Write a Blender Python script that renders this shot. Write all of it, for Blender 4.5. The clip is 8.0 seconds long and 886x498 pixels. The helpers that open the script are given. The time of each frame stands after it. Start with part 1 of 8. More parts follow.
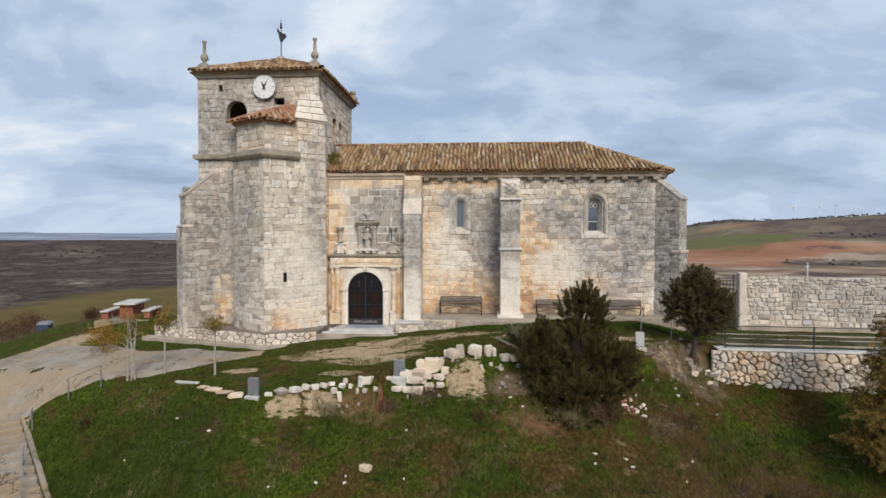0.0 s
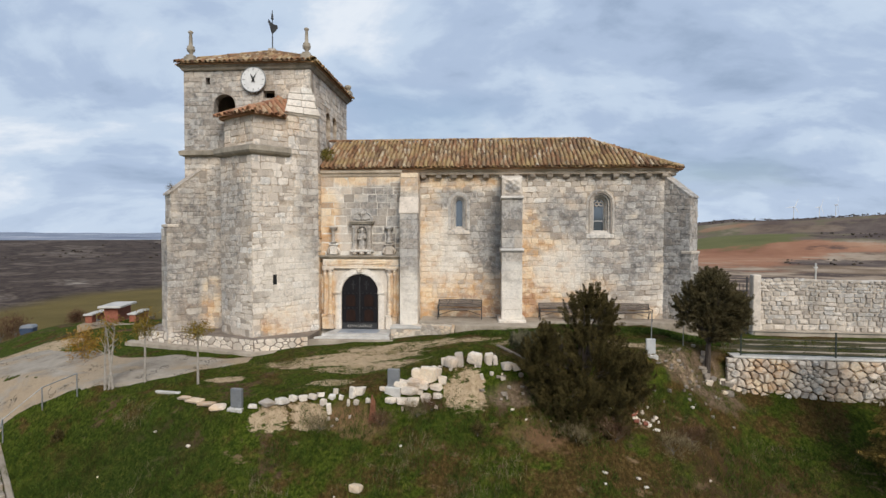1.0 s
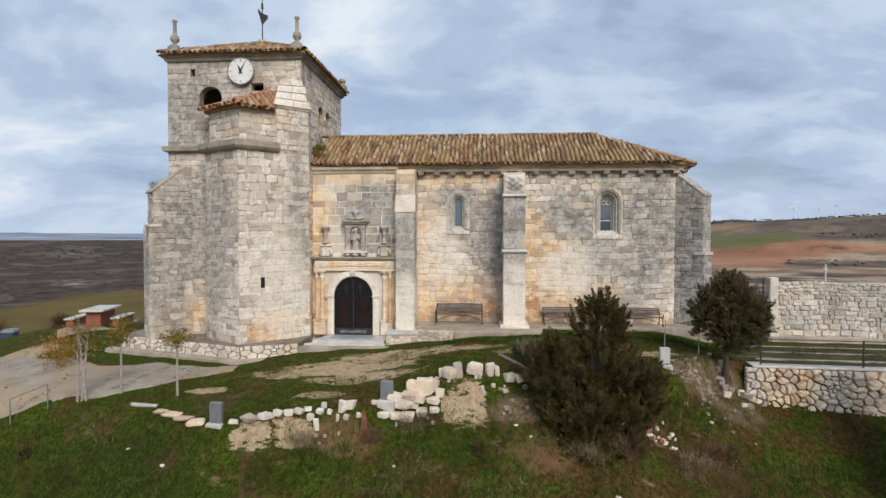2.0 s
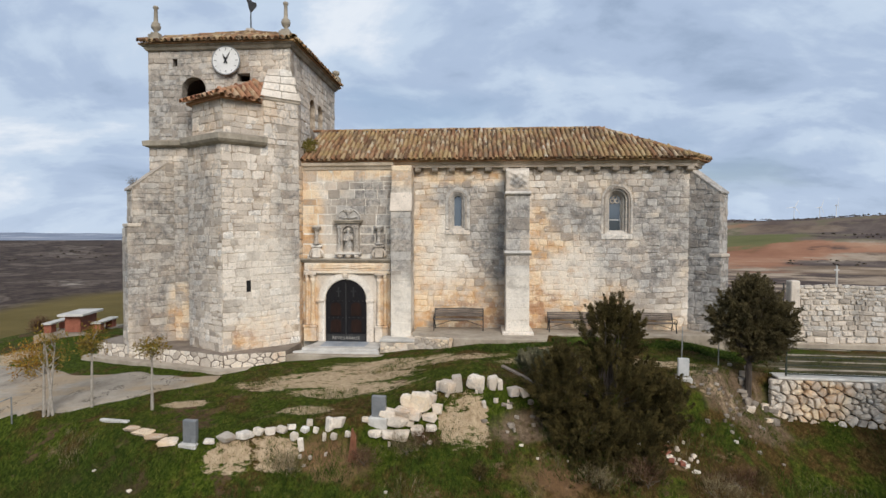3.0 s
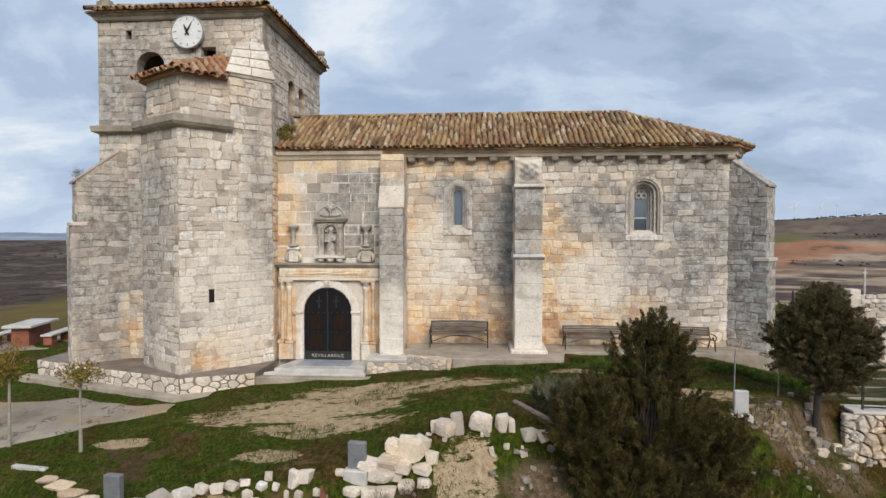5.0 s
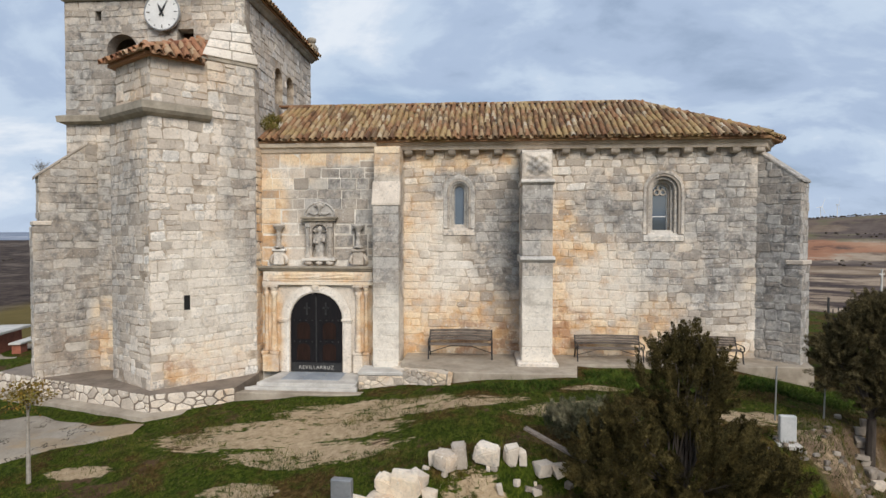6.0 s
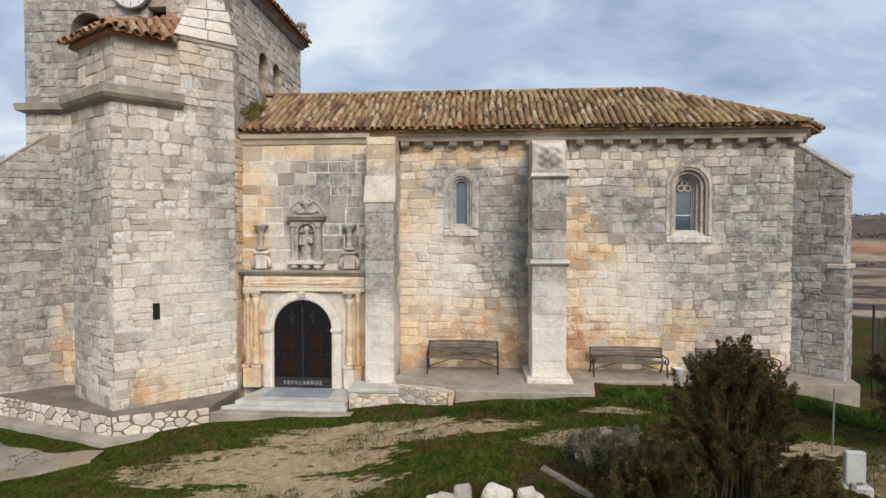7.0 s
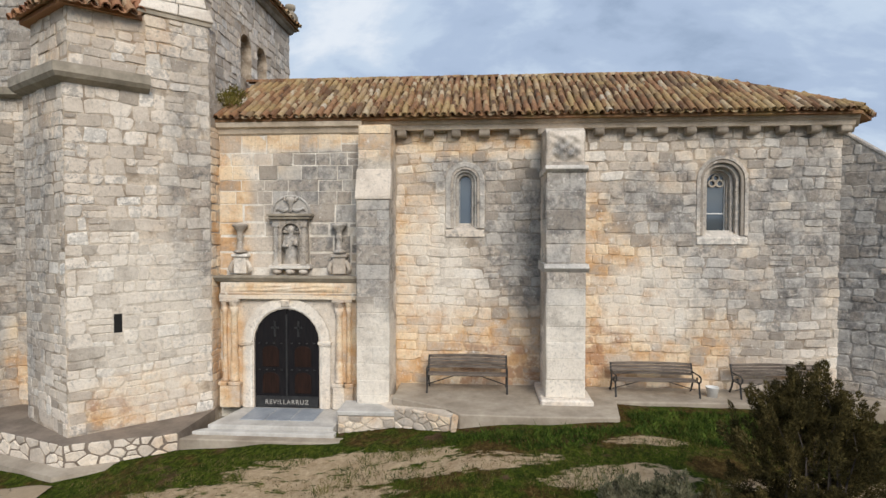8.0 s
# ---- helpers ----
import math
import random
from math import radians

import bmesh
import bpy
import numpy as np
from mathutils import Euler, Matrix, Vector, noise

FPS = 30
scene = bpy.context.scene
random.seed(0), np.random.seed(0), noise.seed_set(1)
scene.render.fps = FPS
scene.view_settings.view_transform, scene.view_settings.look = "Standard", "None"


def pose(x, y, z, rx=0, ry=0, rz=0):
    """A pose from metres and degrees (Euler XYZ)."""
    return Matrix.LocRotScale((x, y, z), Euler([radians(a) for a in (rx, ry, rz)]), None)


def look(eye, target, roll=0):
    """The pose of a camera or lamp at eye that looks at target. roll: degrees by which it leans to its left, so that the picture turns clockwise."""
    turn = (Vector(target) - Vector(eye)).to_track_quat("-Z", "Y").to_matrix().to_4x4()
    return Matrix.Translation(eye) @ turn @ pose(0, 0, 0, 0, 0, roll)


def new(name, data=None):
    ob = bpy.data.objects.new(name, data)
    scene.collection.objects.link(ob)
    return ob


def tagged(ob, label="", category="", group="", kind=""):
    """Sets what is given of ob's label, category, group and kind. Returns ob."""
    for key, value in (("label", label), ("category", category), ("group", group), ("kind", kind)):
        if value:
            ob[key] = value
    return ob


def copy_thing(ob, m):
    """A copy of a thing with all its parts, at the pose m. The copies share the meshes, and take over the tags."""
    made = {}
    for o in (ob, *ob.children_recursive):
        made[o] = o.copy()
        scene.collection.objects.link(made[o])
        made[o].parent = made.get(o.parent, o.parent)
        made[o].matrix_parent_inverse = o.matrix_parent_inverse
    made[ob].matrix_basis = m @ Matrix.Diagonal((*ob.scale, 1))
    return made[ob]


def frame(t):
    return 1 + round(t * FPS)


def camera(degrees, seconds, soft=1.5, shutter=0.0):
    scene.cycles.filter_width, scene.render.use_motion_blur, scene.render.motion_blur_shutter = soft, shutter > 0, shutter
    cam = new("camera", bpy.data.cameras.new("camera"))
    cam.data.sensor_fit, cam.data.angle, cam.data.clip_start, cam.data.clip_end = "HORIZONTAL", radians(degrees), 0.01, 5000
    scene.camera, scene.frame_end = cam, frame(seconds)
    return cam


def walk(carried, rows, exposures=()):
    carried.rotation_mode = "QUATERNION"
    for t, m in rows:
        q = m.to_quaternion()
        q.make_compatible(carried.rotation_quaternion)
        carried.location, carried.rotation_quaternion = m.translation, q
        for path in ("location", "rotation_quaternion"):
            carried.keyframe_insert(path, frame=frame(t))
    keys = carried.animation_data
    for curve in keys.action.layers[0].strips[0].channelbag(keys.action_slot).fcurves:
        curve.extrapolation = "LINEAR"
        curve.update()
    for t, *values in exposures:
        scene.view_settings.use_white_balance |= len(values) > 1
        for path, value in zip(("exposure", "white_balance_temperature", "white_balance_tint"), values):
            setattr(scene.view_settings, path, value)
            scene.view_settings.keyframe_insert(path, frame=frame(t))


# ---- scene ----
cam = camera(77.0, 8.0)
PATH = [
    (0, (4.900, -23.708, 3.730), (4.754, -21.714, 3.679), 0.05),
    (0.5, (4.897, -23.157, 3.730), (4.750, -21.163, 3.680), 0.05),
    (1, (4.890, -22.583, 3.732), (4.744, -20.589, 3.681), 0.05),
    (1.5, (4.880, -21.986, 3.733), (4.734, -19.992, 3.683), 0.05),
    (3, (4.826, -20.063, 3.742), (4.680, -18.069, 3.692), 0.05),
    (3.5, (4.799, -19.381, 3.746), (4.653, -17.387, 3.696), 0.05),
    (4, (4.767, -18.679, 3.751), (4.621, -16.685, 3.700), 0.05),
    (4.5, (4.730, -17.961, 3.756), (4.584, -15.967, 3.706), 0.05),
    (6, (4.583, -15.715, 3.776), (4.437, -13.721, 3.725), 0.05),
    (6.5, (4.521, -14.944, 3.784), (4.376, -12.950, 3.733), 0.05),
    (7, (4.452, -14.165, 3.792), (4.307, -12.171, 3.741), 0.05),
    (7.5, (4.377, -13.381, 3.801), (4.232, -11.387, 3.750), 0.05),
    (8, (4.293, -12.595, 3.810), (4.149, -10.601, 3.759), 0.05),
]
walk(cam, [(t, look(eye, target, roll)) for t, eye, target, roll in PATH])

# ---- world and sun ----
SUN_AZ, SUN_EL = radians(156), radians(36)     # compass bearing of the sun (0 = +y, clockwise) and its height


def make_world():
    w = bpy.data.worlds.new("overcast_sky")
    scene.world = w
    w.use_nodes = True
    nt = w.node_tree
    nt.nodes.clear()
    out = nt.nodes.new("ShaderNodeOutputWorld")
    bg = nt.nodes.new("ShaderNodeBackground")
    sky = nt.nodes.new("ShaderNodeTexSky")
    sky.sky_type, sky.sun_disc = "NISHITA", False
    sky.sun_elevation, sky.sun_rotation = SUN_EL, SUN_AZ
    co = nt.nodes.new("ShaderNodeTexCoord")
    sep = nt.nodes.new("ShaderNodeSeparateXYZ")
    nt.links.new(co.outputs["Generated"], sep.inputs[0])

    def m(op, a, b):
        n = nt.nodes.new("ShaderNodeMath")
        n.operation = op
        for i, v in enumerate((a, b)):
            if isinstance(v, (int, float)):
                n.inputs[i].default_value = v
            else:
                nt.links.new(v, n.inputs[i])
        return n.outputs[0]

    lift = m("ADD", m("MAXIMUM", sep.outputs["Z"], 0.0), 0.34)
    flat = nt.nodes.new("ShaderNodeCombineXYZ")
    nt.links.new(m("DIVIDE", sep.outputs["X"], lift), flat.inputs[0])
    nt.links.new(m("DIVIDE", sep.outputs["Y"], lift), flat.inputs[1])

    def cloud(scale, detail, rough, off):
        mp = nt.nodes.new("ShaderNodeMapping")
        mp.inputs["Location"].default_value = (off, off * 0.7, 0)
        mp.inputs["Scale"].default_value = (0.75, 1.0, 1.0)
        nt.links.new(flat.outputs[0], mp.inputs["Vector"])
        n = nt.nodes.new("ShaderNodeTexNoise")
        n.inputs["Scale"].default_value, n.inputs["Detail"].default_value = scale, detail
        n.inputs["Roughness"].default_value = rough
        n.inputs["Distortion"].default_value = 0.4
        nt.links.new(mp.outputs[0], n.inputs["Vector"])
        return n.outputs["Fac"]

    def ramp(fac, stops):
        r = nt.nodes.new("ShaderNodeValToRGB")
        r.color_ramp.interpolation = "EASE"
        while len(r.color_ramp.elements) < len(stops):
            r.color_ramp.elements.new(0.5)
        for e, (p, c) in zip(r.color_ramp.elements, stops):
            e.position, e.color = p, (*c, 1)
        nt.links.new(fac, r.inputs[0])
        return r.outputs[0]

    def mix(fac, a, b):
        x = nt.nodes.new("ShaderNodeMix")
        x.data_type = "RGBA"
        for s, v in ((0, fac), (6, a), (7, b)):
            if isinstance(v, (int, float)):
                x.inputs[s].default_value = v
            elif isinstance(v, tuple):
                x.inputs[s].default_value = (*v, 1)
            else:
                nt.links.new(v, x.inputs[s])
        return x.outputs[2]

    west = m("MULTIPLY", sep.outputs["X"], -0.08)
    lumps = m("ADD", m("MULTIPLY", cloud(2.1, 8, 0.56, 2.9), 0.75), m("MULTIPLY", cloud(5.2, 6, 0.55, 8.3), 0.25))
    shade = ramp(m("ADD", lumps, west), [(0.36, (3.2, 4.15, 5.7)), (0.47, (4.3, 5.35, 7.1)), (0.55, (5.5, 6.6, 8.1)), (0.66, (7.8, 8.4, 9.2)), (0.76, (9.4, 9.6, 9.8))])
    cover = ramp(cloud(1.3, 5, 0.5, 7.7), [(0.25, (0.45, 0.45, 0.45)), (0.5, (1, 1, 1))])
    body = mix(cover, sky.outputs[0], shade)
    low = ramp(sep.outputs["Z"], [(0.0, (1, 1, 1)), (0.13, (0, 0, 0))])
    body = mix(m("MULTIPLY", low, 0.4), body, (6.2, 7.2, 8.6))
    nt.links.new(body, bg.inputs[0])
    bg.inputs[1].default_value = 0.1
    nt.links.new(bg.outputs[0], out.inputs[0])


make_world()
sun = new("sun", bpy.data.lights.new("sun", "SUN"))
sun.data.energy, sun.data.angle, sun.data.color = 3.1, radians(30), (1.0, 0.92, 0.82)
sun.matrix_world = look(Vector((math.sin(SUN_AZ) * math.cos(SUN_EL), math.cos(SUN_AZ) * math.cos(SUN_EL), math.sin(SUN_EL))) * 60, (0, 0, 0))

# ---- node helpers ----


class Nodes:
    """A short way to write a material's node tree."""

    def __init__(self, name):
        self.mat = bpy.data.materials.new(name)
        self.mat.use_nodes = True
        self.nt = self.mat.node_tree
        self.bsdf = self.nt.nodes["Principled BSDF"]
        self.pos = self.nt.nodes.new("ShaderNodeNewGeometry")

    def put(self, sock, v):
        if isinstance(v, (int, float)):
            sock.default_value = v
        elif isinstance(v, tuple):
            sock.default_value = (*v, 1) if len(sock.default_value) == 4 and len(v) == 3 else v
        else:
            self.nt.links.new(v, sock)

    def math(self, op, a, b=0.0, clamp=False):
        n = self.nt.nodes.new("ShaderNodeMath")
        n.operation, n.use_clamp = op, clamp
        self.put(n.inputs[0], a)
        self.put(n.inputs[1], b)
        return n.outputs[0]

    def noise(self, scale, detail=3, rough=0.55, vec=None, stretch=None, out="Fac", dist=0.0):
        n = self.nt.nodes.new("ShaderNodeTexNoise")
        n.inputs["Scale"].default_value, n.inputs["Detail"].default_value = scale, detail
        n.inputs["Roughness"].default_value, n.inputs["Distortion"].default_value = rough, dist
        v = vec or self.pos.outputs["Position"]
        if stretch:
            mp = self.nt.nodes.new("ShaderNodeMapping")
            mp.inputs["Scale"].default_value = stretch
            self.nt.links.new(v, mp.inputs["Vector"])
            v = mp.outputs[0]
        self.nt.links.new(v, n.inputs["Vector"])
        return n.outputs[out]

    def rng(self, v, a, b, c=0.0, d=1.0, smooth=True):
        n = self.nt.nodes.new("ShaderNodeMapRange")
        n.interpolation_type = "SMOOTHSTEP" if smooth else "LINEAR"
        for i, x in enumerate((v, a, b, c, d)):
            self.put(n.inputs[i], x)
        return n.outputs[0]

    def mix(self, fac, a, b, mode="MIX"):
        x = self.nt.nodes.new("ShaderNodeMix")
        x.data_type, x.blend_type = "RGBA", mode
        for s, v in ((0, fac), (6, a), (7, b)):
            self.put(x.inputs[s], v)
        return x.outputs[2]

    def ramp(self, fac, *stops):
        r = self.nt.nodes.new("ShaderNodeValToRGB")
        while len(r.color_ramp.elements) < len(stops):
            r.color_ramp.elements.new(0.5)
        for e, (p, c) in zip(r.color_ramp.elements, stops):
            e.position, e.color = p, (*c, 1)
        self.nt.links.new(fac, r.inputs[0])
        return r.outputs[0]

    def blob(self, centre, radius, wobble=0.5, scale=1.1):
        """1 inside an uneven patch round a place, 0 outside."""
        a = self.nt.nodes.new("ShaderNodeVectorMath")
        a.operation = "SUBTRACT"
        self.put(a.inputs[0], self.pos.outputs["Position"])
        a.inputs[1].default_value = centre
        b = self.nt.nodes.new("ShaderNodeVectorMath")
        b.operation = "DIVIDE"
        self.put(b.inputs[0], a.outputs[0])
        b.inputs[1].default_value = radius
        c = self.nt.nodes.new("ShaderNodeVectorMath")
        c.operation = "LENGTH"
        self.put(c.inputs[0], b.outputs[0])
        d = self.math("ADD", c.outputs["Value"], self.math("MULTIPLY", self.math("SUBTRACT", self.noise(scale, 4), 0.5), wobble * 2))
        return self.rng(d, 1.15, 0.6)

    def random(self):
        """A random number for each object and for each loose piece of a mesh."""
        o = self.nt.nodes.new("ShaderNodeObjectInfo")
        return self.math("FRACT", self.math("ADD", o.outputs["Random"], self.pos.outputs["Random Per Island"]))

    def bump(self, height, strength=0.4, distance=0.02):
        b = self.nt.nodes.new("ShaderNodeBump")
        b.inputs["Strength"].default_value, b.inputs["Distance"].default_value = strength, distance
        self.put(b.inputs["Height"], height)
        self.nt.links.new(b.outputs[0], self.bsdf.inputs["Normal"])

    def done(self, colour, rough=0.9, metal=0.0, spec=None):
        self.put(self.bsdf.inputs["Base Color"], colour)
        self.put(self.bsdf.inputs["Roughness"], rough)
        self.put(self.bsdf.inputs["Metallic"], metal)
        if spec is not None:
            self.bsdf.inputs["Specular IOR Level"].default_value = spec
        return self.mat


def stone_material(name, warm=0.5, grey=0.5, pale=0.5, patches=(), pointing=None):
    """Weathered limestone: cream, ochre and grey blocks, lichen, grain. pointing: the mortar between such blocks."""
    n = Nodes(name)
    r = 0.5 if pointing else n.random()
    mid, fine = n.noise(2.3, 6, 0.65), n.noise(19, 7, 0.75)
    if pointing:
        base = n.mix(n.rng(mid, 0.35, 0.65), *pointing)
    else:
        base = n.ramp(r, (0.0, (0.36, 0.315, 0.265)), (0.12, (0.50, 0.435, 0.365)), (0.36, (0.62, 0.545, 0.46)), (0.66, (0.73, 0.65, 0.555)), (0.88, (0.81, 0.74, 0.65)), (0.95, (0.86, 0.82, 0.75)), (1.0, (0.64, 0.49, 0.34)))
    base = n.mix(0.8, base, n.ramp(mid, (0.3, (0.80, 0.79, 0.78)), (0.5, (1.0, 1.0, 1.0)), (0.7, (1.10, 1.10, 1.09))), "MULTIPLY")
    tint = n.math("MULTIPLY", r, 0.2)
    ochre = n.math("MULTIPLY", n.rng(n.math("ADD", n.noise(0.35, 5, 0.6), n.math("MULTIPLY", r, 0.12)), 0.56, 0.76), warm)
    for kind, c, rad in patches:
        if kind in ("ochre", "rust"):
            ochre = n.math("MAXIMUM", ochre, n.math("MULTIPLY", n.blob(c, rad), n.rng(n.math("ADD", n.noise(1.3, 6, 0.65), tint), 0.42, 0.68, 0.12, 1.0)))
    base = n.mix(n.math("MULTIPLY", ochre, 0.9), base, n.mix(n.rng(n.math("ADD", mid, n.math("MULTIPLY", n.math("SUBTRACT", r, 0.5), 0.3)), 0.34, 0.66), (0.60, 0.35, 0.16), (0.80, 0.63, 0.42)))
    for kind, c, rad in patches:
        if kind == "rust":
            base = n.mix(n.math("MULTIPLY", n.blob(c, rad, 0.8, 2.0), n.rng(n.math("ADD", n.noise(2.1, 6, 0.7), n.math("MULTIPLY", tint, 0.7)), 0.52, 0.64, 0.0, 0.75)), base, (0.36, 0.185, 0.10))
    # grey crust: broad stains that break up into small blotches at their rims
    blotch = n.math("ADD", n.math("MULTIPLY", n.noise(0.75, 6, 0.62), 0.34), n.math("MULTIPLY", n.noise(7.5, 8, 0.76), 0.66))
    blotch = n.math("ADD", blotch, n.math("MULTIPLY", n.math("SUBTRACT", r, 0.5), 0.20))
    weather = n.math("MULTIPLY", n.rng(blotch, 0.525, 0.59), 0.85 * grey)
    for kind, c, rad in patches:
        if kind == "grey":
            weather = n.math("MAXIMUM", weather, n.math("MULTIPLY", n.blob(c, rad), n.rng(blotch, 0.42, 0.56, 0.28, 0.92)))
        if kind == "dark":
            weather = n.math("MAXIMUM", weather, n.math("MULTIPLY", n.blob(c, rad, 0.7), n.rng(blotch, 0.38, 0.54, 0.45, 1.0)))
    weather = n.math("MULTIPLY", weather, n.math("SUBTRACT", 1.0, n.math("MULTIPLY", ochre, 0.8)))
    crust = n.ramp(n.math("ADD", n.noise(4.2, 7, 0.72), n.math("MULTIPLY", n.math("SUBTRACT", r, 0.5), 0.26)), (0.30, (0.105, 0.10, 0.097)), (0.47, (0.235, 0.225, 0.212)), (0.64, (0.44, 0.42, 0.39)))
    base = n.mix(weather, base, crust)
    for kind, c, rad in patches:
        if kind == "pale":
            base = n.mix(n.math("MULTIPLY", n.math("MULTIPLY", n.blob(c, rad), pale), n.rng(mid, 0.3, 0.55, 0.4, 1.0)), base, (0.78, 0.725, 0.635))
    runs = n.math("MULTIPLY", n.rng(n.noise(1.3, 5, 0.65, stretch=(1.6, 1.6, 0.3)), 0.57, 0.70), 0.35 * (0.25 + grey))
    base = n.mix(runs, base, (0.22, 0.21, 0.185))
    lime = n.math("MULTIPLY", n.rng(n.noise(9.0, 7, 0.74), 0.585, 0.66), 0.6)
    base = n.mix(lime, base, (0.80, 0.775, 0.715))
    speck = n.math("MULTIPLY", n.rng(n.noise(15, 6, 0.72), 0.56, 0.64), 0.32)
    base = n.mix(speck, base, (0.20, 0.185, 0.16))
    base = n.mix(0.4, base, n.ramp(fine, (0.3, (0.60, 0.59, 0.57)), (0.5, (1.0, 1.0, 1.0)), (0.7, (1.2, 1.19, 1.17))), "MULTIPLY")
    n.bump(n.math("ADD", fine, n.math("MULTIPLY", n.noise(5.5, 6, 0.7), 2.5)), 0.5, 0.025)
    return n.done(base, 0.93, spec=0.2)


def simple(name, a, b, scale=4.0, rough=0.85, metal=0.0, bump=0.3, dist=0.01, vary=0.0, stretch=None):
    n = Nodes(name)
    k = n.rng(n.noise(scale, 6, 0.65, stretch=stretch), 0.3, 0.7)
    c = n.mix(k, a, b)
    f = n.noise(scale * 9, 4, 0.7)
    c = n.mix(0.35, c, n.ramp(f, (0.3, (0.55, 0.55, 0.55)), (0.7, (1, 1, 1))), "MULTIPLY")
    if vary:
        c = n.mix(vary, c, n.ramp(n.random(), (0, (0.35, 0.35, 0.35)), (1, (1.3, 1.3, 1.3))), "MULTIPLY")
    n.bump(n.math("ADD", k, f), bump, dist)
    return n.done(c, rough, metal)


M = {}
M["mortar"] = simple("mortar", (0.40, 0.335, 0.265), (0.74, 0.66, 0.555), 1.3)
NAVE_STAINS = (
    ("ochre", (3.9, 0, 0.9), (2.4, 2, 1.55)), ("rust", (4.6, 0, 0.75), (1.5, 2, 0.7)), ("ochre", (2.75, 0, 3.2), (0.55, 2, 2.6)), ("ochre", (6.75, 0, 2.6), (0.55, 2, 2.6)),
    ("rust", (6.85, 0, 0.9), (0.8, 2, 0.9)), ("ochre", (8.2, 0, 1.1), (2.2, 2, 0.9)), ("ochre", (7.5, 0, 2.4), (1.3, 2, 1.7)), ("ochre", (4.0, 0, 5.9), (1.9, 2, 0.4)), ("ochre", (11.2, 0, 0.5), (0.8, 2, 0.45)),
    ("grey", (4.95, 0, 3.7), (0.95, 2, 2.0)), ("dark", (5.2, 0, 3.0), (0.55, 2, 1.2)), ("grey", (3.9, 0, 5.2), (1.4, 2, 0.5)), ("grey", (8.2, 0, 4.5), (1.5, 2, 1.2)), ("dark", (8.5, 0, 4.6), (0.75, 2, 1.1)),
    ("grey", (10.6, 0, 3.9), (2.6, 2, 2.7)), ("dark", (11.1, 0, 3.9), (1.6, 2, 2.0)), ("grey", (9.6, 0, 2.2), (2.0, 2, 1.4)), ("pale", (8.0, 0, 2.3), (1.2, 2, 1.1)), ("pale", (3.2, 0, 3.0), (0.9, 2, 1.6)))
BAY_STAINS = (
    ("grey", (0.5, 0, 4.6), (1.5, 2, 1.5)), ("dark", (0.75, 0, 5.1), (1.0, 2, 0.8)), ("grey", (0.7, 0, 3.6), (1.3, 2, 0.9)), ("dark", (1.3, 0, 3.7), (0.6, 2, 0.8)), ("ochre", (-1.5, 0, 3.6), (0.6, 2, 3.2)), ("ochre", (0.0, 0, 6.0), (2.0, 2, 0.35)), ("ochre", (-1.4, -0.4, 1.0), (0.5, 2, 1.8)),
    ("ochre", (1.35, -0.4, 1.4), (0.4, 2, 1.5)), ("pale", (0.0, -0.4, 1.6), (0.9, 2, 1.4)))
TOWER_STAINS = (
    ("dark", (-6.5, -0.6, 8.3), (1.2, 0.9, 2.0)), ("dark", (-6.9, -1.0, 2.6), (1.3, 1.2, 3.2)), ("grey", (-5.6, -1, 3.5), (2.0, 2, 4.0)), ("grey", (-4.7, -2.0, 4.8), (0.7, 1.2, 2.2)), ("grey", (-5, -0.6, 9.6), (2.4, 1, 1.3)), ("grey", (-2.0, -0.8, 4.5), (0.6, 0.9, 3.0)), ("pale", (-2.7, -1.5, 2.0), (1.3, 1.6, 2.2)),
    ("ochre", (-2.7, -1.6, 0.45), (1.1, 1.3, 0.6)), ("ochre", (-6.2, -0.7, 1.0), (0.5, 1, 1.3)), ("rust", (-3.1, -2.0, 0.25), (0.6, 0.9, 0.4)))
for key, stains, w_, g_, p_ in (("nave", NAVE_STAINS, 0.75, 0.35, 0.7), ("bay", BAY_STAINS, 0.9, 0.4, 0.6), ("tower", TOWER_STAINS, 0.4, 0.75, 0.55)):
    M[key] = stone_material(key + "_limestone", w_, g_, p_, stains)
    if key == "bay":
        M["bay_joint"] = stone_material("bay_pointing", 0.3, 0.1, 0.5, (), ((0.66, 0.61, 0.53), (0.80, 0.76, 0.69)))
    else:
        M[key + "_joint"] = stone_material(key + "_pointing", w_, g_, p_, stains, ((0.33, 0.265, 0.20), (0.60, 0.515, 0.415)))
M["apse"] = stone_material("apse_limestone", 0.15, 0.9, 0.3, (("dark", (12.8, -0.5, 3.0), (1.6, 2, 3.6)), ("grey", (12.8, -0.5, 3.0), (2.5, 3, 5))))
M["apse_joint"] = stone_material("apse_pointing", 0.15, 0.9, 0.3, (("dark", (12.8, -0.5, 3.0), (1.6, 2, 3.6)), ("grey", (12.8, -0.5, 3.0), (2.5, 3, 5))), ((0.28, 0.24, 0.20), (0.50, 0.45, 0.38)))
BUTTRESS_STAINS = (
    ("pale", (2.0, -0.9, 0.9), (0.8, 1, 1.4)), ("pale", (6.0, -1.2, 1.2), (0.8, 1, 1.6)), ("dark", (2.0, -0.9, 3.6), (0.9, 1, 1.3)), ("grey", (2.0, -0.9, 2.6), (0.8, 1, 2.0)),
    ("dark", (6.0, -1.2, 4.4), (0.8, 1, 1.0)), ("grey", (6.0, -1.2, 2.6), (0.8, 1, 1.2)), ("ochre", (2.0, -0.7, 5.9), (0.8, 1, 0.5)))
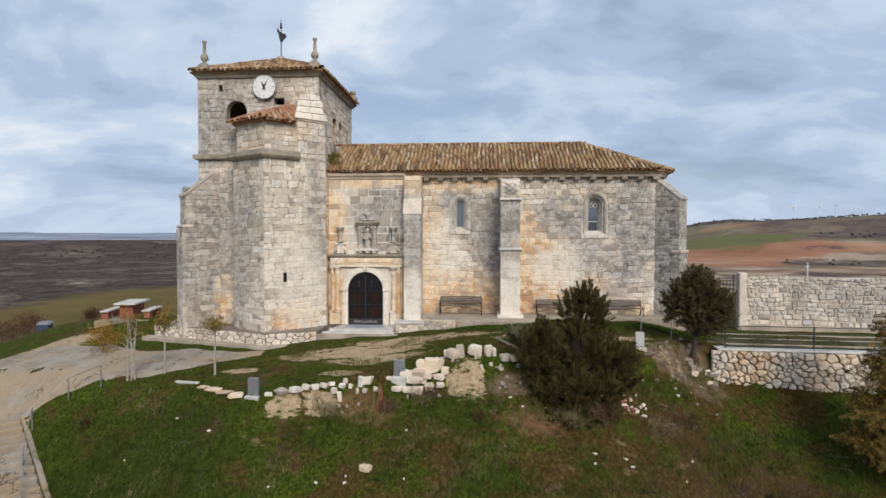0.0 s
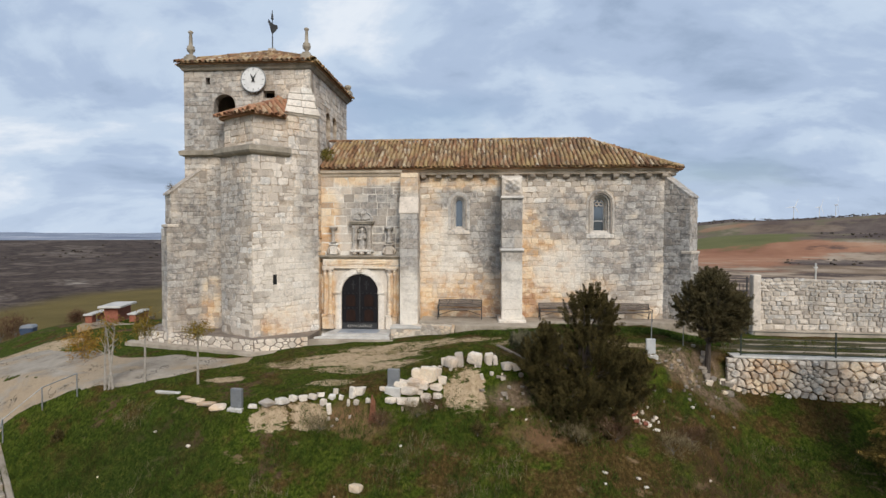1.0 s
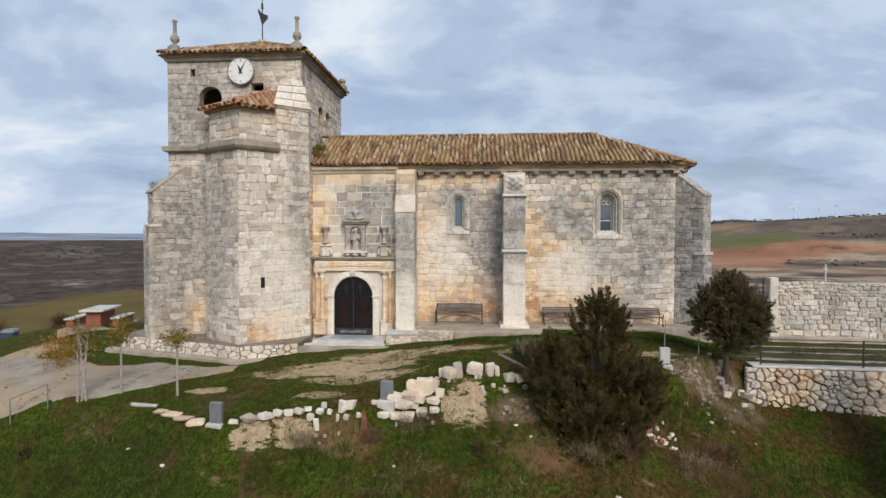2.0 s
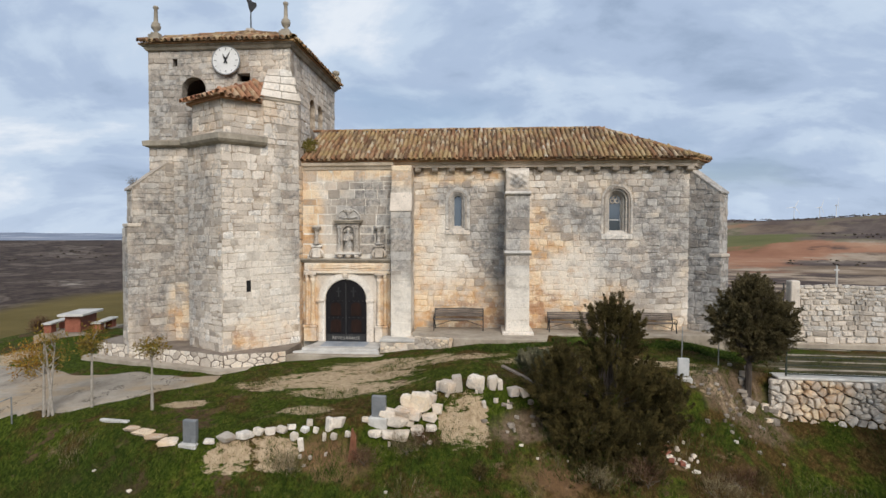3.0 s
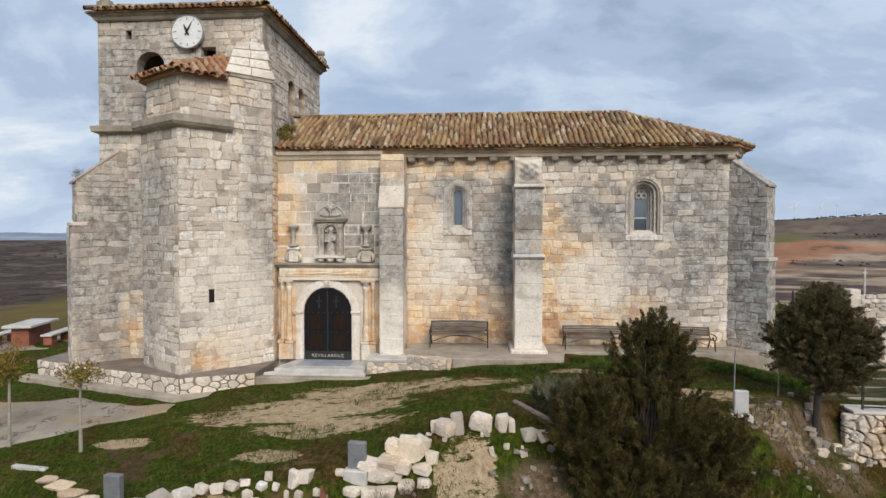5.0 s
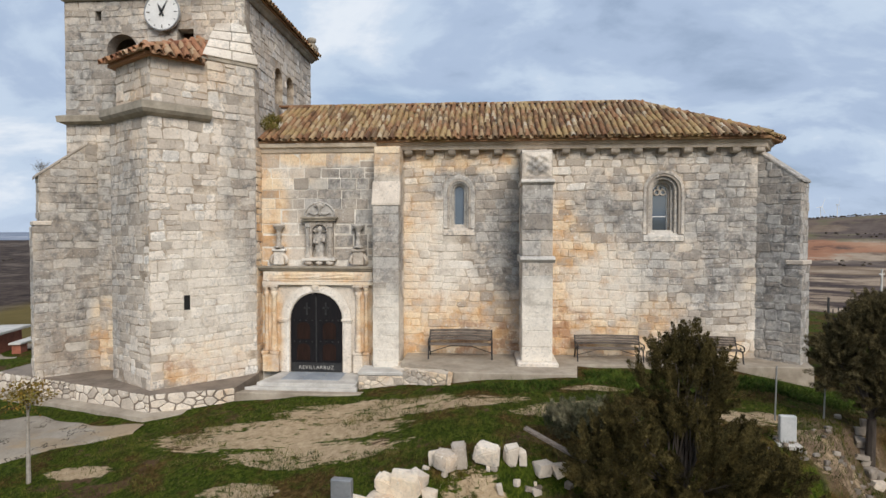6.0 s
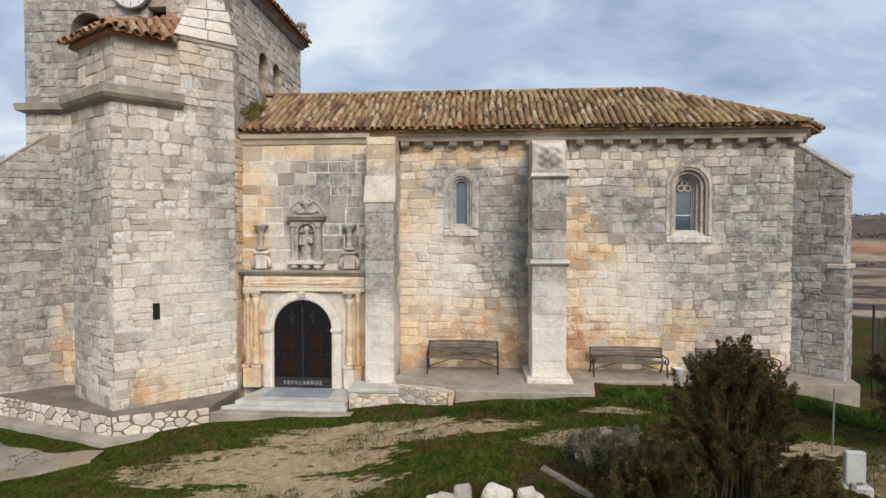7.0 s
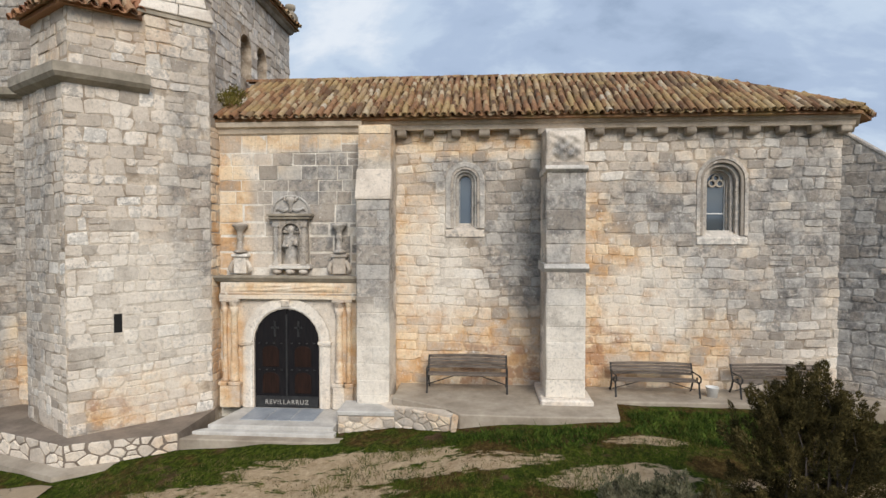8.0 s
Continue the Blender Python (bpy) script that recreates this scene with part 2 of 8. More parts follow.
M["buttress"] = stone_material("buttress_limestone", 0.25, 0.85, 0.85, BUTTRESS_STAINS)
M["buttress_joint"] = stone_material("buttress_pointing", 0.25, 0.6, 0.85, BUTTRESS_STAINS, ((0.42, 0.37, 0.31), (0.62, 0.56, 0.48)))
M["eaves_stone"] = simple("warm_eaves_stone", (0.52, 0.42, 0.31), (0.80, 0.68, 0.54), 1.8, vary=0.25)
M["corbel_stone"] = simple("brownish_corbel_stone", (0.26, 0.215, 0.165), (0.52, 0.45, 0.365), 3.0, vary=0.45)
M["dressed"] = stone_material("dressed_stone", 0.3, 0.8, 0.3, (("grey", (9.5, 0.2, 4.9), (0.9, 1, 1.2)), ("grey", (3.9, 0.2, 4.9), (0.7, 1, 1.0))))
M["cap_slab"] = simple("pale_cap_slab", (0.50, 0.47, 0.42), (0.74, 0.71, 0.66), 2.2, bump=0.2)
M["cap_stone"] = stone_material("pale_cap_stone", 0.1, 0.75, 0.5, (("pale", (-2.3, -0.9, 9.0), (1.2, 1.2, 0.9)),))
M["cornice"] = simple("weathered_cornice", (0.20, 0.175, 0.135), (0.43, 0.375, 0.295), 1.5)
M["boulder"] = stone_material("pale_boulder", 0.8, 0.35, 0.1)
M["carved"] = stone_material("carved_portal_stone", 0.45, 0.35, 0.5, (("ochre", (1.35, -0.4, 1.3), (0.35, 2, 1.6)), ("ochre", (-1.4, -0.4, 1.0), (0.4, 2, 1.7)), ("ochre", (0, -0.4, 2.6), (1.8, 2, 0.3)), ("pale", (0, -0.4, 1.5), (1.1, 2, 1.4)), ("grey", (0.3, -0.4, 4.0), (1.6, 2, 1.1))))
M["carved_dark"] = stone_material("carved_cap_stone", 0.1, 0.9, 0.6, (("dark", (6.0, -1.1, 5.55), (0.3, 1, 0.22)), ("pale", (6.2, -1.1, 5.8), (0.3, 1, 0.3))))
M["rubble"] = stone_material("rubble_stone", 0.9, 0.3, 0.3)
M["wall_rubble"] = stone_material("dry_wall_stone", 1.0, 1.0, 0.12, (("ochre", (13.7, -4.6, -0.6), (0.9, 1, 0.7)), ("ochre", (15.8, -4.8, -1.0), (0.7, 1, 0.6)), ("pale", (12.8, -4.6, -0.5), (0.6, 1, 0.8)), ("pale", (14.8, -4.8, -1.0), (1.0, 1, 0.8)), ("pale", (17, -4.9, -1.0), (1.5, 1, 0.8))))
M["cemetery"] = stone_material("pale_cemetery_stone", 0.25, 0.9, 0.3, (("grey", (22, -1, 1.4), (5.5, 3, 1.6)),))
M["debris"] = simple("grey_brown_debris", (0.16, 0.125, 0.095), (0.40, 0.35, 0.29), 3.0, vary=0.6)
M["concrete"] = simple("grey_concrete", (0.26, 0.215, 0.165), (0.45, 0.39, 0.31), 1.2, bump=0.3)
M["white_step"] = simple("pale_stone_step", (0.42, 0.40, 0.37), (0.62, 0.60, 0.56), 2.0, bump=0.15)
M["slab"] = simple("blue_grey_slab", (0.25, 0.28, 0.32), (0.36, 0.39, 0.43), 2.0, 0.6, bump=0.1)
M["white"] = simple("white_paint", (0.70, 0.70, 0.68), (0.82, 0.82, 0.80), 2.0, 0.5, bump=0.05)
M["black"] = simple("black_iron", (0.012, 0.012, 0.013), (0.03, 0.03, 0.03), 6.0, 0.55, bump=0.1)
M["rust"] = simple("rusty_iron", (0.16, 0.055, 0.025), (0.24, 0.10, 0.05), 9.0, 0.8)
M["galv"] = simple("galvanised_steel", (0.25, 0.26, 0.26), (0.38, 0.39, 0.39), 8.0, 0.5, 0.6)
M["green_paint"] = simple("dark_green_rail", (0.022, 0.034, 0.025), (0.04, 0.05, 0.038), 8.0, 0.8)
M["brick"] = simple("red_brick", (0.26, 0.085, 0.05), (0.36, 0.13, 0.08), 6.0, vary=0.4)
M["bench_wood"] = simple("worn_bench_wood", (0.07, 0.055, 0.045), (0.24, 0.20, 0.165), 3.5, stretch=(1, 6, 6), vary=0.5)
M["door_wood"] = simple("dark_door_wood", (0.008, 0.008, 0.010), (0.016, 0.014, 0.015), 3.0, 0.55, stretch=(8, 8, 1))
M["door_panel"] = simple("brown_door_panel", (0.014, 0.008, 0.006), (0.030, 0.014, 0.010), 3.0, 0.55, stretch=(8, 8, 1))
for key in ("door_wood", "door_panel"):
    M[key].node_tree.nodes["Principled BSDF"].inputs["Specular IOR Level"].default_value = 0.15
M["stele"] = simple("grey_stele_metal", (0.20, 0.21, 0.225), (0.28, 0.29, 0.30), 3.0, 0.45, 0.3, bump=0.05)
M["stele_pale"] = simple("pale_stele", (0.42, 0.43, 0.43), (0.55, 0.55, 0.54), 3.0, 0.6, bump=0.05)
M["lettering"] = simple("pale_letters", (0.40, 0.38, 0.34), (0.5, 0.48, 0.44), 9.0)
M["dark_bark"] = simple("dark_bark", (0.035, 0.026, 0.02), (0.075, 0.058, 0.045), 7.0, stretch=(2, 2, 0.5), bump=0.6)
M["bark"] = simple("grey_bark", (0.10, 0.085, 0.07), (0.20, 0.18, 0.155), 7.0, stretch=(2, 2, 0.5), bump=0.6)
M["pale_bark"] = simple("pale_smooth_bark", (0.26, 0.23, 0.19), (0.40, 0.36, 0.31), 9.0, bump=0.3)
M["brown_mortar"] = simple("brown_mortar", (0.15, 0.12, 0.095), (0.27, 0.22, 0.175), 2.0)
M["shaded_earth"] = simple("earth_with_gap_shade", (0.035, 0.026, 0.018), (0.10, 0.075, 0.052), 5.0)
M["unlit"] = simple("slit_shade_black", (0.004, 0.004, 0.004), (0.008, 0.007, 0.006), 3.0)
M["dark"] = simple("dark_interior", (0.03, 0.028, 0.025), (0.05, 0.046, 0.04), 3.0)


def tile_material(name, age):
    n = Nodes(name)
    r = n.random()
    if age > 0.5:
        c = n.ramp(r, (0.0, (0.11, 0.062, 0.036)), (0.2, (0.25, 0.125, 0.062)), (0.42, (0.34, 0.195, 0.105)), (0.6, (0.17, 0.115, 0.07)), (0.8, (0.41, 0.285, 0.165)), (0.93, (0.48, 0.38, 0.255)), (1.0, (0.55, 0.49, 0.40)))
    else:
        c = n.ramp(r, (0.0, (0.20, 0.085, 0.05)), (0.3, (0.36, 0.17, 0.095)), (0.6, (0.44, 0.235, 0.135)), (0.8, (0.32, 0.19, 0.115)), (1.0, (0.50, 0.36, 0.24)))
    lichen = n.rng(n.math("ADD", n.noise(1.1, 6, 0.7), n.math("MULTIPLY", r, 0.12)), 0.52, 0.68)
    c = n.mix(n.math("MULTIPLY", lichen, age * 0.9), c, n.mix(n.noise(14, 5), (0.26, 0.175, 0.07), (0.54, 0.38, 0.17)))
    crust = n.rng(n.noise(26, 5, 0.7), 0.58, 0.66)
    c = n.mix(n.math("MULTIPLY", crust, age * 0.35), c, (0.58, 0.53, 0.43))
    dark = n.rng(n.noise(6.5, 7, 0.78), 0.53, 0.66)
    c = n.mix(n.math("MULTIPLY", dark, 0.15 + 0.45 * age), c, (0.075, 0.06, 0.045))
    f = n.noise(22, 5, 0.7)
    c = n.mix(0.4, c, n.ramp(f, (0.3, (0.5, 0.5, 0.5)), (0.7, (1, 1, 1))), "MULTIPLY")
    n.bump(f, 0.5, 0.012)
    return n.done(c, 0.92, spec=0.2)


M["tile"] = tile_material("lichened_roof_tile", 0.8)
M["tile_red"] = tile_material("red_roof_tile", 0.25)
M["tile_brown"] = tile_material("browned_roof_tile", 0.62)


def leaf_material(name, a, b, c):
    n = Nodes(name)
    r = n.random()
    k = n.ramp(r, (0.0, a), (0.55, b), (1.0, c))
    k = n.mix(n.rng(n.noise(5.0, 4, 0.6), 0.44, 0.60, 0.0, 0.7), k, tuple(v * 0.6 for v in a))
    k = n.mix(n.rng(n.noise(2.2, 3, 0.5), 0.52, 0.66, 0.0, 0.6), k, c)
    n.bsdf.inputs["Subsurface Weight"].default_value = 0.0
    return n.done(k, 0.85, spec=0.12)


M["juniper"] = leaf_material("juniper_foliage", (0.036, 0.031, 0.011), (0.078, 0.064, 0.022), (0.15, 0.115, 0.042))
M["oak"] = leaf_material("evergreen_foliage", (0.056, 0.047, 0.022), (0.115, 0.095, 0.045), (0.21, 0.17, 0.085))
M["yellow_leaf"] = leaf_material("autumn_leaf", (0.16, 0.10, 0.02), (0.28, 0.175, 0.03), (0.17, 0.155, 0.045))
M["orange_leaf"] = leaf_material("orange_autumn_leaf", (0.24, 0.11, 0.015), (0.38, 0.20, 0.03), (0.26, 0.19, 0.05))
M["gold_conifer"] = leaf_material("golden_conifer_foliage", (0.075, 0.055, 0.017), (0.22, 0.15, 0.038), (0.44, 0.29, 0.08))
M["grass"] = leaf_material("grass_blade", (0.024, 0.040, 0.006), (0.060, 0.085, 0.012), (0.15, 0.14, 0.030))
M["lush"] = leaf_material("lush_ground_cover", (0.022, 0.042, 0.006), (0.052, 0.092, 0.012), (0.10, 0.135, 0.022))
M["olive"] = leaf_material("worn_olive_grass", (0.050, 0.042, 0.013), (0.12, 0.092, 0.032), (0.24, 0.18, 0.078))
M["dry_grass"] = leaf_material("dry_stalk", (0.13, 0.10, 0.05), (0.22, 0.17, 0.09), (0.30, 0.25, 0.15))
M["red_twig"] = leaf_material("reddish_dry_shrub", (0.07, 0.035, 0.02), (0.14, 0.075, 0.045), (0.22, 0.15, 0.09))
M["moss"] = leaf_material("roof_moss", (0.10, 0.09, 0.02), (0.18, 0.16, 0.035), (0.25, 0.2, 0.06))
M["scrub"] = leaf_material("grey_green_scrub", (0.07, 0.075, 0.042), (0.15, 0.15, 0.088), (0.27, 0.245, 0.155))

glazing = Nodes("window_glass")
M["glass"] = glazing.done(glazing.mix(glazing.noise(1.5, 3), (0.045, 0.06, 0.07), (0.08, 0.10, 0.115)), 0.05)
glazing.bsdf.inputs["IOR"].default_value = 2.3

# ---- the lie of the land ----


def ease(v):
    v = np.clip(v, 0, 1)
    return v * v * (3 - 2 * v)


def plateau(x, y):
    top = np.interp(x, [-60, -20, -14, -10, -6, -3, -1, 0, 1.3, 2.5, 3.6, 4.5, 7, 11, 12.2, 13, 20, 60], [-6, -2.6, -1.35, -0.78, -0.68, -0.58, -0.40, -0.31, -0.27, -0.12, 0.08, 0.21, 0.33, 0.28, 0.05, -0.12, -0.14, -1.5])
    top = top + 0.7 * np.exp(-(((x + 12.5) / 3.2) ** 2 + ((y - 2.6) / 3.0) ** 2))
    top = top + 1.0 * np.exp(-(((x + 17.6) / np.where(x > -17.6, 3.1, 5.0)) ** 2 + ((y - 5.0) / 2.5) ** 2))
    lean = np.interp(x, [-20, -8, -4, 1, 3.5, 7, 12], [0.16, 0.12, 0.10, 0.075, 0.045, 0.03, 0.03])
    return top - lean * np.clip(-2.5 - y, 0, 6)


def crest(x):
    return np.interp(x, [-20, -12, -8, -5, -2, 0, 2.5, 4, 6, 9, 10.6, 11.5, 12.3, 12.6, 21.5, 40], [-2.5, -4.2, -5.6, -6.7, -8.1, -7.7, -7.2, -6.7, -6.4, -6.1, -5.6, -4.4, -4.25, -4.25, -4.87, -6.2])


def rough(x, y):
    return 0.5 * (np.sin(1.3 * x + 0.7 * y) * np.sin(0.9 * y - 0.4 * x + 1.0) + 0.5 * np.sin(2.9 * x - 1.7 * y + 2.0) + 0.35 * np.sin(5.3 * y + 3.1 * x) * np.sin(4.1 * x - 1.3))


def ground_z(x, y):
    """Height of the ground: the church's terrace, the bank in front of it, the plain and the far hill."""
    x, y = np.asarray(x, float), np.asarray(y, float)
    d = np.clip(crest(x) - y, 0, None)
    bank = np.interp(x, [-6, -2, 0, 3, 6, 9, 11.5, 12.3, 12.8, 17, 40], [0.0, 0.15, 0.3, 0.6, 0.55, 0.5, 0.35, 0.66, 0.78, 1.02, 1.3])
    steep = np.interp(x, [-20, -7, -4, 0, 8, 11, 14], [0.6, 0.75, 0.65, 0.44, 0.45, 0.6, 0.55])
    near = plateau(x, y) - bank * ease(d / np.interp(x, [11.5, 12.4], [0.7, 0.32])) - steep * np.minimum(d, 5) - 0.3 * np.clip(d - 5, 0, None)
    near = near + 0.07 * rough(x, y) * ease(d / 1.5) + 0.03 * rough(x * 1.7, y * 1.7)
    r = np.hypot((x - 3) * 0.85, np.maximum(y - 2, 0) + 0.4 * np.minimum(y - 2, 0))
    near = near - 12 * ease((r - 18) / 55)
    far = np.hypot(x - 5, y + 20)
    az = np.degrees(np.arctan2(x - 5, y + 20))
    hill = 58 * ease((far - 380) / 1350) * ease((az - 11) / 14)
    hill = hill + 9 * ease((far - 260) / 300) * ease((az - 14) / 6) * (np.sin(x / 95.0 + 1) * np.sin(y / 120.0))
    plain = -12.5 + hill + 0.5 * np.sin(x / 60) * np.sin(y / 75 + 0.5) * ease((far - 80) / 100)
    return np.maximum(near, plain)

# ---- mesh helpers ----


class Geo:
    """Collects vertices and faces of one mesh."""

    def __init__(self):
        self.v, self.f = [], []

    def add(self, verts, faces):
        k = len(self.v)
        self.v += [tuple(p) for p in verts]
        self.f += [tuple(i + k for i in f) for f in faces]
        return self

    def box(self, x0, x1, y0, y1, z0, z1):
        return self.add([(x, y, z) for z in (z0, z1) for y in (y0, y1) for x in (x0, x1)],
                        [(0, 2, 3, 1), (4, 5, 7, 6), (0, 1, 5, 4), (1, 3, 7, 5), (3, 2, 6, 7), (2, 0, 4, 6)])

    def prism(self, plan, z0, z1, top=None):
        """A plan (counter-clockwise) raised from z0 to z1; top: the plan of the upper end."""
        n, top = len(plan), top or plan
        zt = z1 if isinstance(z1, (list, tuple)) else [z1] * n
        return self.add([(x, y, z0) for x, y in plan] + [(x, y, z) for (x, y), z in zip(top, zt)],
                        [tuple(range(n - 1, -1, -1)), tuple(range(n, 2 * n))] + [(i, (i + 1) % n, n + (i + 1) % n, n + i) for i in range(n)])

    def slab(self, outline, y0, y1):
        """An outline in x and z, thick from y0 (front) to y1."""
        n = len(outline)
        return self.add([(x, y0, z) for x, z in outline] + [(x, y1, z) for x, z in outline],
                        [tuple(range(n)), tuple(range(2 * n - 1, n - 1, -1))] + [((i + 1) % n, i, n + i, n + (i + 1) % n) for i in range(n)])

    def lathe(self, profile, c, n=10):
        """Radius and height pairs turned round a vertical line through c."""
        k = len(profile)
        vs = [(c[0] + r * math.cos(2 * math.pi * i / n), c[1] + r * math.sin(2 * math.pi * i / n), c[2] + h) for r, h in profile for i in range(n)]
        fs = [(j * n + i, j * n + (i + 1) % n, (j + 1) * n + (i + 1) % n, (j + 1) * n + i) for j in range(k - 1) for i in range(n)]
        return self.add(vs, fs + [tuple(range(n - 1, -1, -1)), tuple(range((k - 1) * n, k * n))])

    def tube(self, path, radii, n=6):
        """A round rod along a path; radii: one, or one for each point."""
        pts = [Vector(p) for p in path]
        radii = radii if isinstance(radii, (list, tuple)) else [radii] * len(pts)
        vs = []
        for i, p in enumerate(pts):
            way = (pts[min(i + 1, len(pts) - 1)] - pts[max(i - 1, 0)]).normalized()
            a = way.cross(Vector((0.3, 1, 0.2)) if abs(way.y) < 0.9 else Vector((1, 0.2, 0))).normalized()
            b = way.cross(a)
            vs += [p + (a * math.cos(2 * math.pi * j / n) + b * math.sin(2 * math.pi * j / n)) * radii[i] for j in range(n)]
        k = len(pts)
        fs = [(i * n + j, i * n + (j + 1) % n, (i + 1) * n + (j + 1) % n, (i + 1) * n + j) for i in range(k - 1) for j in range(n)]
        return self.add(vs, fs + [tuple(range(n - 1, -1, -1)), tuple(range((k - 1) * n, k * n))])

    def moulding(self, plan, profile):
        """A run along plan points; profile: pairs of (how far out, height). Out is to the right of the way."""
        pts = [Vector((x, y, 0)) for x, y in plan]
        n, rows = len(profile), []
        for i, p in enumerate(pts):
            d0 = (p - pts[i - 1]).normalized() if i else None
            d1 = (pts[i + 1] - p).normalized() if i < len(pts) - 1 else None
            d0, d1 = d0 or d1, d1 or d0
            n0, n1 = Vector((d0.y, -d0.x, 0)), Vector((d1.y, -d1.x, 0))
            m = (n0 + n1).normalized()
            m = m / max(0.3, m.dot(n0))
            rows.append([p + m * o + Vector((0, 0, z)) for o, z in profile])
        fs = [(i * n + j, (i + 1) * n + j, (i + 1) * n + (j + 1) % n, i * n + (j + 1) % n) for i in range(len(pts) - 1) for j in range(n)]
        return self.add([q for r in rows for q in r], fs + [tuple(range(n)), tuple(range(len(pts) * n - 1, (len(pts) - 1) * n - 1, -1))])

    def mesh(self, name, mat, bevel=0.0, smooth=False):
        me = bpy.data.meshes.new(name)
        me.from_pydata(self.v, [], self.f)
        bm = bmesh.new()
        bm.from_mesh(me)
        bmesh.ops.recalc_face_normals(bm, faces=bm.faces)
        if bevel:
            sharp = [e for e in bm.edges if len(e.link_faces) == 2 and e.calc_face_angle(0) > 0.5]
            bmesh.ops.bevel(bm, geom=sharp, offset=bevel, segments=1, affect="EDGES", clamp_overlap=True)
        bm.to_mesh(me)
        bm.free()
        me.materials.append(M[mat] if isinstance(mat, str) else mat)
        if smooth:
            me.polygons.foreach_set("use_smooth", [True] * len(me.polygons))
        return me


def thing(name, at, label, category, group="", kind="", turn=0):
    ob = tagged(new(name), label, category, group, kind)
    ob.matrix_basis = pose(*at, 0, 0, turn)
    return ob


def part(name, geo, mat, parent, label="", bevel=0.0, smooth=False, kind=""):
    ob = new(name, geo.mesh(name, mat, bevel, smooth))
    ob.parent = parent
    return tagged(ob, label, kind=kind)


def single(name, geo, mat, at, label, category, group="", kind="", bevel=0.0, smooth=False, turn=0):
    ob = tagged(new(name, geo.mesh(name, mat, bevel, smooth)), label, category, group, kind)
    ob.matrix_basis = pose(*at, 0, 0, turn)
    return ob


def quick_mesh(name, verts, faces, mat, smooth=False):
    """A mesh from arrays, all faces with the same number of corners."""
    me = bpy.data.meshes.new(name)
    verts, faces = np.asarray(verts, np.float32), np.asarray(faces, np.int32)
    me.vertices.add(len(verts))
    me.vertices.foreach_set("co", verts.ravel())
    me.loops.add(faces.size)
    me.loops.foreach_set("vertex_index", faces.ravel())
    me.polygons.add(len(faces))
    me.polygons.foreach_set("loop_start", np.arange(0, faces.size, faces.shape[1], dtype=np.int32))
    if smooth:
        me.polygons.foreach_set("use_smooth", np.ones(len(faces), bool))
    me.update(calc_edges=True)
    me.validate()
    me.materials.append(M[mat] if isinstance(mat, str) else mat)
    return me


def arch_path(xc, w, z0, zs, n=12, pointed=0.0):
    """Up one side of an opening, round its arch and down the other, as (x, z)."""
    pts = [(xc - w, z0)]
    for i in range(n + 1):
        a = math.pi * (1 - i / n)
        x, z = w * math.cos(a), w * math.sin(a)
        pts.append((xc + x, zs + z + pointed * w * (1 - abs(x) / w) ** 1.0 * 0.6))
    return pts + [(xc + w, z0)]


# ---- ground ----


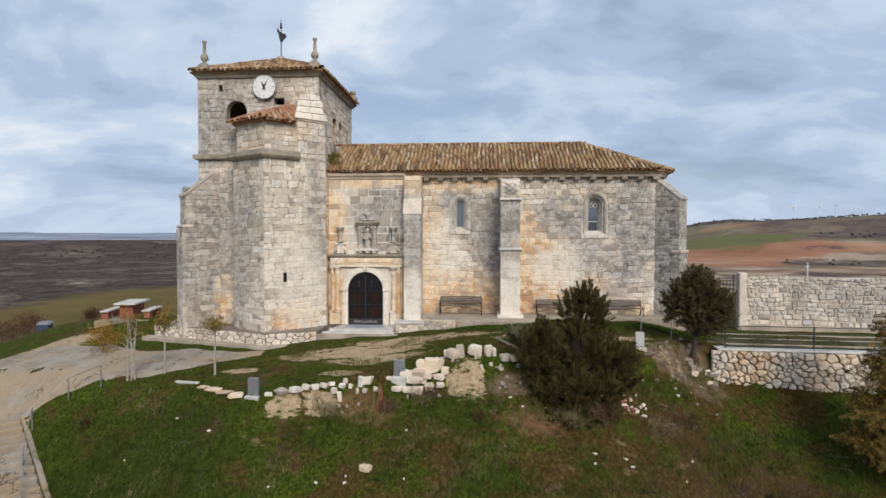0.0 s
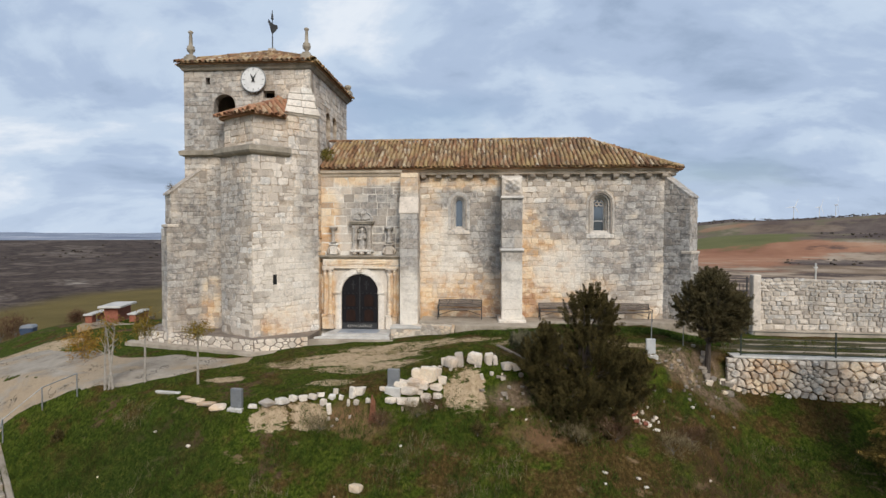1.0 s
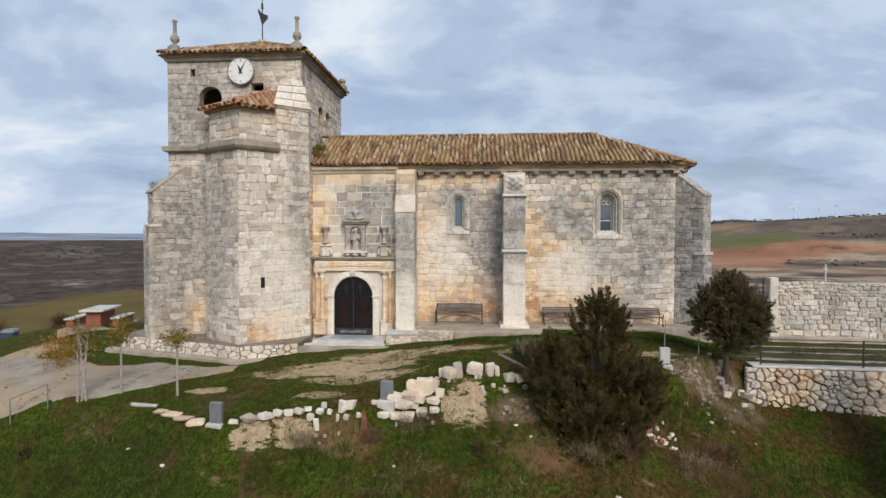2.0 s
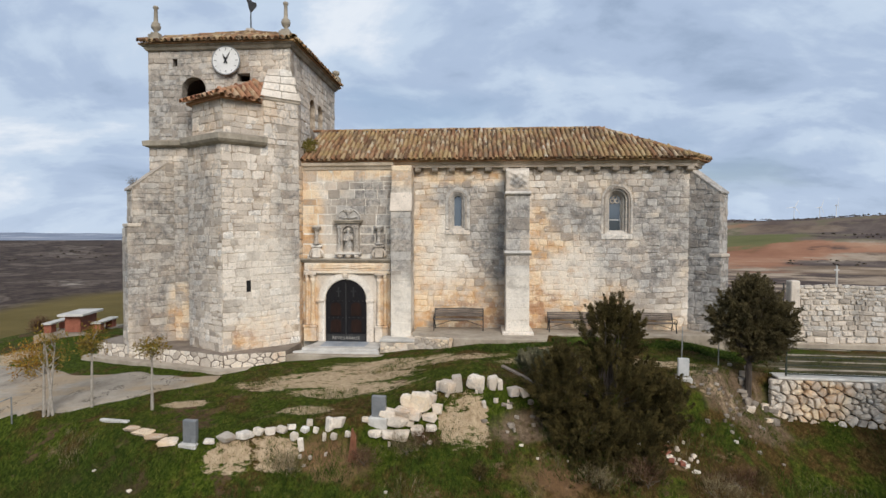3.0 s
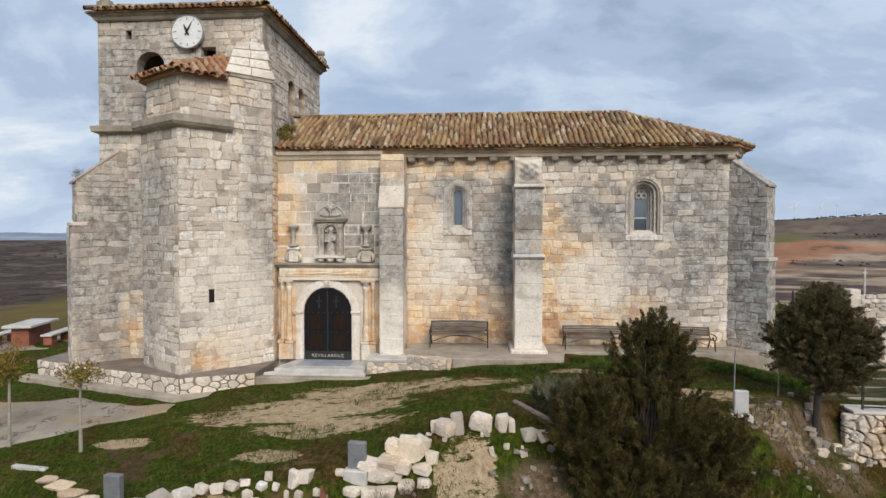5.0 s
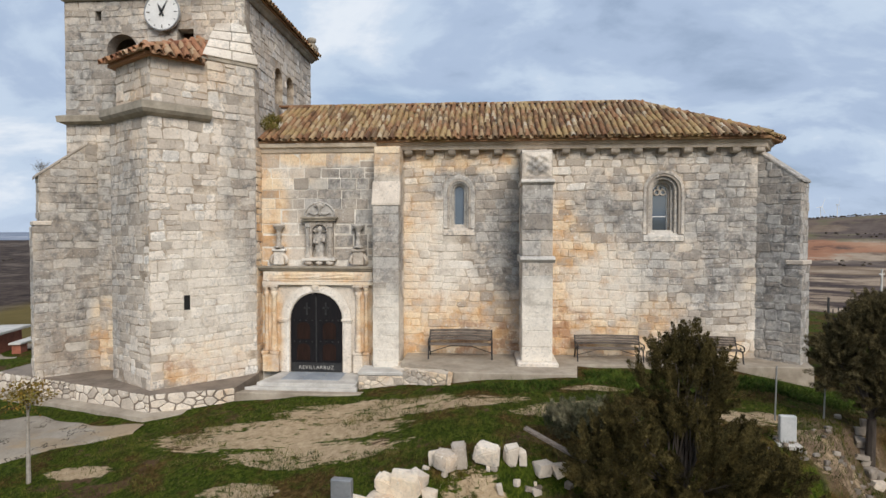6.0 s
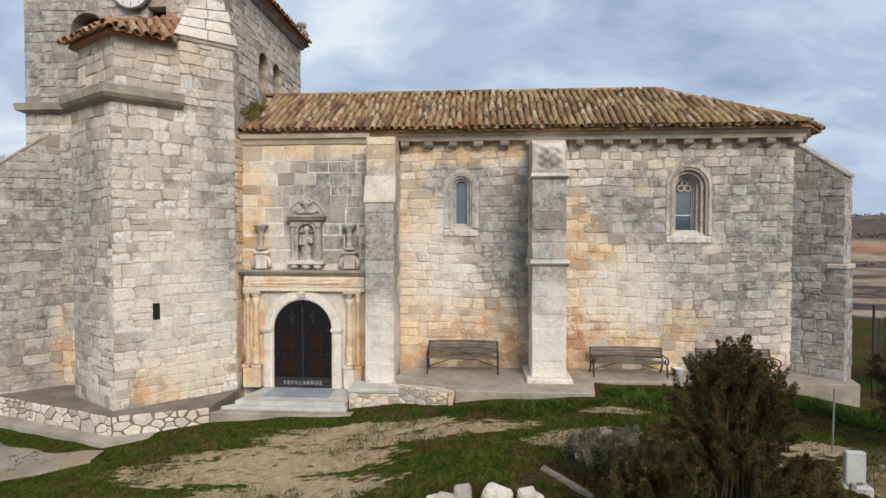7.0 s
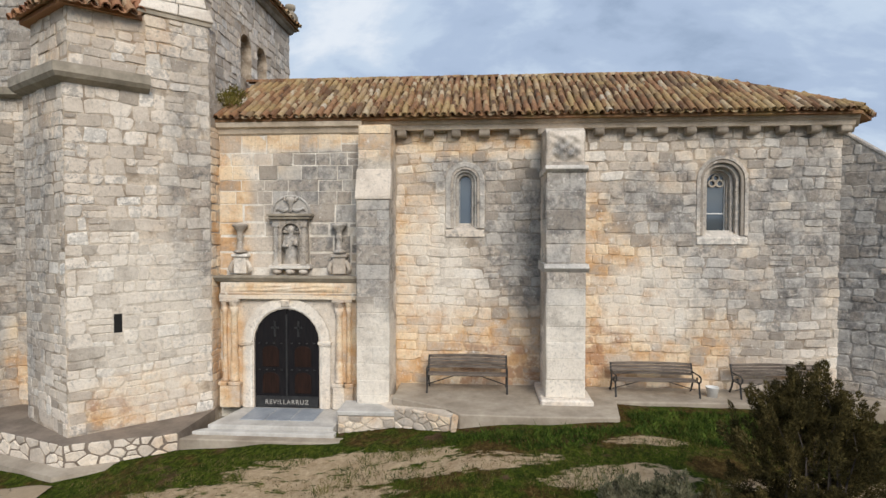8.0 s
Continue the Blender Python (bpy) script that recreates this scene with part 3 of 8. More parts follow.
def ground_material():
    n = Nodes("hill_ground")
    p = n.pos.outputs["Position"]
    sep = n.nt.nodes.new("ShaderNodeSeparateXYZ")
    n.nt.links.new(p, sep.inputs[0])
    X, Y = sep.outputs[0], sep.outputs[1]
    fine, mid, big = n.noise(26, 5, 0.75), n.noise(1.6, 6, 0.7), n.noise(0.42, 5, 0.65)
    blade = n.noise(9, 7, 0.8, stretch=(1.3, 0.8, 1))
    turf = n.ramp(blade, (0.30, (0.007, 0.016, 0.0025)), (0.46, (0.031, 0.048, 0.006)), (0.56, (0.070, 0.092, 0.011)), (0.70, (0.15, 0.155, 0.026)))
    straw = n.ramp(blade, (0.30, (0.018, 0.013, 0.005)), (0.46, (0.060, 0.036, 0.012)), (0.58, (0.115, 0.070, 0.025)), (0.72, (0.215, 0.145, 0.060)))
    soil = n.ramp(n.noise(7, 6, 0.7), (0.3, (0.36, 0.255, 0.155)), (0.7, (0.66, 0.51, 0.345)))
    ragged = n.math("MULTIPLY", n.math("SUBTRACT", n.math("ADD", n.noise(1.9, 8, 0.74, stretch=(0.55, 1.5, 1)), n.math("MULTIPLY", n.noise(6.5, 6, 0.7, stretch=(0.6, 1.4, 1)), 0.7)), 0.85), 4.4)
    bare = n.rng(n.math("ADD", n.math("MULTIPLY", mid, 0.55), n.math("MULTIPLY", big, 0.55)), 0.61, 0.67)
    loose = 0.0
    # trodden ground before the church, bare bank under the stone row, dusty slope by the path
    for c, r in (((0.3, -4.3, 0), (2.9, 0.85, 9)), ((1.9, -3.3, 0), (2.4, 0.75, 9)), ((1.3, -5.3, 0), (2.0, 0.55, 9)), ((4.0, -3.6, 0), (1.6, 0.4, 9)), ((-3.3, -5.5, 0), (0.8, 0.3, 9)), ((0.5, -6.6, 0), (0.8, 0.3, 9)),
                 ((6.3, -4.3, 0), (1.2, 0.5, 9)), ((7.0, -3.0, 0), (0.8, 0.22, 9)), ((9.2, -4.6, 0), (1.6, 0.5, 9)),
                 ((4.4, -7.2, 0), (0.65, 0.6, 9)), ((-0.8, -8.25, 0), (0.65, 0.35, 9)), ((0.15, -8.1, 0), (0.6, 0.35, 9)), ((10.6, -5.6, 0), (1.0, 0.5, 9)), ((-14.2, -0.6, 0), (2.6, 1.6, 9)), ((-11.0, -6.6, 0), (0.9, 1.2, 9))):
        loose = n.math("MAXIMUM", loose, n.blob(c, r, 0.15, 1.3))
    loose = n.rng(n.math("ADD", loose, n.math("MULTIPLY", ragged, n.rng(loose, 0.0, 0.25))), 0.42, 0.80)
    earth = n.ramp(n.noise(4, 6, 0.7), (0.3, (0.055, 0.033, 0.019)), (0.7, (0.14, 0.088, 0.05)))
    ruddy = n.math("MULTIPLY", n.blob((1.5, -8.05, 0), (0.9, 0.45, 9), 0.5, 2.0), 0.55)
    ruddy = n.math("MAXIMUM", ruddy, n.math("MULTIPLY", n.blob((6.4, -8.4, 0), (1.2, 0.5, 9), 0.9, 2.6), 0.4))
    dull = n.math("ADD", n.noise(0.62, 8, 0.7), n.math("ADD", n.math("MULTIPLY", n.blob((10.5, -9.3, 0), (5.0, 3.0, 9), 0.4), 0.10), n.math("MULTIPLY", n.blob((2.6, -4.3, 0), (5.5, 1.9, 9), 0.4), -0.035)))
    dull = n.math("ADD", dull, n.rng(X, -6.0, 9.0, -0.03, 0.05))
    c = n.mix(n.rng(dull, 0.49, 0.60, 0.0, 0.95), turf, straw)
    ridge_soil = n.math("MULTIPLY", n.rng(n.noise(1.1, 7, 0.7, stretch=(1, 1.6, 1)), 0.60, 0.66), n.rng(Y, -6.4, -7.4))
    c = n.mix(n.math("MULTIPLY", ridge_soil, 0.75), c, n.mix(mid, (0.17, 0.105, 0.058), (0.33, 0.225, 0.135)))
    c = n.mix(bare, c, earth)
    c = n.mix(n.math("MULTIPLY", n.blob((13.0, -9.6, 0), (4.5, 2.8, 9), 0.4), n.rng(mid, 0.40, 0.56, 0.1, 0.8)), c, n.mix(fine, (0.030, 0.019, 0.010), (0.095, 0.060, 0.032)))
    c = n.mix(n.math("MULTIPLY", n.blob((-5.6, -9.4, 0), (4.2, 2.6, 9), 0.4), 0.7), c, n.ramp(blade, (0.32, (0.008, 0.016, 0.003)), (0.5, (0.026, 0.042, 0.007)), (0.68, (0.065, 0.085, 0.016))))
    c = n.mix(ruddy, c, n.mix(mid, (0.20, 0.10, 0.055), (0.40, 0.24, 0.14)))
    c = n.mix(n.math("MULTIPLY", loose, 0.88), c, soil)
    for p0, rad in (((10.9, -5.7, 0), (1.1, 0.5, 9)), ((5.9, -7.2, 0), (1.0, 0.35, 9)), ((11.6, -5.0, 0), (1.3, 0.9, 9))):
        c = n.mix(n.math("MULTIPLY", n.blob(p0, rad, 0.6, 2.0), n.rng(n.noise(2.5, 6, 0.7), 0.38, 0.52, 0.15, 0.9)), c, n.ramp(n.noise(8, 7, 0.75), (0.3, (0.075, 0.050, 0.033)), (0.5, (0.17, 0.12, 0.08)), (0.7, (0.30, 0.225, 0.155))))
    c = n.mix(0.45, c, n.ramp(fine, (0.3, (0.35, 0.35, 0.35)), (0.7, (1.15, 1.15, 1.15))), "MULTIPLY")
    # worn forecourt behind the railing
    rows_ = n.noise(1.1, 6, 0.7, stretch=(0.3, 3.2, 1))
    c = n.mix(n.blob((17.5, -2.6, 0), (5.5, 1.7, 9), 0.2), c, n.ramp(rows_, (0.36, (0.035, 0.042, 0.014)), (0.48, (0.10, 0.085, 0.055)), (0.56, (0.055, 0.055, 0.022)), (0.66, (0.20, 0.165, 0.12))))
    # fields and scrub of the plain
    dx = n.math("SUBTRACT", X, 5)
    dy = n.math("ADD", Y, 20)
    far = n.math("SQRT", n.math("ADD", n.math("MULTIPLY", dx, dx), n.math("MULTIPLY", dy, dy)))
    wob = n.math("MULTIPLY", n.math("SUBTRACT", n.noise(0.012, 4, 0.6), 0.5), 90)
    dist = n.math("ADD", far, wob)
    slant = n.math("DIVIDE", dx, dy)
    polar = n.nt.nodes.new("ShaderNodeCombineXYZ")
    n.put(polar.inputs[0], n.math("MULTIPLY", slant, 5.5))
    n.put(polar.inputs[1], n.math("DIVIDE", 1900.0, far))
    streak = n.noise(1.0, 7, 0.66, vec=polar.outputs[0])
    field = n.ramp(n.noise(0.05, 5, 0.65), (0.3, (0.092, 0.072, 0.024)), (0.7, (0.15, 0.112, 0.042)))
    scrub = n.ramp(streak, (0.34, (0.024, 0.018, 0.016)), (0.44, (0.085, 0.064, 0.052)), (0.50, (0.040, 0.029, 0.025)), (0.57, (0.14, 0.11, 0.088)), (0.61, (0.055, 0.040, 0.033)), (0.70, (0.30, 0.255, 0.21)))
    wide = n.mix(n.rng(n.math("ADD", dist, n.math("MULTIPLY", slant, -110.0)), 245, 268), field, scrub)
    # right hand: green field, red ploughed land, dark scrub and pale banks
    side = n.rng(slant, 0.18, 0.26)
    warp = n.math("MULTIPLY", n.math("SUBTRACT", n.noise(0.011, 7, 0.7, stretch=(0.6, 1.0, 1)), 0.5), 3.2)

    def patch(a0, ra, d0, rd, k=1.0):
        u = n.math("DIVIDE", n.math("SUBTRACT", slant, a0), ra)
        v = n.math("DIVIDE", n.math("SUBTRACT", far, d0), rd)
        q = n.math("SQRT", n.math("ADD", n.math("MULTIPLY", u, u), n.math("MULTIPLY", v, v)))
        return n.math("MULTIPLY", n.rng(n.math("ADD", q, n.math("ADD", n.math("MULTIPLY", warp, 0.7), n.math("MULTIPLY", n.math("SUBTRACT", streak, 0.5), 2.4))), 1.15, 0.85), k)

    green = n.ramp(n.noise(0.015, 5, 0.65), (0.3, (0.10, 0.105, 0.042)), (0.7, (0.15, 0.14, 0.06)))
    moor = n.ramp(streak, (0.34, (0.075, 0.052, 0.046)), (0.48, (0.155, 0.115, 0.088)), (0.56, (0.13, 0.118, 0.066)), (0.66, (0.24, 0.185, 0.14)), (0.74, (0.42, 0.36, 0.29)))
    red = n.ramp(streak, (0.3, (0.21, 0.095, 0.055)), (0.5, (0.30, 0.15, 0.09)), (0.7, (0.40, 0.25, 0.16)))
    dark = n.ramp(streak, (0.36, (0.050, 0.036, 0.034)), (0.5, (0.095, 0.072, 0.062)), (0.62, (0.16, 0.125, 0.10)), (0.7, (0.30, 0.25, 0.20)))
    pale = n.ramp(streak, (0.34, (0.12, 0.085, 0.058)), (0.5, (0.23, 0.168, 0.115)), (0.66, (0.40, 0.32, 0.24)))
    hill = n.mix(n.rng(far, 560, 640), n.mix(n.rng(streak, 0.46, 0.56), dark, pale), moor)
    hill = n.mix(patch(0.44, 0.21, 470, 150), hill, red)
    hill = n.mix(patch(0.60, 0.16, 560, 60), hill, red)
    hill = n.mix(patch(0.42, 0.14, 700, 110), hill, green)
    hill = n.mix(patch(0.56, 0.16, 860, 60), hill, green)
    hill = n.mix(patch(0.63, 0.12, 392, 60), hill, dark)
    hill = n.mix(patch(0.66, 0.14, 325, 35), hill, pale)
    hill = n.mix(patch(0.71, 0.15, 860, 330), hill, dark)
    hill = n.mix(patch(0.57, 0.045, 1000, 60, 0.5), hill, pale)
    hill = n.mix(patch(0.47, 0.040, 1070, 60, 0.5), hill, pale)
    hill = n.mix(patch(0.41, 0.045, 1170, 60, 0.6), hill, red)
    hill = n.mix(n.rng(far, 1500, 1560), hill, dark)
    wide = n.mix(side, wide, hill)
    c = n.mix(n.rng(far, 55, 85), c, wide)
    n.bump(n.math("ADD", fine, n.math("MULTIPLY", mid, 2)), 0.7, 0.05)
    return n.done(c, 0.97, spec=0.05)


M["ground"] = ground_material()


def make_ground():
    def axis(lo, hi, step, reach):
        core = list(np.arange(lo, hi + 1e-6, step))
        up, down, s, a, b = [], [], step, core[-1], core[0]
        while a < reach:
            s *= 1.13
            a += s
            b -= s
            up.append(a)
            down.append(b)
        return np.array(down[::-1] + core + up)

    xs, ys = axis(-16, 20, 0.2, 4300), axis(-14, 4, 0.2, 4300)
    gx, gy = np.meshgrid(xs, ys)
    gz = ground_z(gx, gy)
    verts = np.stack([gx, gy, gz], -1).reshape(-1, 3)
    w, h = len(xs), len(ys)
    i = (np.arange(h - 1)[:, None] * w + np.arange(w - 1)[None]).ravel()
    faces = np.stack([i, i + 1, i + w + 1, i + w], -1)
    ob = new("ground", quick_mesh("ground", verts, faces, M["ground"], smooth=True))
    tagged(ob, "grassy hilltop with bare soil, ploughed fields and scrub beyond", "ground", kind="structure")


make_ground()


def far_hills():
    n = Nodes("far_hazed_hills")
    # aerial haze over the hills is mixed into these blue-greys
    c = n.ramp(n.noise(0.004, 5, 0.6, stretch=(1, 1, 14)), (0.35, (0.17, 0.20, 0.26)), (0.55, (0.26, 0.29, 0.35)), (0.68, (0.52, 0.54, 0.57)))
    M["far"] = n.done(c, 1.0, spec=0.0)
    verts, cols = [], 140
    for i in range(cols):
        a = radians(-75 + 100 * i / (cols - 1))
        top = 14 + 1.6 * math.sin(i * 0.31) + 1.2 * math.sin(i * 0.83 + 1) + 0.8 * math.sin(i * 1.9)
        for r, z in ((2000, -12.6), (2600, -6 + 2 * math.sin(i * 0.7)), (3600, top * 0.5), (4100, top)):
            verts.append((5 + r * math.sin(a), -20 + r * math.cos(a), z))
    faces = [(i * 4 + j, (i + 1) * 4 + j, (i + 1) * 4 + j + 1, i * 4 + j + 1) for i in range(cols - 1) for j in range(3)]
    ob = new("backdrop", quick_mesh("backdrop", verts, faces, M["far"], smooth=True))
    tagged(ob, "distant hills beyond the plain, haze painted in as blue-grey", "hills", kind="structure")


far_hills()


def far_scrub():
    """Dark bushes and hedges on the plain and the far slope, one mesh."""
    r = np.random.default_rng(12)
    n = 2600
    left = r.random(n) < 0.55
    az = np.radians(np.where(left, r.uniform(-55, -14, n), r.uniform(13, 38, n)))
    reach = np.where(left, 200 + 900 * r.random(n) ** 1.6, 260 + 1450 * r.random(n) ** 1.1)
    ridge = (~left) & (r.random(n) < 0.35)
    reach = np.where(ridge, r.uniform(1560, 1760, n), reach)
    x, y = 5 + reach * np.sin(az), -20 + reach * np.cos(az)
    lump = np.sin(x / 37 + 2 * np.sin(y / 61)) * np.sin(y / 43 + 1.5 * np.sin(x / 53))
    slant = np.tan(az)
    scrubby = (np.hypot((slant - 0.60) / 0.11, (reach - 395) / 45) < 1) | (np.hypot((slant - 0.72) / 0.15, (reach - 740) / 110) < 1)
    keep = np.where(left, lump + r.normal(size=n) * 0.25 > 0.25, scrubby) | ridge
    x, y, reach = x[keep], y[keep], reach[keep]
    z = ground_z(x, y)
    m = len(x)
    s = (0.35 + 1.3 * r.random(m) ** 2) * (0.4 + reach / 1100)
    ring = np.array([(np.cos(a), np.sin(a)) for a in np.arange(6) * np.pi / 3])
    verts = np.zeros((m, 8, 3))
    for i in range(6):
        k = s * r.uniform(0.8, 1.5, m)
        verts[:, i] = np.stack([x + ring[i, 0] * k, y + ring[i, 1] * k, z + s * r.uniform(0.1, 0.6, m)], -1)
    verts[:, 6] = np.stack([x, y, z - 1], -1)
    verts[:, 7] = np.stack([x + r.normal(size=m) * 0.3 * s, y, z + s * r.uniform(0.8, 1.3, m)], -1)
    base = np.concatenate([[(i, (i + 1) % 6, 7) for i in range(6)], [((i + 1) % 6, i, 6) for i in range(6)]])
    faces = (np.arange(m)[:, None, None] * 8 + base[None]).reshape(-1, 3)
    ob = new("far_scrub", quick_mesh("far_scrub", verts.reshape(-1, 3), faces, M["far_bush"]))
    tagged(ob, "dark leafless scrub and hedges on the far slopes", "scrub", kind="stuff")


M["far_bush"] = leaf_material("far_scrub", (0.030, 0.024, 0.018), (0.06, 0.045, 0.034), (0.10, 0.08, 0.055))
far_scrub()

# ---- the church: masses ----
church = thing("church", (0, 0, 0), "weathered limestone village church with tiled roof and square clock tower", "church")
NX0, NX1, NY1 = -2.1, 12.5, 4.6
BEND = 12.05                                   # where the south wall turns into the canted east end
WIN_A = dict(xc=3.88, w=0.42, z0=3.88, zs=5.02)
WIN_B = dict(xc=9.52, w=0.52, z0=3.72, zs=5.0)
DOOR = dict(xc=-0.1, w=0.76, z0=-0.08, zs=1.40)


def wall_face(geo, x0, x1, z0, z1, y0, y1, holes):
    """An upright wall along x with arched holes through it."""
    line = [(x0, z0)]
    for h in sorted(holes, key=lambda h: h["xc"]):
        if h["z0"] > z0:
            line += [(h["xc"], z0), (h["xc"], h["z0"])]
        line += arch_path(h["xc"], h["w"], h["z0"], h["zs"])
        if h["z0"] > z0:
            line += [(h["xc"] + 0.001, h["z0"]), (h["xc"] + 0.001, z0)]
    geo.slab(line + [(x1, z0), (x1, z1), (x0, z1)], y0, y1)
    return geo


# nave
nave_south = part("nave_wall", wall_face(Geo(), 1.6, BEND, -0.4, 6.3, 0.06, 0.75, [WIN_A, WIN_B]), "nave_joint", church, "coursed limestone nave wall, ochre below and grey with lichen above")
bay_wall = part("portal_wall", wall_face(Geo(), -2.0, 1.62, -0.4, 6.3, -0.2, 0.7, [DOOR]), "bay_joint", church, "portal bay of squared limestone with pale joints")
nave_rest = Geo()
nave_rest.box(NX0, NX1, NY1 - 0.7, NY1, -0.6, 6.3)
nave_rest.prism([(BEND, 0.06), (NX1, 0.85), (NX1, NY1 - 0.7), (NX1 - 0.7, NY1 - 0.7), (NX1 - 0.7, 0.75), (BEND, 0.75)], -0.6, 6.3)
part("rear_wall", nave_rest, "apse", church)
part("church_floor", Geo().box(-2.0, NX1 - 0.7, 0.75, NY1 - 0.7, -0.3, -0.05), "concrete", church)

# tower, with its bell openings
TX0, TX1, TY0, TY1 = -7.32, -2.05, -0.6, 5.5
tower_south = Geo()
BELL = dict(xc=-5.62, w=0.45, z0=8.62, zs=8.98)
SQUARE = [(-3.76, -0.8), (-3.76, 9.23), (-4.0, 9.23), (-4.0, 9.53), (-3.52, 9.53), (-3.52, 9.23), (-3.759, 9.23), (-3.759, -0.8)]
SMALL = [(-6.31, -0.8), (-6.31, 9.82), (-6.40, 9.82), (-6.40, 10.12), (-6.22, 10.12), (-6.22, 9.82), (-6.309, 9.82), (-6.309, -0.8)]
bell = [(BELL["xc"], -0.8), (BELL["xc"], BELL["z0"])] + arch_path(BELL["xc"], BELL["w"], BELL["z0"], BELL["zs"]) + [(BELL["xc"] + 0.001, BELL["z0"]), (BELL["xc"] + 0.001, -0.8)]
tower_south.slab([(TX0, -0.8)] + SMALL + bell + SQUARE + [(TX1, -0.8), (TX1, 10.45), (TX0, 10.45)], TY0 + 0.05, TY0 + 0.42)
tower_wall = part("tower_wall", tower_south, "tower_joint", church, "grey lichened limestone tower wall with bell openings")


def side_face(geo, y0, y1, z0, z1, x0, x1, holes):
    """An upright wall along y with arched holes."""
    g = wall_face(Geo(), y0, y1, z0, z1, x0, x1, holes)
    geo.add([(y, x, z) for x, y, z in g.v], g.f)
    return geo


EAST_A = dict(xc=2.12, w=0.34, z0=8.0, zs=8.85)
EAST_B = dict(xc=3.2, w=0.34, z0=8.0, zs=8.85)
tower_east = part("tower_side", side_face(Geo(), TY0 + 0.42, TY1 - 0.7, -0.8, 10.45, TX1 - 0.36, TX1 - 0.05, [EAST_A, EAST_B]), "tower_joint", church)
rest = Geo()
rest.box(TX0, TX0 + 0.7, TY0 + 0.42, TY1 - 0.7, -0.8, 10.45)
rest.box(TX0, TX1 - 0.05, TY1 - 0.7, TY1, -0.8, 10.45)
part("tower_rear", rest, "tower", church)
part("belfry_floor", Geo().box(TX0 + 0.7, TX1 - 0.75, TY0 + 0.42, TY1 - 0.7, 7.8, 8.0), "dark", church)

# tower cornice, string course and roof
ring = [(TX0, TY1), (TX0, TY0), (TX1, TY0), (TX1, TY1)]
part("cornice", Geo().moulding(ring + [ring[0]], [(0, 10.36), (0.05, 10.40), (0.09, 10.48), (0.16, 10.52), (0.18, 10.62), (0, 10.64)]), "cornice", church, "grey moulded cornice")
part("string_course", Geo().moulding([(TX0, 2.0), (TX0, TY0), (-5.2, TY0)], [(0, 6.9), (0.14, 6.96), (0.16, 7.12), (0, 7.18)]), "cornice", church)
APEX = (-4.76, 2.45, 12.02)
roof = Geo()
ex = 0.22
corners = [(TX0 - ex, TY0 - ex), (TX1 + ex, TY0 - ex), (TX1 + ex, TY1 + ex), (TX0 - ex, TY1 + ex)]
roof.add([(x, y, 10.61) for x, y in corners] + [APEX] + [(x, y, 10.56) for x, y in corners],
         [(0, 1, 4), (1, 2, 4), (2, 3, 4), (3, 0, 4), (0, 5, 6, 1), (1, 6, 7, 2), (2, 7, 8, 3), (3, 8, 5, 0), (8, 7, 6, 5)])
tower_roof = part("tower_roof", roof, "tile_brown", church, "low pyramid roof of clay tiles")

# nave roof and eaves
RIDGE_Y, RIDGE_Z, EAVE_Y, EAVE_Z = 2.1, 7.86, -0.40, 6.40
ROOF_W, EY1 = -1.74, 4.95
SE_A, SE_B, NE = Vector((12.12, EAVE_Y, EAVE_Z)), Vector((12.84, 0.42, EAVE_Z)), Vector((12.84, EY1, EAVE_Z))
HIP = Vector((9.2, RIDGE_Y, RIDGE_Z))
rg = Geo()
rim_ = [Vector((ROOF_W, EAVE_Y, EAVE_Z)), SE_A, SE_B, NE, Vector((ROOF_W, EY1, EAVE_Z))]
rg.add(rim_ + [HIP, (ROOF_W, RIDGE_Y, RIDGE_Z)] + [p - Vector((0, 0, 0.06)) for p in rim_],
       [(0, 1, 5, 6), (1, 2, 5), (2, 3, 5), (3, 4, 6, 5), (0, 7, 8, 1), (1, 8, 9, 2), (2, 9, 10, 3), (3, 10, 11, 4), (11, 10, 9, 8, 7), (0, 6, 4, 11, 7)])
nave_roof = part("nave_roof", rg, "tile", church, "roof of lichened clay barrel tiles")
part("eaves_cornice", Geo().moulding([(1.6, 0.0), (BEND - 0.02, 0.0), (NX1, 0.78), (NX1, NY1)], [(0.0, 6.15), (0.17, 6.15), (0.185, 6.25), (0.25, 6.28), (0.27, 6.36), (0.0, 6.38)]), "eaves_stone", church, "warm beige stone cornice under the tiles")
part("eaves_cornice", Geo().moulding([(-1.75, -0.2), (1.6, -0.2)], [(0.0, 6.06), (0.05, 6.10), (0.09, 6.20), (0.16, 6.23), (0.19, 6.33), (0.0, 6.36)]), "eaves_stone", church, "moulded stone cornice of the portal bay")


def corbel(x, y, turn, w):
    one = Geo().slab([(0.03, 6.16), (-0.16, 6.16), (-0.165, 6.06), (-0.13, 6.01), (0.03, 5.99)], -w, w)
    m = pose(x, y, 0, 0, 0, turn)
    part("corbel", Geo().add([m @ Vector((yy, xx, z)) for xx, yy, z in one.v], one.f), "corbel_stone", church, bevel=0.014)


rc = random.Random(4)
x = 2.46
while x < BEND - 0.05:
    corbel(x, 0.0, 0, rc.uniform(0.10, 0.125))
    x += rc.uniform(0.60, 0.68)
corbel(12.1, 0.24, 54, 0.12)

# buttresses of the nave
def side_profile(x0, x1, outline):
    """A block between x0 and x1 with an outline in y and z."""
    n = len(outline)
    return Geo().add([(x0, y, z) for y, z in outline] + [(x1, y, z) for y, z in outline],
                     [tuple(range(n)), tuple(range(2 * n - 1, n - 1, -1))] + [((i + 1) % n, i, n + i, n + (i + 1) % n) for i in range(n)])


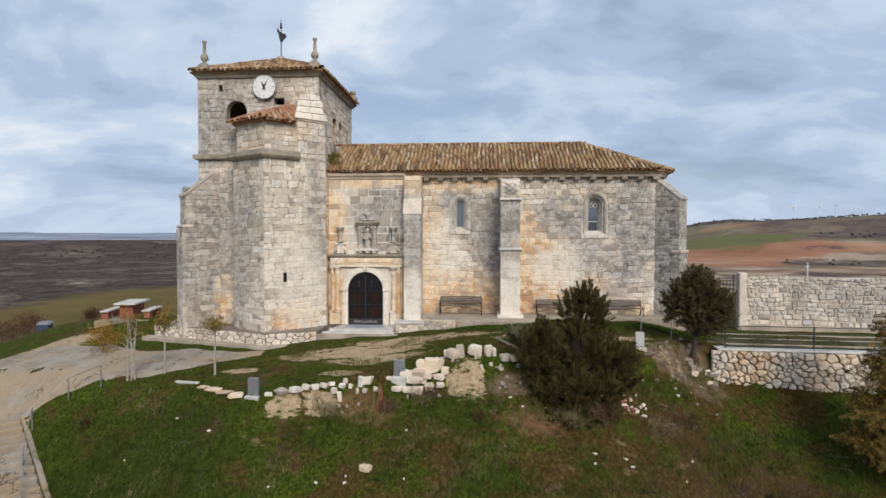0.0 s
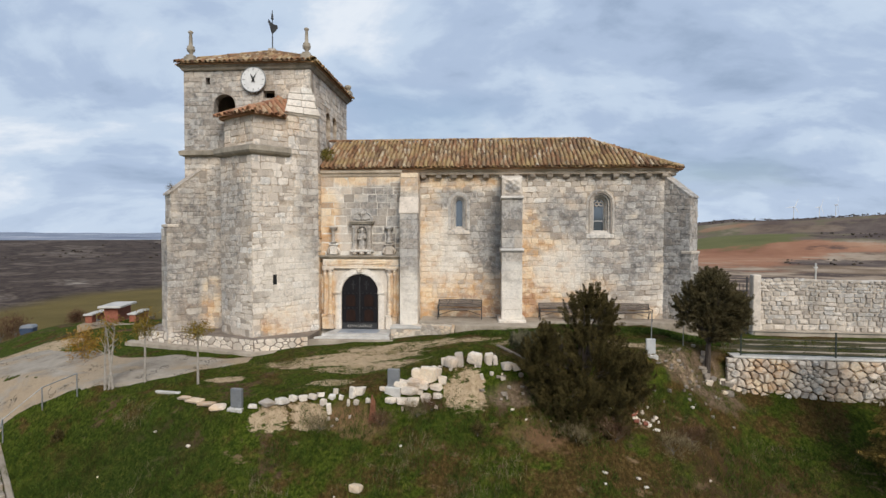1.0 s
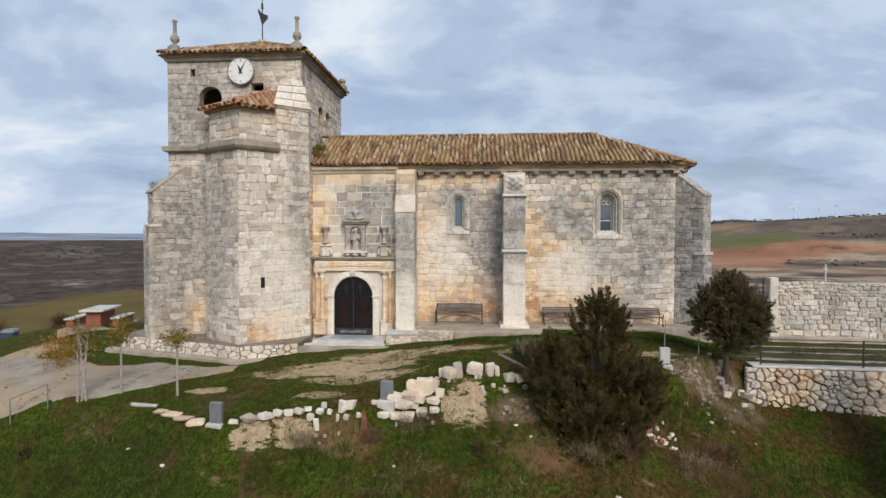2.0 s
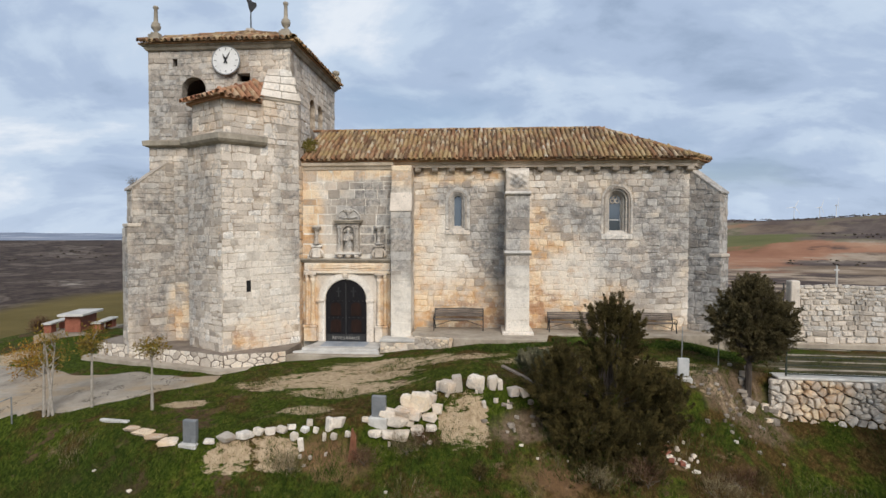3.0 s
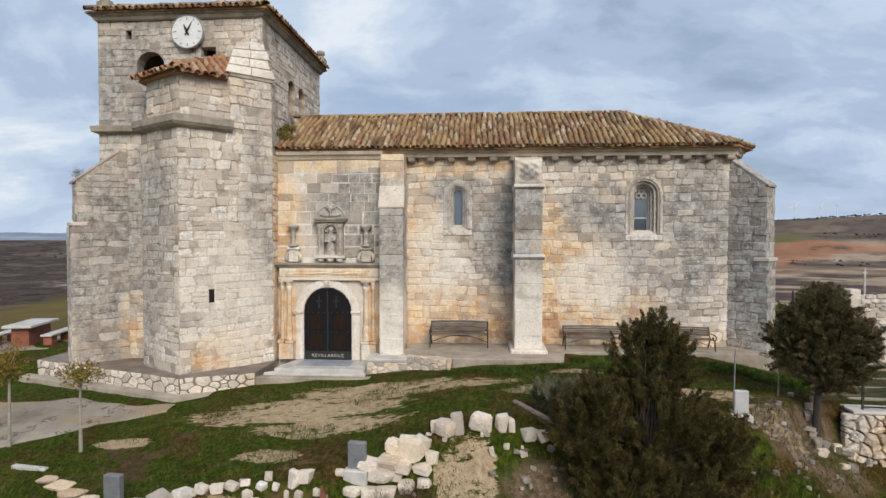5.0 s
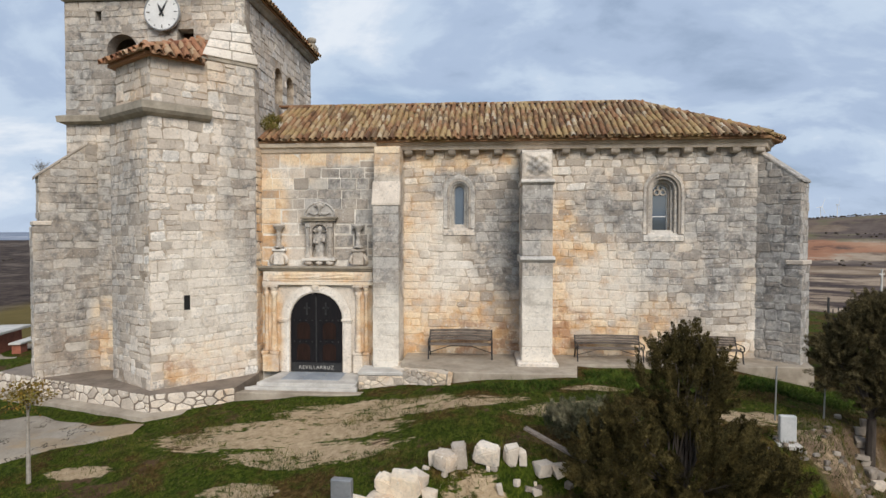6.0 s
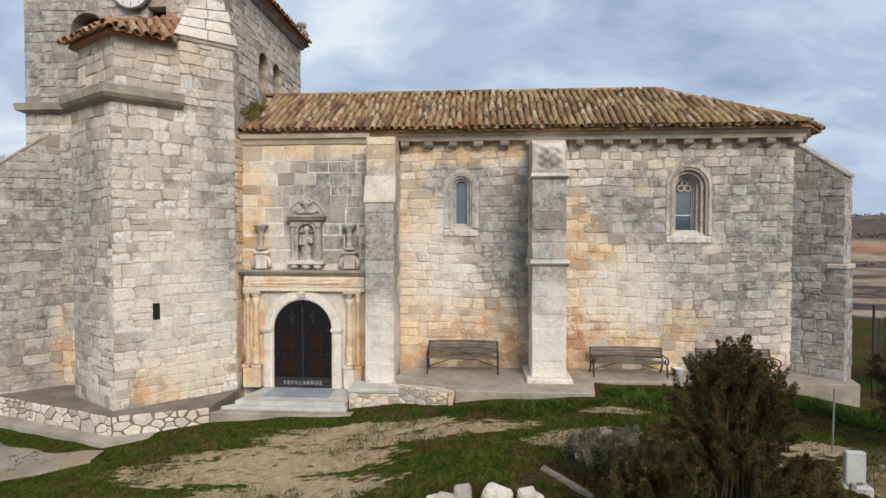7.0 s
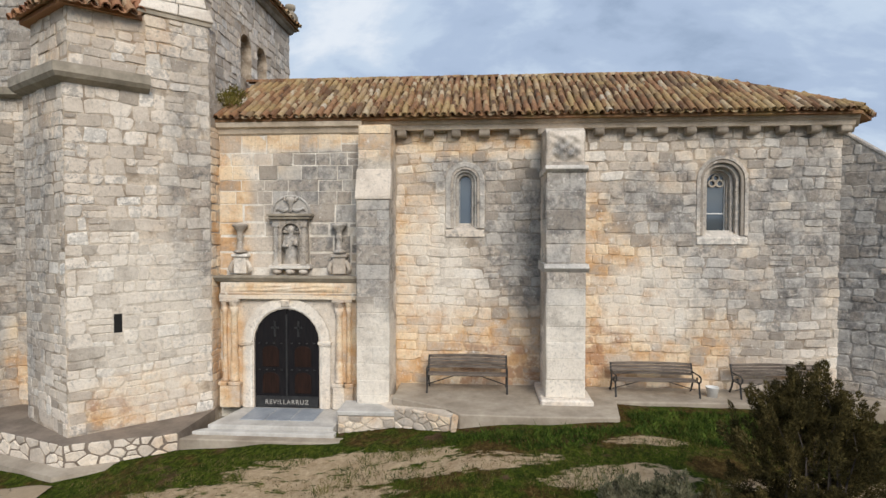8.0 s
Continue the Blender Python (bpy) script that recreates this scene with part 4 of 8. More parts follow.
but_a = part("buttress", side_profile(1.6, 2.3, [(0.1, -0.3), (-0.9, -0.3), (-0.9, 4.58), (-0.72, 5.2), (-0.68, 6.18), (0.1, 6.18)]), "buttress_joint", church, "narrow buttress with a sloped white stone")
but_b = part("buttress", side_profile(5.58, 6.36, [(0.1, -0.1), (-1.2, -0.1), (-1.2, 3.08), (-1.14, 3.2), (-1.14, 5.1), (-1.04, 5.14), (-1.04, 5.9), (-0.85, 6.02), (0.1, 6.05)]), "buttress_joint", church, "buttress with a carved dark cap stone")

def worn_relief(x0, x1, z0, z1, y, deep, cols, rows):
    """A block front whose carving has weathered into knobs and hollows."""
    vs, fs = [], []
    for j in range(rows + 1):
        for i in range(cols + 1):
            u, v = i / cols, j / rows
            k = 0.5 + 0.5 * math.sin(9.0 * u + 2.2 * math.sin(5 * v + 1)) * math.sin(8.0 * v + 1.7 * math.sin(6 * u))
            k = (0.65 * k + 0.35 * (0.5 + 0.5 * math.sin(21 * u + 3 * v) * math.sin(17 * v - 4 * u))) * min(1, 5 * min(u, 1 - u, v, 1 - v))
            vs.append((x0 + (x1 - x0) * u, y - deep * k, z0 + (z1 - z0) * v))
    for j in range(rows):
        fs += [(j * (cols + 1) + i, j * (cols + 1) + i + 1, (j + 1) * (cols + 1) + i + 1, (j + 1) * (cols + 1) + i) for i in range(cols)]
    return Geo().add(vs, fs)


part("carved_stone", worn_relief(5.60, 6.34, 5.30, 5.93, -1.045, 0.10, 28, 22), "carved_dark", church, "weathered carved stone with dark hollows")

# diagonal buttress at the east end
def turned(geo, at, degrees):
    m = pose(at[0], at[1], 0, 0, 0, degrees)
    return Geo().add([m @ Vector(p) for p in geo.v], geo.f)


E_AT, E_TURN, W_AT, W_TURN = (12.28, 0.21), -45, (-6.85, -0.45), 225
but_e = part("buttress", turned(Geo().add([(y, x, z) for x, y, z in side_profile(-0.31, 0.31, [(-0.6, -0.8), (1.0, -0.8), (1.0, 3.0), (0.95, 3.1), (0.95, 5.2), (0.0, 6.0), (-0.6, 6.0)]).v], side_profile(-0.31, 0.31, [(0, 0)] * 7).f), E_AT, E_TURN), "apse_joint", church, "dark grey diagonal corner buttress")
but_w = part("buttress", turned(Geo().add([(y, x, z) for x, y, z in side_profile(-0.40, 0.40, [(-0.4, -0.8), (1.28, -0.8), (1.28, 3.95), (1.12, 4.12), (1.12, 5.35), (0.0, 6.35), (-0.4, 6.35)]).v], side_profile(-0.4, 0.4, [(0, 0)] * 7).f), W_AT, W_TURN), "tower_joint", church, "grey diagonal buttress of the tower")

# stair turret and the south-east tower buttress
T1, T2, T3, T4, T5 = (-5.35, -1.5), (-3.68, -2.5), (-2.62, -1.473), (-1.74, -0.62), (-1.74, 0.0)
turret_plan = [(-5.35, -0.5), T1, T2, T3, T4, T5, (-2.2, 0.0), (-2.2, -0.5)]
turret = part("stair_turret", Geo().prism(turret_plan, -0.8, 6.85), "tower_joint", church, "polygonal stair turret of pale limestone")

U1, U2, U3 = (-5.22, -1.42), (-3.68, -2.36), (-2.66, -1.42)
turret_top = part("turret_top", Geo().prism([(-5.22, -0.5), U1, U2, U3, (-2.66, -0.5)], 6.85, 8.3), "tower_joint", church)
part("turret_cornice", Geo().moulding([(-5.35, -0.6), T1, T2, T3], [(0, 6.7), (0.16, 6.78), (0.22, 6.86), (0.22, 7.04), (0.0, 7.1)]), "cornice", church, "projecting grey stone cornice")
part("buttress_shaft", Geo().prism([(-2.66, -1.50), (-1.76, -0.63), (-1.76, -0.3), (-3.0, -0.3)], 6.85, 8.36), "tower_joint", church)
cap = part("buttress_cap", Geo().add([(-2.74, -1.62, 8.36), (-1.68, -0.60, 8.36), (-2.06, -0.5, 8.36), (-3.0, -0.5, 8.36),
                                   (-2.74, -1.62, 8.43), (-1.68, -0.60, 8.43), (-2.06, -0.5, 9.68), (-2.9, -0.5, 9.70)],
                                  [(3, 2, 1, 0), (4, 5, 7), (5, 6, 7), (0, 1, 5, 4), (1, 2, 6, 5), (2, 3, 7, 6), (3, 0, 4, 7)]), "cornice", church, "sloping cap of pale dressed slabs")
part("turret_roof", Geo().add([(-5.4, -1.5, 8.28), (-3.68, -2.55, 8.28), (-2.72, -1.62, 8.28), (-5.4, -0.5, 8.62), (-3.26, -0.5, 9.09), (-2.95, -0.5, 8.93),
                               (-5.4, -0.5, 8.2), (-2.72, -0.5, 8.2), (-2.72, -1.62, 8.2), (-3.68, -2.55, 8.2), (-5.4, -1.5, 8.2)],
                              [(0, 1, 4, 3), (1, 2, 5, 4), (0, 10, 9, 1), (1, 9, 8, 2), (0, 3, 6, 10), (2, 8, 7, 5), (6, 7, 8, 9, 10)]), "tile_red", church)

# ---- the church: windows, portal, tower details ----


def stepped_arch(geo, xc, orders, z0, zs, y_end):
    """Arched orders, each narrower and deeper: (half width, front y), ending at y_end."""
    for i, (w, y) in enumerate(orders):
        if i + 1 < len(orders):
            w2, y2 = orders[i + 1]
            a, b = arch_path(xc, w, z0, zs), arch_path(xc, w2, z0, zs)
            n = len(a)
            vs = [(x, y, z) for x, z in a] + [(x, y, z) for x, z in b] + [(x, y2, z) for x, z in b] + [(x, y2 + 0.02, z) for x, z in a]
            fs = []
            for j in range(n - 1):
                fs += [(j, j + 1, n + j + 1, n + j), (n + j, n + j + 1, 2 * n + j + 1, 2 * n + j), (3 * n + j, 3 * n + j + 1, j + 1, j), (2 * n + j, 2 * n + j + 1, 3 * n + j + 1, 3 * n + j)]
            geo.add(vs, fs)
    return geo


def church_window(o, orders, glass_w, lattice):
    xc, z0, zs = o["xc"], o["z0"], o["zs"]
    yg = orders[-1][1]
    win = part("window", stepped_arch(Geo(), xc, orders, z0 + 0.08, zs, yg), "dressed", church, "round-headed window with stepped stone orders", bevel=0.008)
    path = arch_path(xc, glass_w, z0 + 0.14, zs)
    part("pane", Geo().slab(path, yg - 0.005, yg + 0.01), "glass", win, "dark reflecting glass")
    inner = arch_path(xc, glass_w - 0.03, z0 + 0.17, zs)
    fr = Geo()
    n = len(path)
    fr.add([(x, yg - 0.03, z) for x, z in path] + [(x, yg - 0.03, z) for x, z in inner] + [(x, yg + 0.02, z) for x, z in inner],
           [(j, (j + 1) % n, n + (j + 1) % n, n + j) for j in range(n)] + [(n + j, n + (j + 1) % n, 2 * n + (j + 1) % n, 2 * n + j) for j in range(n)])
    part("frame", fr, "galv" if not lattice else "white", win, "thin pale window frame")
    if lattice:
        part("glazing_bar", Geo().box(xc - glass_w + 0.02, xc + glass_w - 0.02, yg - 0.03, yg, 4.28, 4.305), "white", win)
        tr = Geo()
        for cx, cz, r in ((xc - 0.085, zs - 0.03, 0.075), (xc + 0.085, zs - 0.03, 0.075), (xc, zs + 0.09, 0.07)):
            ringp = [(cx + r * math.cos(a), yg - 0.05, cz + r * math.sin(a)) for a in [2 * math.pi * i / 12 for i in range(13)]]
            tr.tube(ringp, 0.022, 5)
        part("tracery", tr, "dressed", win, "small stone tracery of round lobes")
    part("sill", side_profile(xc - o["w"] - 0.02, xc + o["w"] + 0.02, [(0.3, z0 + 0.2), (0.025, z0 + 0.02), (0.03, z0 - 0.12), (0.3, z0 - 0.12)]), "dressed", win, "pale sloping stone sill", bevel=0.01)
    return win


church_window(WIN_A, [(0.44, 0.035), (0.33, 0.05), (0.27, 0.10), (0.215, 0.18), (0.145, 0.32)], 0.15, False)
church_window(WIN_B, [(0.55, 0.035), (0.47, 0.06), (0.40, 0.14), (0.32, 0.26), (0.25, 0.36), (0.21, 0.46)], 0.22, True)

# the door
YD = -0.40
door = part("door", Geo().slab(arch_path(0, 0.76, 0.0, 1.48), YD + 0.02, YD + 0.07), "door_wood", church, "black round-headed double door with brown panels and iron studs")
for s in (-1, 1):
    leaf_line = [(s * 0.01, 0.0), (s * 0.73, 0.0)] + [(s * 0.73 * math.cos(a), 1.48 + 0.73 * math.sin(a)) for a in [math.pi / 2 * i / 8 for i in range(9)]]
    leaf_line[-1] = (s * 0.01, 1.48 + 0.73)
    leaf = part("door_leaf", Geo().slab(leaf_line if s > 0 else leaf_line[::-1], YD - 0.03, YD + 0.018), "door_wood", door, bevel=0.005)
    for z0, z1 in ((0.32, 0.78), (0.92, 1.38)):
        up = [(s * 0.37 - 0.19, z0), (s * 0.37 + 0.19, z0), (s * 0.37 + 0.19, z1 - 0.1)] + [(s * 0.37 + 0.19 * math.cos(a), z1 - 0.1 + 0.12 * math.sin(a)) for a in [math.pi * i / 6 for i in range(1, 6)]] + [(s * 0.37 - 0.19, z1 - 0.1)]
        part("door_panel", Geo().slab(up, YD - 0.045, YD - 0.028), "door_panel", door, "dark brown raised panel", bevel=0.01)
    part("cross_relief", Geo().box(s * 0.27 - 0.022, s * 0.27 + 0.022, YD - 0.05, YD - 0.028, 1.6, 1.95).box(s * 0.27 - 0.09, s * 0.27 + 0.09, YD - 0.05, YD - 0.028, 1.78, 1.82), "black", door)
    for z in (0.85, 1.45):
        for i in range(4):
            part("stud", Geo().lathe([(0.0, -0.018), (0.022, -0.012), (0.026, 0.0), (0.022, 0.012), (0.0, 0.018)], (s * (0.12 + 0.17 * i), YD - 0.04, z), 8), "black", door, smooth=True)
part("lock_bar", Geo().box(-0.02, 0.02, YD - 0.05, YD - 0.028, 0.05, 2.1), "black", door)


def lettering(text, size, at, parent, mat):
    cu = bpy.data.curves.new("lettering", "FONT")
    cu.body, cu.size, cu.align_x, cu.extrude, cu.space_character = text, size, "CENTER", 0.004, 1.2
    tmp = new("lettering_source", cu)
    me = bpy.data.meshes.new_from_object(tmp.evaluated_get(bpy.context.evaluated_depsgraph_get()))
    bpy.data.objects.remove(tmp)
    me.materials.clear()
    me.materials.append(M[mat])
    ob = new("lettering", me)
    ob.parent = parent
    ob.matrix_basis = pose(*at, 90, 0, 0)
    return tagged(ob, "pale capital letters")


lettering("REVILLARRUZ", 0.14, (0.0, YD - 0.052, 0.08), door, "lettering")
door.matrix_basis = pose(-0.1, 0, -0.08)
part("kick_board", Geo().box(-0.72, 0.72, YD - 0.047, YD - 0.028, 0.01, 0.26), "black", door)

# portal stonework round the door
portal = part("portal", stepped_arch(Geo(), -0.1, [(1.0, -0.47), (0.82, -0.49), (0.78, -0.46), (0.75, -0.30)], -0.08, 1.40, -0.1), "carved", church, "carved Renaissance portal with columns, ledge and statue niche", bevel=0.006)
back = Geo()
back.slab([(-1.6, -0.08)] + arch_path(-0.1, 0.985, -0.08, 1.40) + [(1.5, -0.08), (1.5, 2.5), (-1.6, 2.5)], -0.40, -0.2)
part("spandrel", back, "carved", portal)
for s in (-1, 1):
    part("impost", Geo().box(-0.1 + s * 0.9 - 0.17, -0.1 + s * 0.9 + 0.13, -0.53, -0.2, 1.36, 1.43).box(-0.1 + s * 0.9 - 0.15, -0.1 + s * 0.9 + 0.11, -0.51, -0.2, 1.32, 1.36), "carved", portal, bevel=0.01)
    for k, (x, r) in enumerate(((-0.1 + s * 1.2, 0.085), (-0.1 + s * 1.42, 0.055))):
        part("pedestal", Geo().box(x - r - 0.05, x + r + 0.05, -0.53, -0.2, -0.08, 0.42).box(x - r - 0.07, x + r + 0.07, -0.55, -0.2, 0.42, 0.5), "carved", portal, bevel=0.012)
        part("column", Geo().lathe([(r * 1.25, 0), (r * 1.3, 0.05), (r, 0.09), (r * 1.12, 0.3), (r * 1.2, 0.42), (r * 0.9, 0.5), (r * 0.95, 0.52), (r * 0.9, 1.0), (r * 0.82, 1.5), (r, 1.53), (r * 0.95, 1.57), (r * 1.35, 1.68)], (x, -0.44, 0.5), 12), "carved", portal, smooth=True)
        part("capital", Geo().lathe([(r, 0), (r * 1.15, 0.05), (r * 1.5, 0.12), (r * 1.4, 0.16)], (x, -0.44, 2.16), 8).box(x - r * 1.6, x + r * 1.6, -0.44 - r * 1.6, -0.2, 2.31, 2.37), "carved", portal, bevel=0.006)
part("keystone", side_profile(-0.2, 0.0, [(-0.2, 2.18), (-0.52, 2.20), (-0.57, 2.36), (-0.2, 2.38)]), "carved", portal, bevel=0.02)
part("architrave", Geo().box(-1.62, 1.52, -0.53, -0.2, 2.37, 2.46).box(-1.62, 1.52, -0.51, -0.2, 2.46, 2.50), "carved", portal, bevel=0.008)
frieze = part("frieze", Geo().box(-1.60, 1.50, -0.48, -0.2, 2.50, 2.74), "carved", portal)
part("carving", worn_relief(-1.52, 1.42, 2.52, 2.72, -0.482, 0.06, 110, 9), "carved", frieze, "worn scrollwork in low relief", smooth=True)
part("ledge", Geo().moulding([(-1.66, -0.2), (-1.66, -0.46), (1.50, -0.46), (1.50, -0.2)], [(0.0, 2.75), (0.05, 2.77), (0.08, 2.82), (0.11, 2.84), (0.11, 2.87), (0.0, 2.90)]), "cornice", portal, "dark weathered ledge")

# statue niche over the ledge
YN = -0.24
niche = part("niche", Geo().slab([(-0.42, 3.12)] + arch_path(-0.03, 0.21, 3.12, 3.85) + [(0.36, 3.12), (0.36, 4.16), (-0.42, 4.16)], -0.36, YN + 0.06), "carved", portal, "small pedimented niche", bevel=0.006)
part("niche_back", Geo().slab(arch_path(-0.03, 0.23, 3.10, 3.85), YN + 0.03, YN + 0.055), "carved", niche)
shell = Geo()
for i in range(7):
    a = math.pi * (i + 0.5) / 7
    shell.tube([(-0.03, YN + 0.02, 3.84), (-0.03 + 0.2 * math.cos(a), YN - 0.03, 3.84 + 0.2 * math.sin(a))], [0.015, 0.035], 6)
part("shell", shell, "carved", niche)
for x in (-0.35, 0.29):
    part("pilaster", Geo().box(x - 0.045, x + 0.045, -0.41, -0.3, 3.2, 3.98).box(x - 0.065, x + 0.065, -0.43, -0.3, 3.12, 3.2).box(x - 0.07, x + 0.07, -0.43, -0.3, 3.98, 4.08), "carved", niche, bevel=0.008)
part("niche_sill", Geo().box(-0.5, 0.44, -0.47, -0.2, 3.04, 3.12).box(-0.46, 0.40, -0.43, -0.2, 3.12, 3.15), "carved", niche, bevel=0.012)
part("niche_cornice", Geo().box(-0.50, 0.44, -0.44, -0.2, 4.16, 4.22).box(-0.54, 0.48, -0.48, -0.2, 4.22, 4.28), "cornice", niche, bevel=0.01)
for x in (-0.33, -0.03, 0.27):
    part("console", Geo().lathe([(0.03, 0), (0.10, 0.05), (0.12, 0.10), (0.07, 0.14)], (x, -0.36, 2.9), 8), "carved", niche, smooth=True)
ped = Geo()
ped.slab([(-0.48, 4.28), (0.42, 4.28)] + [(-0.03 + 0.45 * math.cos(a), 4.28 + 0.40 * math.sin(a)) for a in [math.pi * i / 12 for i in range(1, 12)]], -0.31, -0.2)
part("pediment", ped, "carved", niche, bevel=0.006)
rim = Geo().tube([(-0.03 + 0.43 * math.cos(a), -0.32, 4.30 + 0.38 * math.sin(a)) for a in [math.pi * i / 14 for i in range(15)]], 0.03, 6)
part("pediment_rim", rim, "carved", niche)
scroll = Geo().lathe([(0.03, 0), (0.06, 0.08), (0.03, 0.16), (0.09, 0.25), (0.11, 0.32), (0.05, 0.36)], (-0.03, -0.34, 4.30), 8)
for s in (-1, 1):
    scroll.tube([(-0.03, -0.33, 4.40), (-0.03 + s * 0.15, -0.34, 4.34), (-0.03 + s * 0.3, -0.33, 4.40), (-0.03 + s * 0.33, -0.33, 4.34)], [0.03, 0.04, 0.03, 0.02], 6)
    scroll.tube([(-0.03, -0.33, 4.52), (-0.03 + s * 0.13, -0.34, 4.60), (-0.03 + s * 0.16, -0.33, 4.66)], [0.03, 0.035, 0.02], 6)
part("scrollwork", scroll, "carved", niche, smooth=True)
fig = Geo()
folds = [(0.125, 0.0), (0.14, 0.05), (0.125, 0.25), (0.135, 0.42), (0.15, 0.54), (0.14, 0.62), (0.05, 0.68), (0.055, 0.71), (0.072, 0.76), (0.07, 0.82), (0.045, 0.87), (0.0, 0.885)]
turn_ = 18
fig.add([(-0.03 + rad * (1 + 0.13 * math.sin(7 * a + 5 * h) * (h < 0.6)) * math.cos(a), -0.30 + 0.8 * rad * (1 + 0.13 * math.sin(7 * a + 5 * h) * (h < 0.6)) * math.sin(a), 3.13 + h) for rad, h in folds for a in [2 * math.pi * q / turn_ for q in range(turn_)]],
        [(j * turn_ + q, j * turn_ + (q + 1) % turn_, (j + 1) * turn_ + (q + 1) % turn_, (j + 1) * turn_ + q) for j in range(len(folds) - 1) for q in range(turn_)])
fig.tube([(-0.15, -0.33, 3.68), (-0.17, -0.40, 3.55), (-0.06, -0.44, 3.56)], [0.045, 0.042, 0.035], 7)
fig.tube([(0.09, -0.33, 3.68), (0.12, -0.40, 3.56), (0.05, -0.44, 3.62)], [0.045, 0.042, 0.035], 7)
part("statue", fig, "carved", niche, "small worn stone statue", smooth=True)

# urns and carved blocks at both sides of the niche
for x in (-1.2, 1.08):
    urn = part("urn", Geo().lathe([(0.14, 0), (0.16, 0.04), (0.07, 0.08), (0.06, 0.3), (0.09, 0.36), (0.06, 0.4), (0.08, 0.5), (0.17, 0.6), (0.18, 0.63), (0.12, 0.66)], (x, -0.34, 3.4), 10), "carved" if x > 0 else "carved", portal, "carved stone urn on a pedestal", smooth=True)
    part("urn_block", Geo().box(x - 0.15, x + 0.15, -0.38, -0.2, 2.92, 3.30).box(x - 0.19, x + 0.19, -0.42, -0.2, 3.30, 3.38), "carved", urn, bevel=0.02)
    for s in (-1, 1):
        part("scroll", Geo().tube([(x + s * 0.2, -0.33, 2.95), (x + s * 0.24, -0.34, 3.05), (x + s * 0.18, -0.34, 3.18), (x + s * 0.12, -0.33, 3.24)], [0.05, 0.06, 0.05, 0.03], 6), "carved", urn, smooth=True)

# eave blocks of the portal bay and buttress stones
part("sloped_stone", side_profile(1.57, 2.33, [(-0.70, 5.22), (-0.74, 5.22), (-0.94, 4.62), (-0.94, 4.56), (-0.7, 4.56)]), "dressed", but_a, "pale sloped weathering stone", bevel=0.012)
part("ledge_stone", side_profile(5.54, 6.40, [(0.0, 5.22), (-1.18, 5.22), (-1.24, 5.14), (-1.16, 5.08), (0.0, 5.08)]), "buttress", but_b, bevel=0.01)
part("ledge_stone", side_profile(5.52, 6.42, [(0.0, 3.24), (-1.2, 3.22), (-1.29, 3.14), (-1.2, 3.05), (0.0, 3.05)]), "buttress", but_b, bevel=0.01)
part("plinth", Geo().box(5.45, 6.5, -1.42, 0.02, 0.2, 0.5), "rubble", but_b, bevel=0.03)
for at, turn, y, z, h_ in ((E_AT, E_TURN, 0.93, 3.08, 0.34), (W_AT, W_TURN, 1.15, 4.1, 0.43)):
    g = Geo().box(y - 0.3, y + 0.12, -h_, h_, z - 0.08, z + 0.04)
    part("ledge_stone", turned(g, at, turn), "dressed", but_e if at is E_AT else but_w, bevel=0.02)
for at, turn, y1, z1, z0, h_ in ((E_AT, E_TURN, 1.0, 5.2, 6.02, 0.325), (W_AT, W_TURN, 1.2, 5.35, 6.37, 0.42)):
    slab_side = Geo().add([(y, x, z) for x, y, z in side_profile(-h_, h_, [(-0.05, z0 - 0.05), (y1, z1 - 0.06), (y1, z1 + 0.03), (-0.05, z0 + 0.05)]).v], side_profile(0, 1, [(0, 0)] * 4).f)
    part("coping", turned(slab_side, at, turn), "apse" if at is E_AT else "tower", but_e if at is E_AT else but_w, "weathered sloping coping slabs", bevel=0.02)

# slit window of the turret
face = math.degrees(math.atan2(T3[1] - T2[1], T3[0] - T2[0]))
m_face = pose(T2[0], T2[1], 0, 0, 0, face)
SLIT_U, SLIT_Z = 0.87, 2.02
# flat slab without depth; the slit's inner darkness is in its colour
g = Geo().box(SLIT_U - 0.075, SLIT_U + 0.075, -0.003, 0.02, SLIT_Z - 0.19, SLIT_Z + 0.19)
part("slit_window", Geo().add([m_face @ Vector(p) for p in g.v], g.f), "unlit", turret, "small slit window, its inner shade painted black on a flat slab")

# tower clock
clock = part("clock", Geo().add([(-4.34 + x, TY0 - 0.12 + z2, 9.95 + y) for x, y, z2 in Geo().lathe([(0.0, 0), (0.49, 0.0), (0.49, 0.1), (0.0, 0.1)], (0, 0, 0), 40).v], Geo().lathe([(0.0, 0), (0.49, 0.0), (0.49, 0.1), (0.0, 0.1)], (0, 0, 0), 40).f), "white", tower_wall, "round white clock face")
rimc = Geo().tube([(-4.34 + 0.50 * math.cos(a), TY0 - 0.11, 9.95 + 0.50 * math.sin(a)) for a in [2 * math.pi * i / 40 for i in range(41)]], 0.025, 6)
part("clock_rim", rimc, "galv", clock)
for i in range(12):
    a, l = 2 * math.pi * i / 12, 0.09 if i % 3 == 0 else 0.05
    g = Geo().box(-0.008, 0.008, -0.006, 0.006, 0.44 - l, 0.44)
    mm = pose(-4.34, TY0 - 0.125, 9.95) @ Euler((0, a, 0)).to_matrix().to_4x4()
    part("hour_mark", Geo().add([mm @ Vector(p) for p in g.v], g.f), "black", clock)
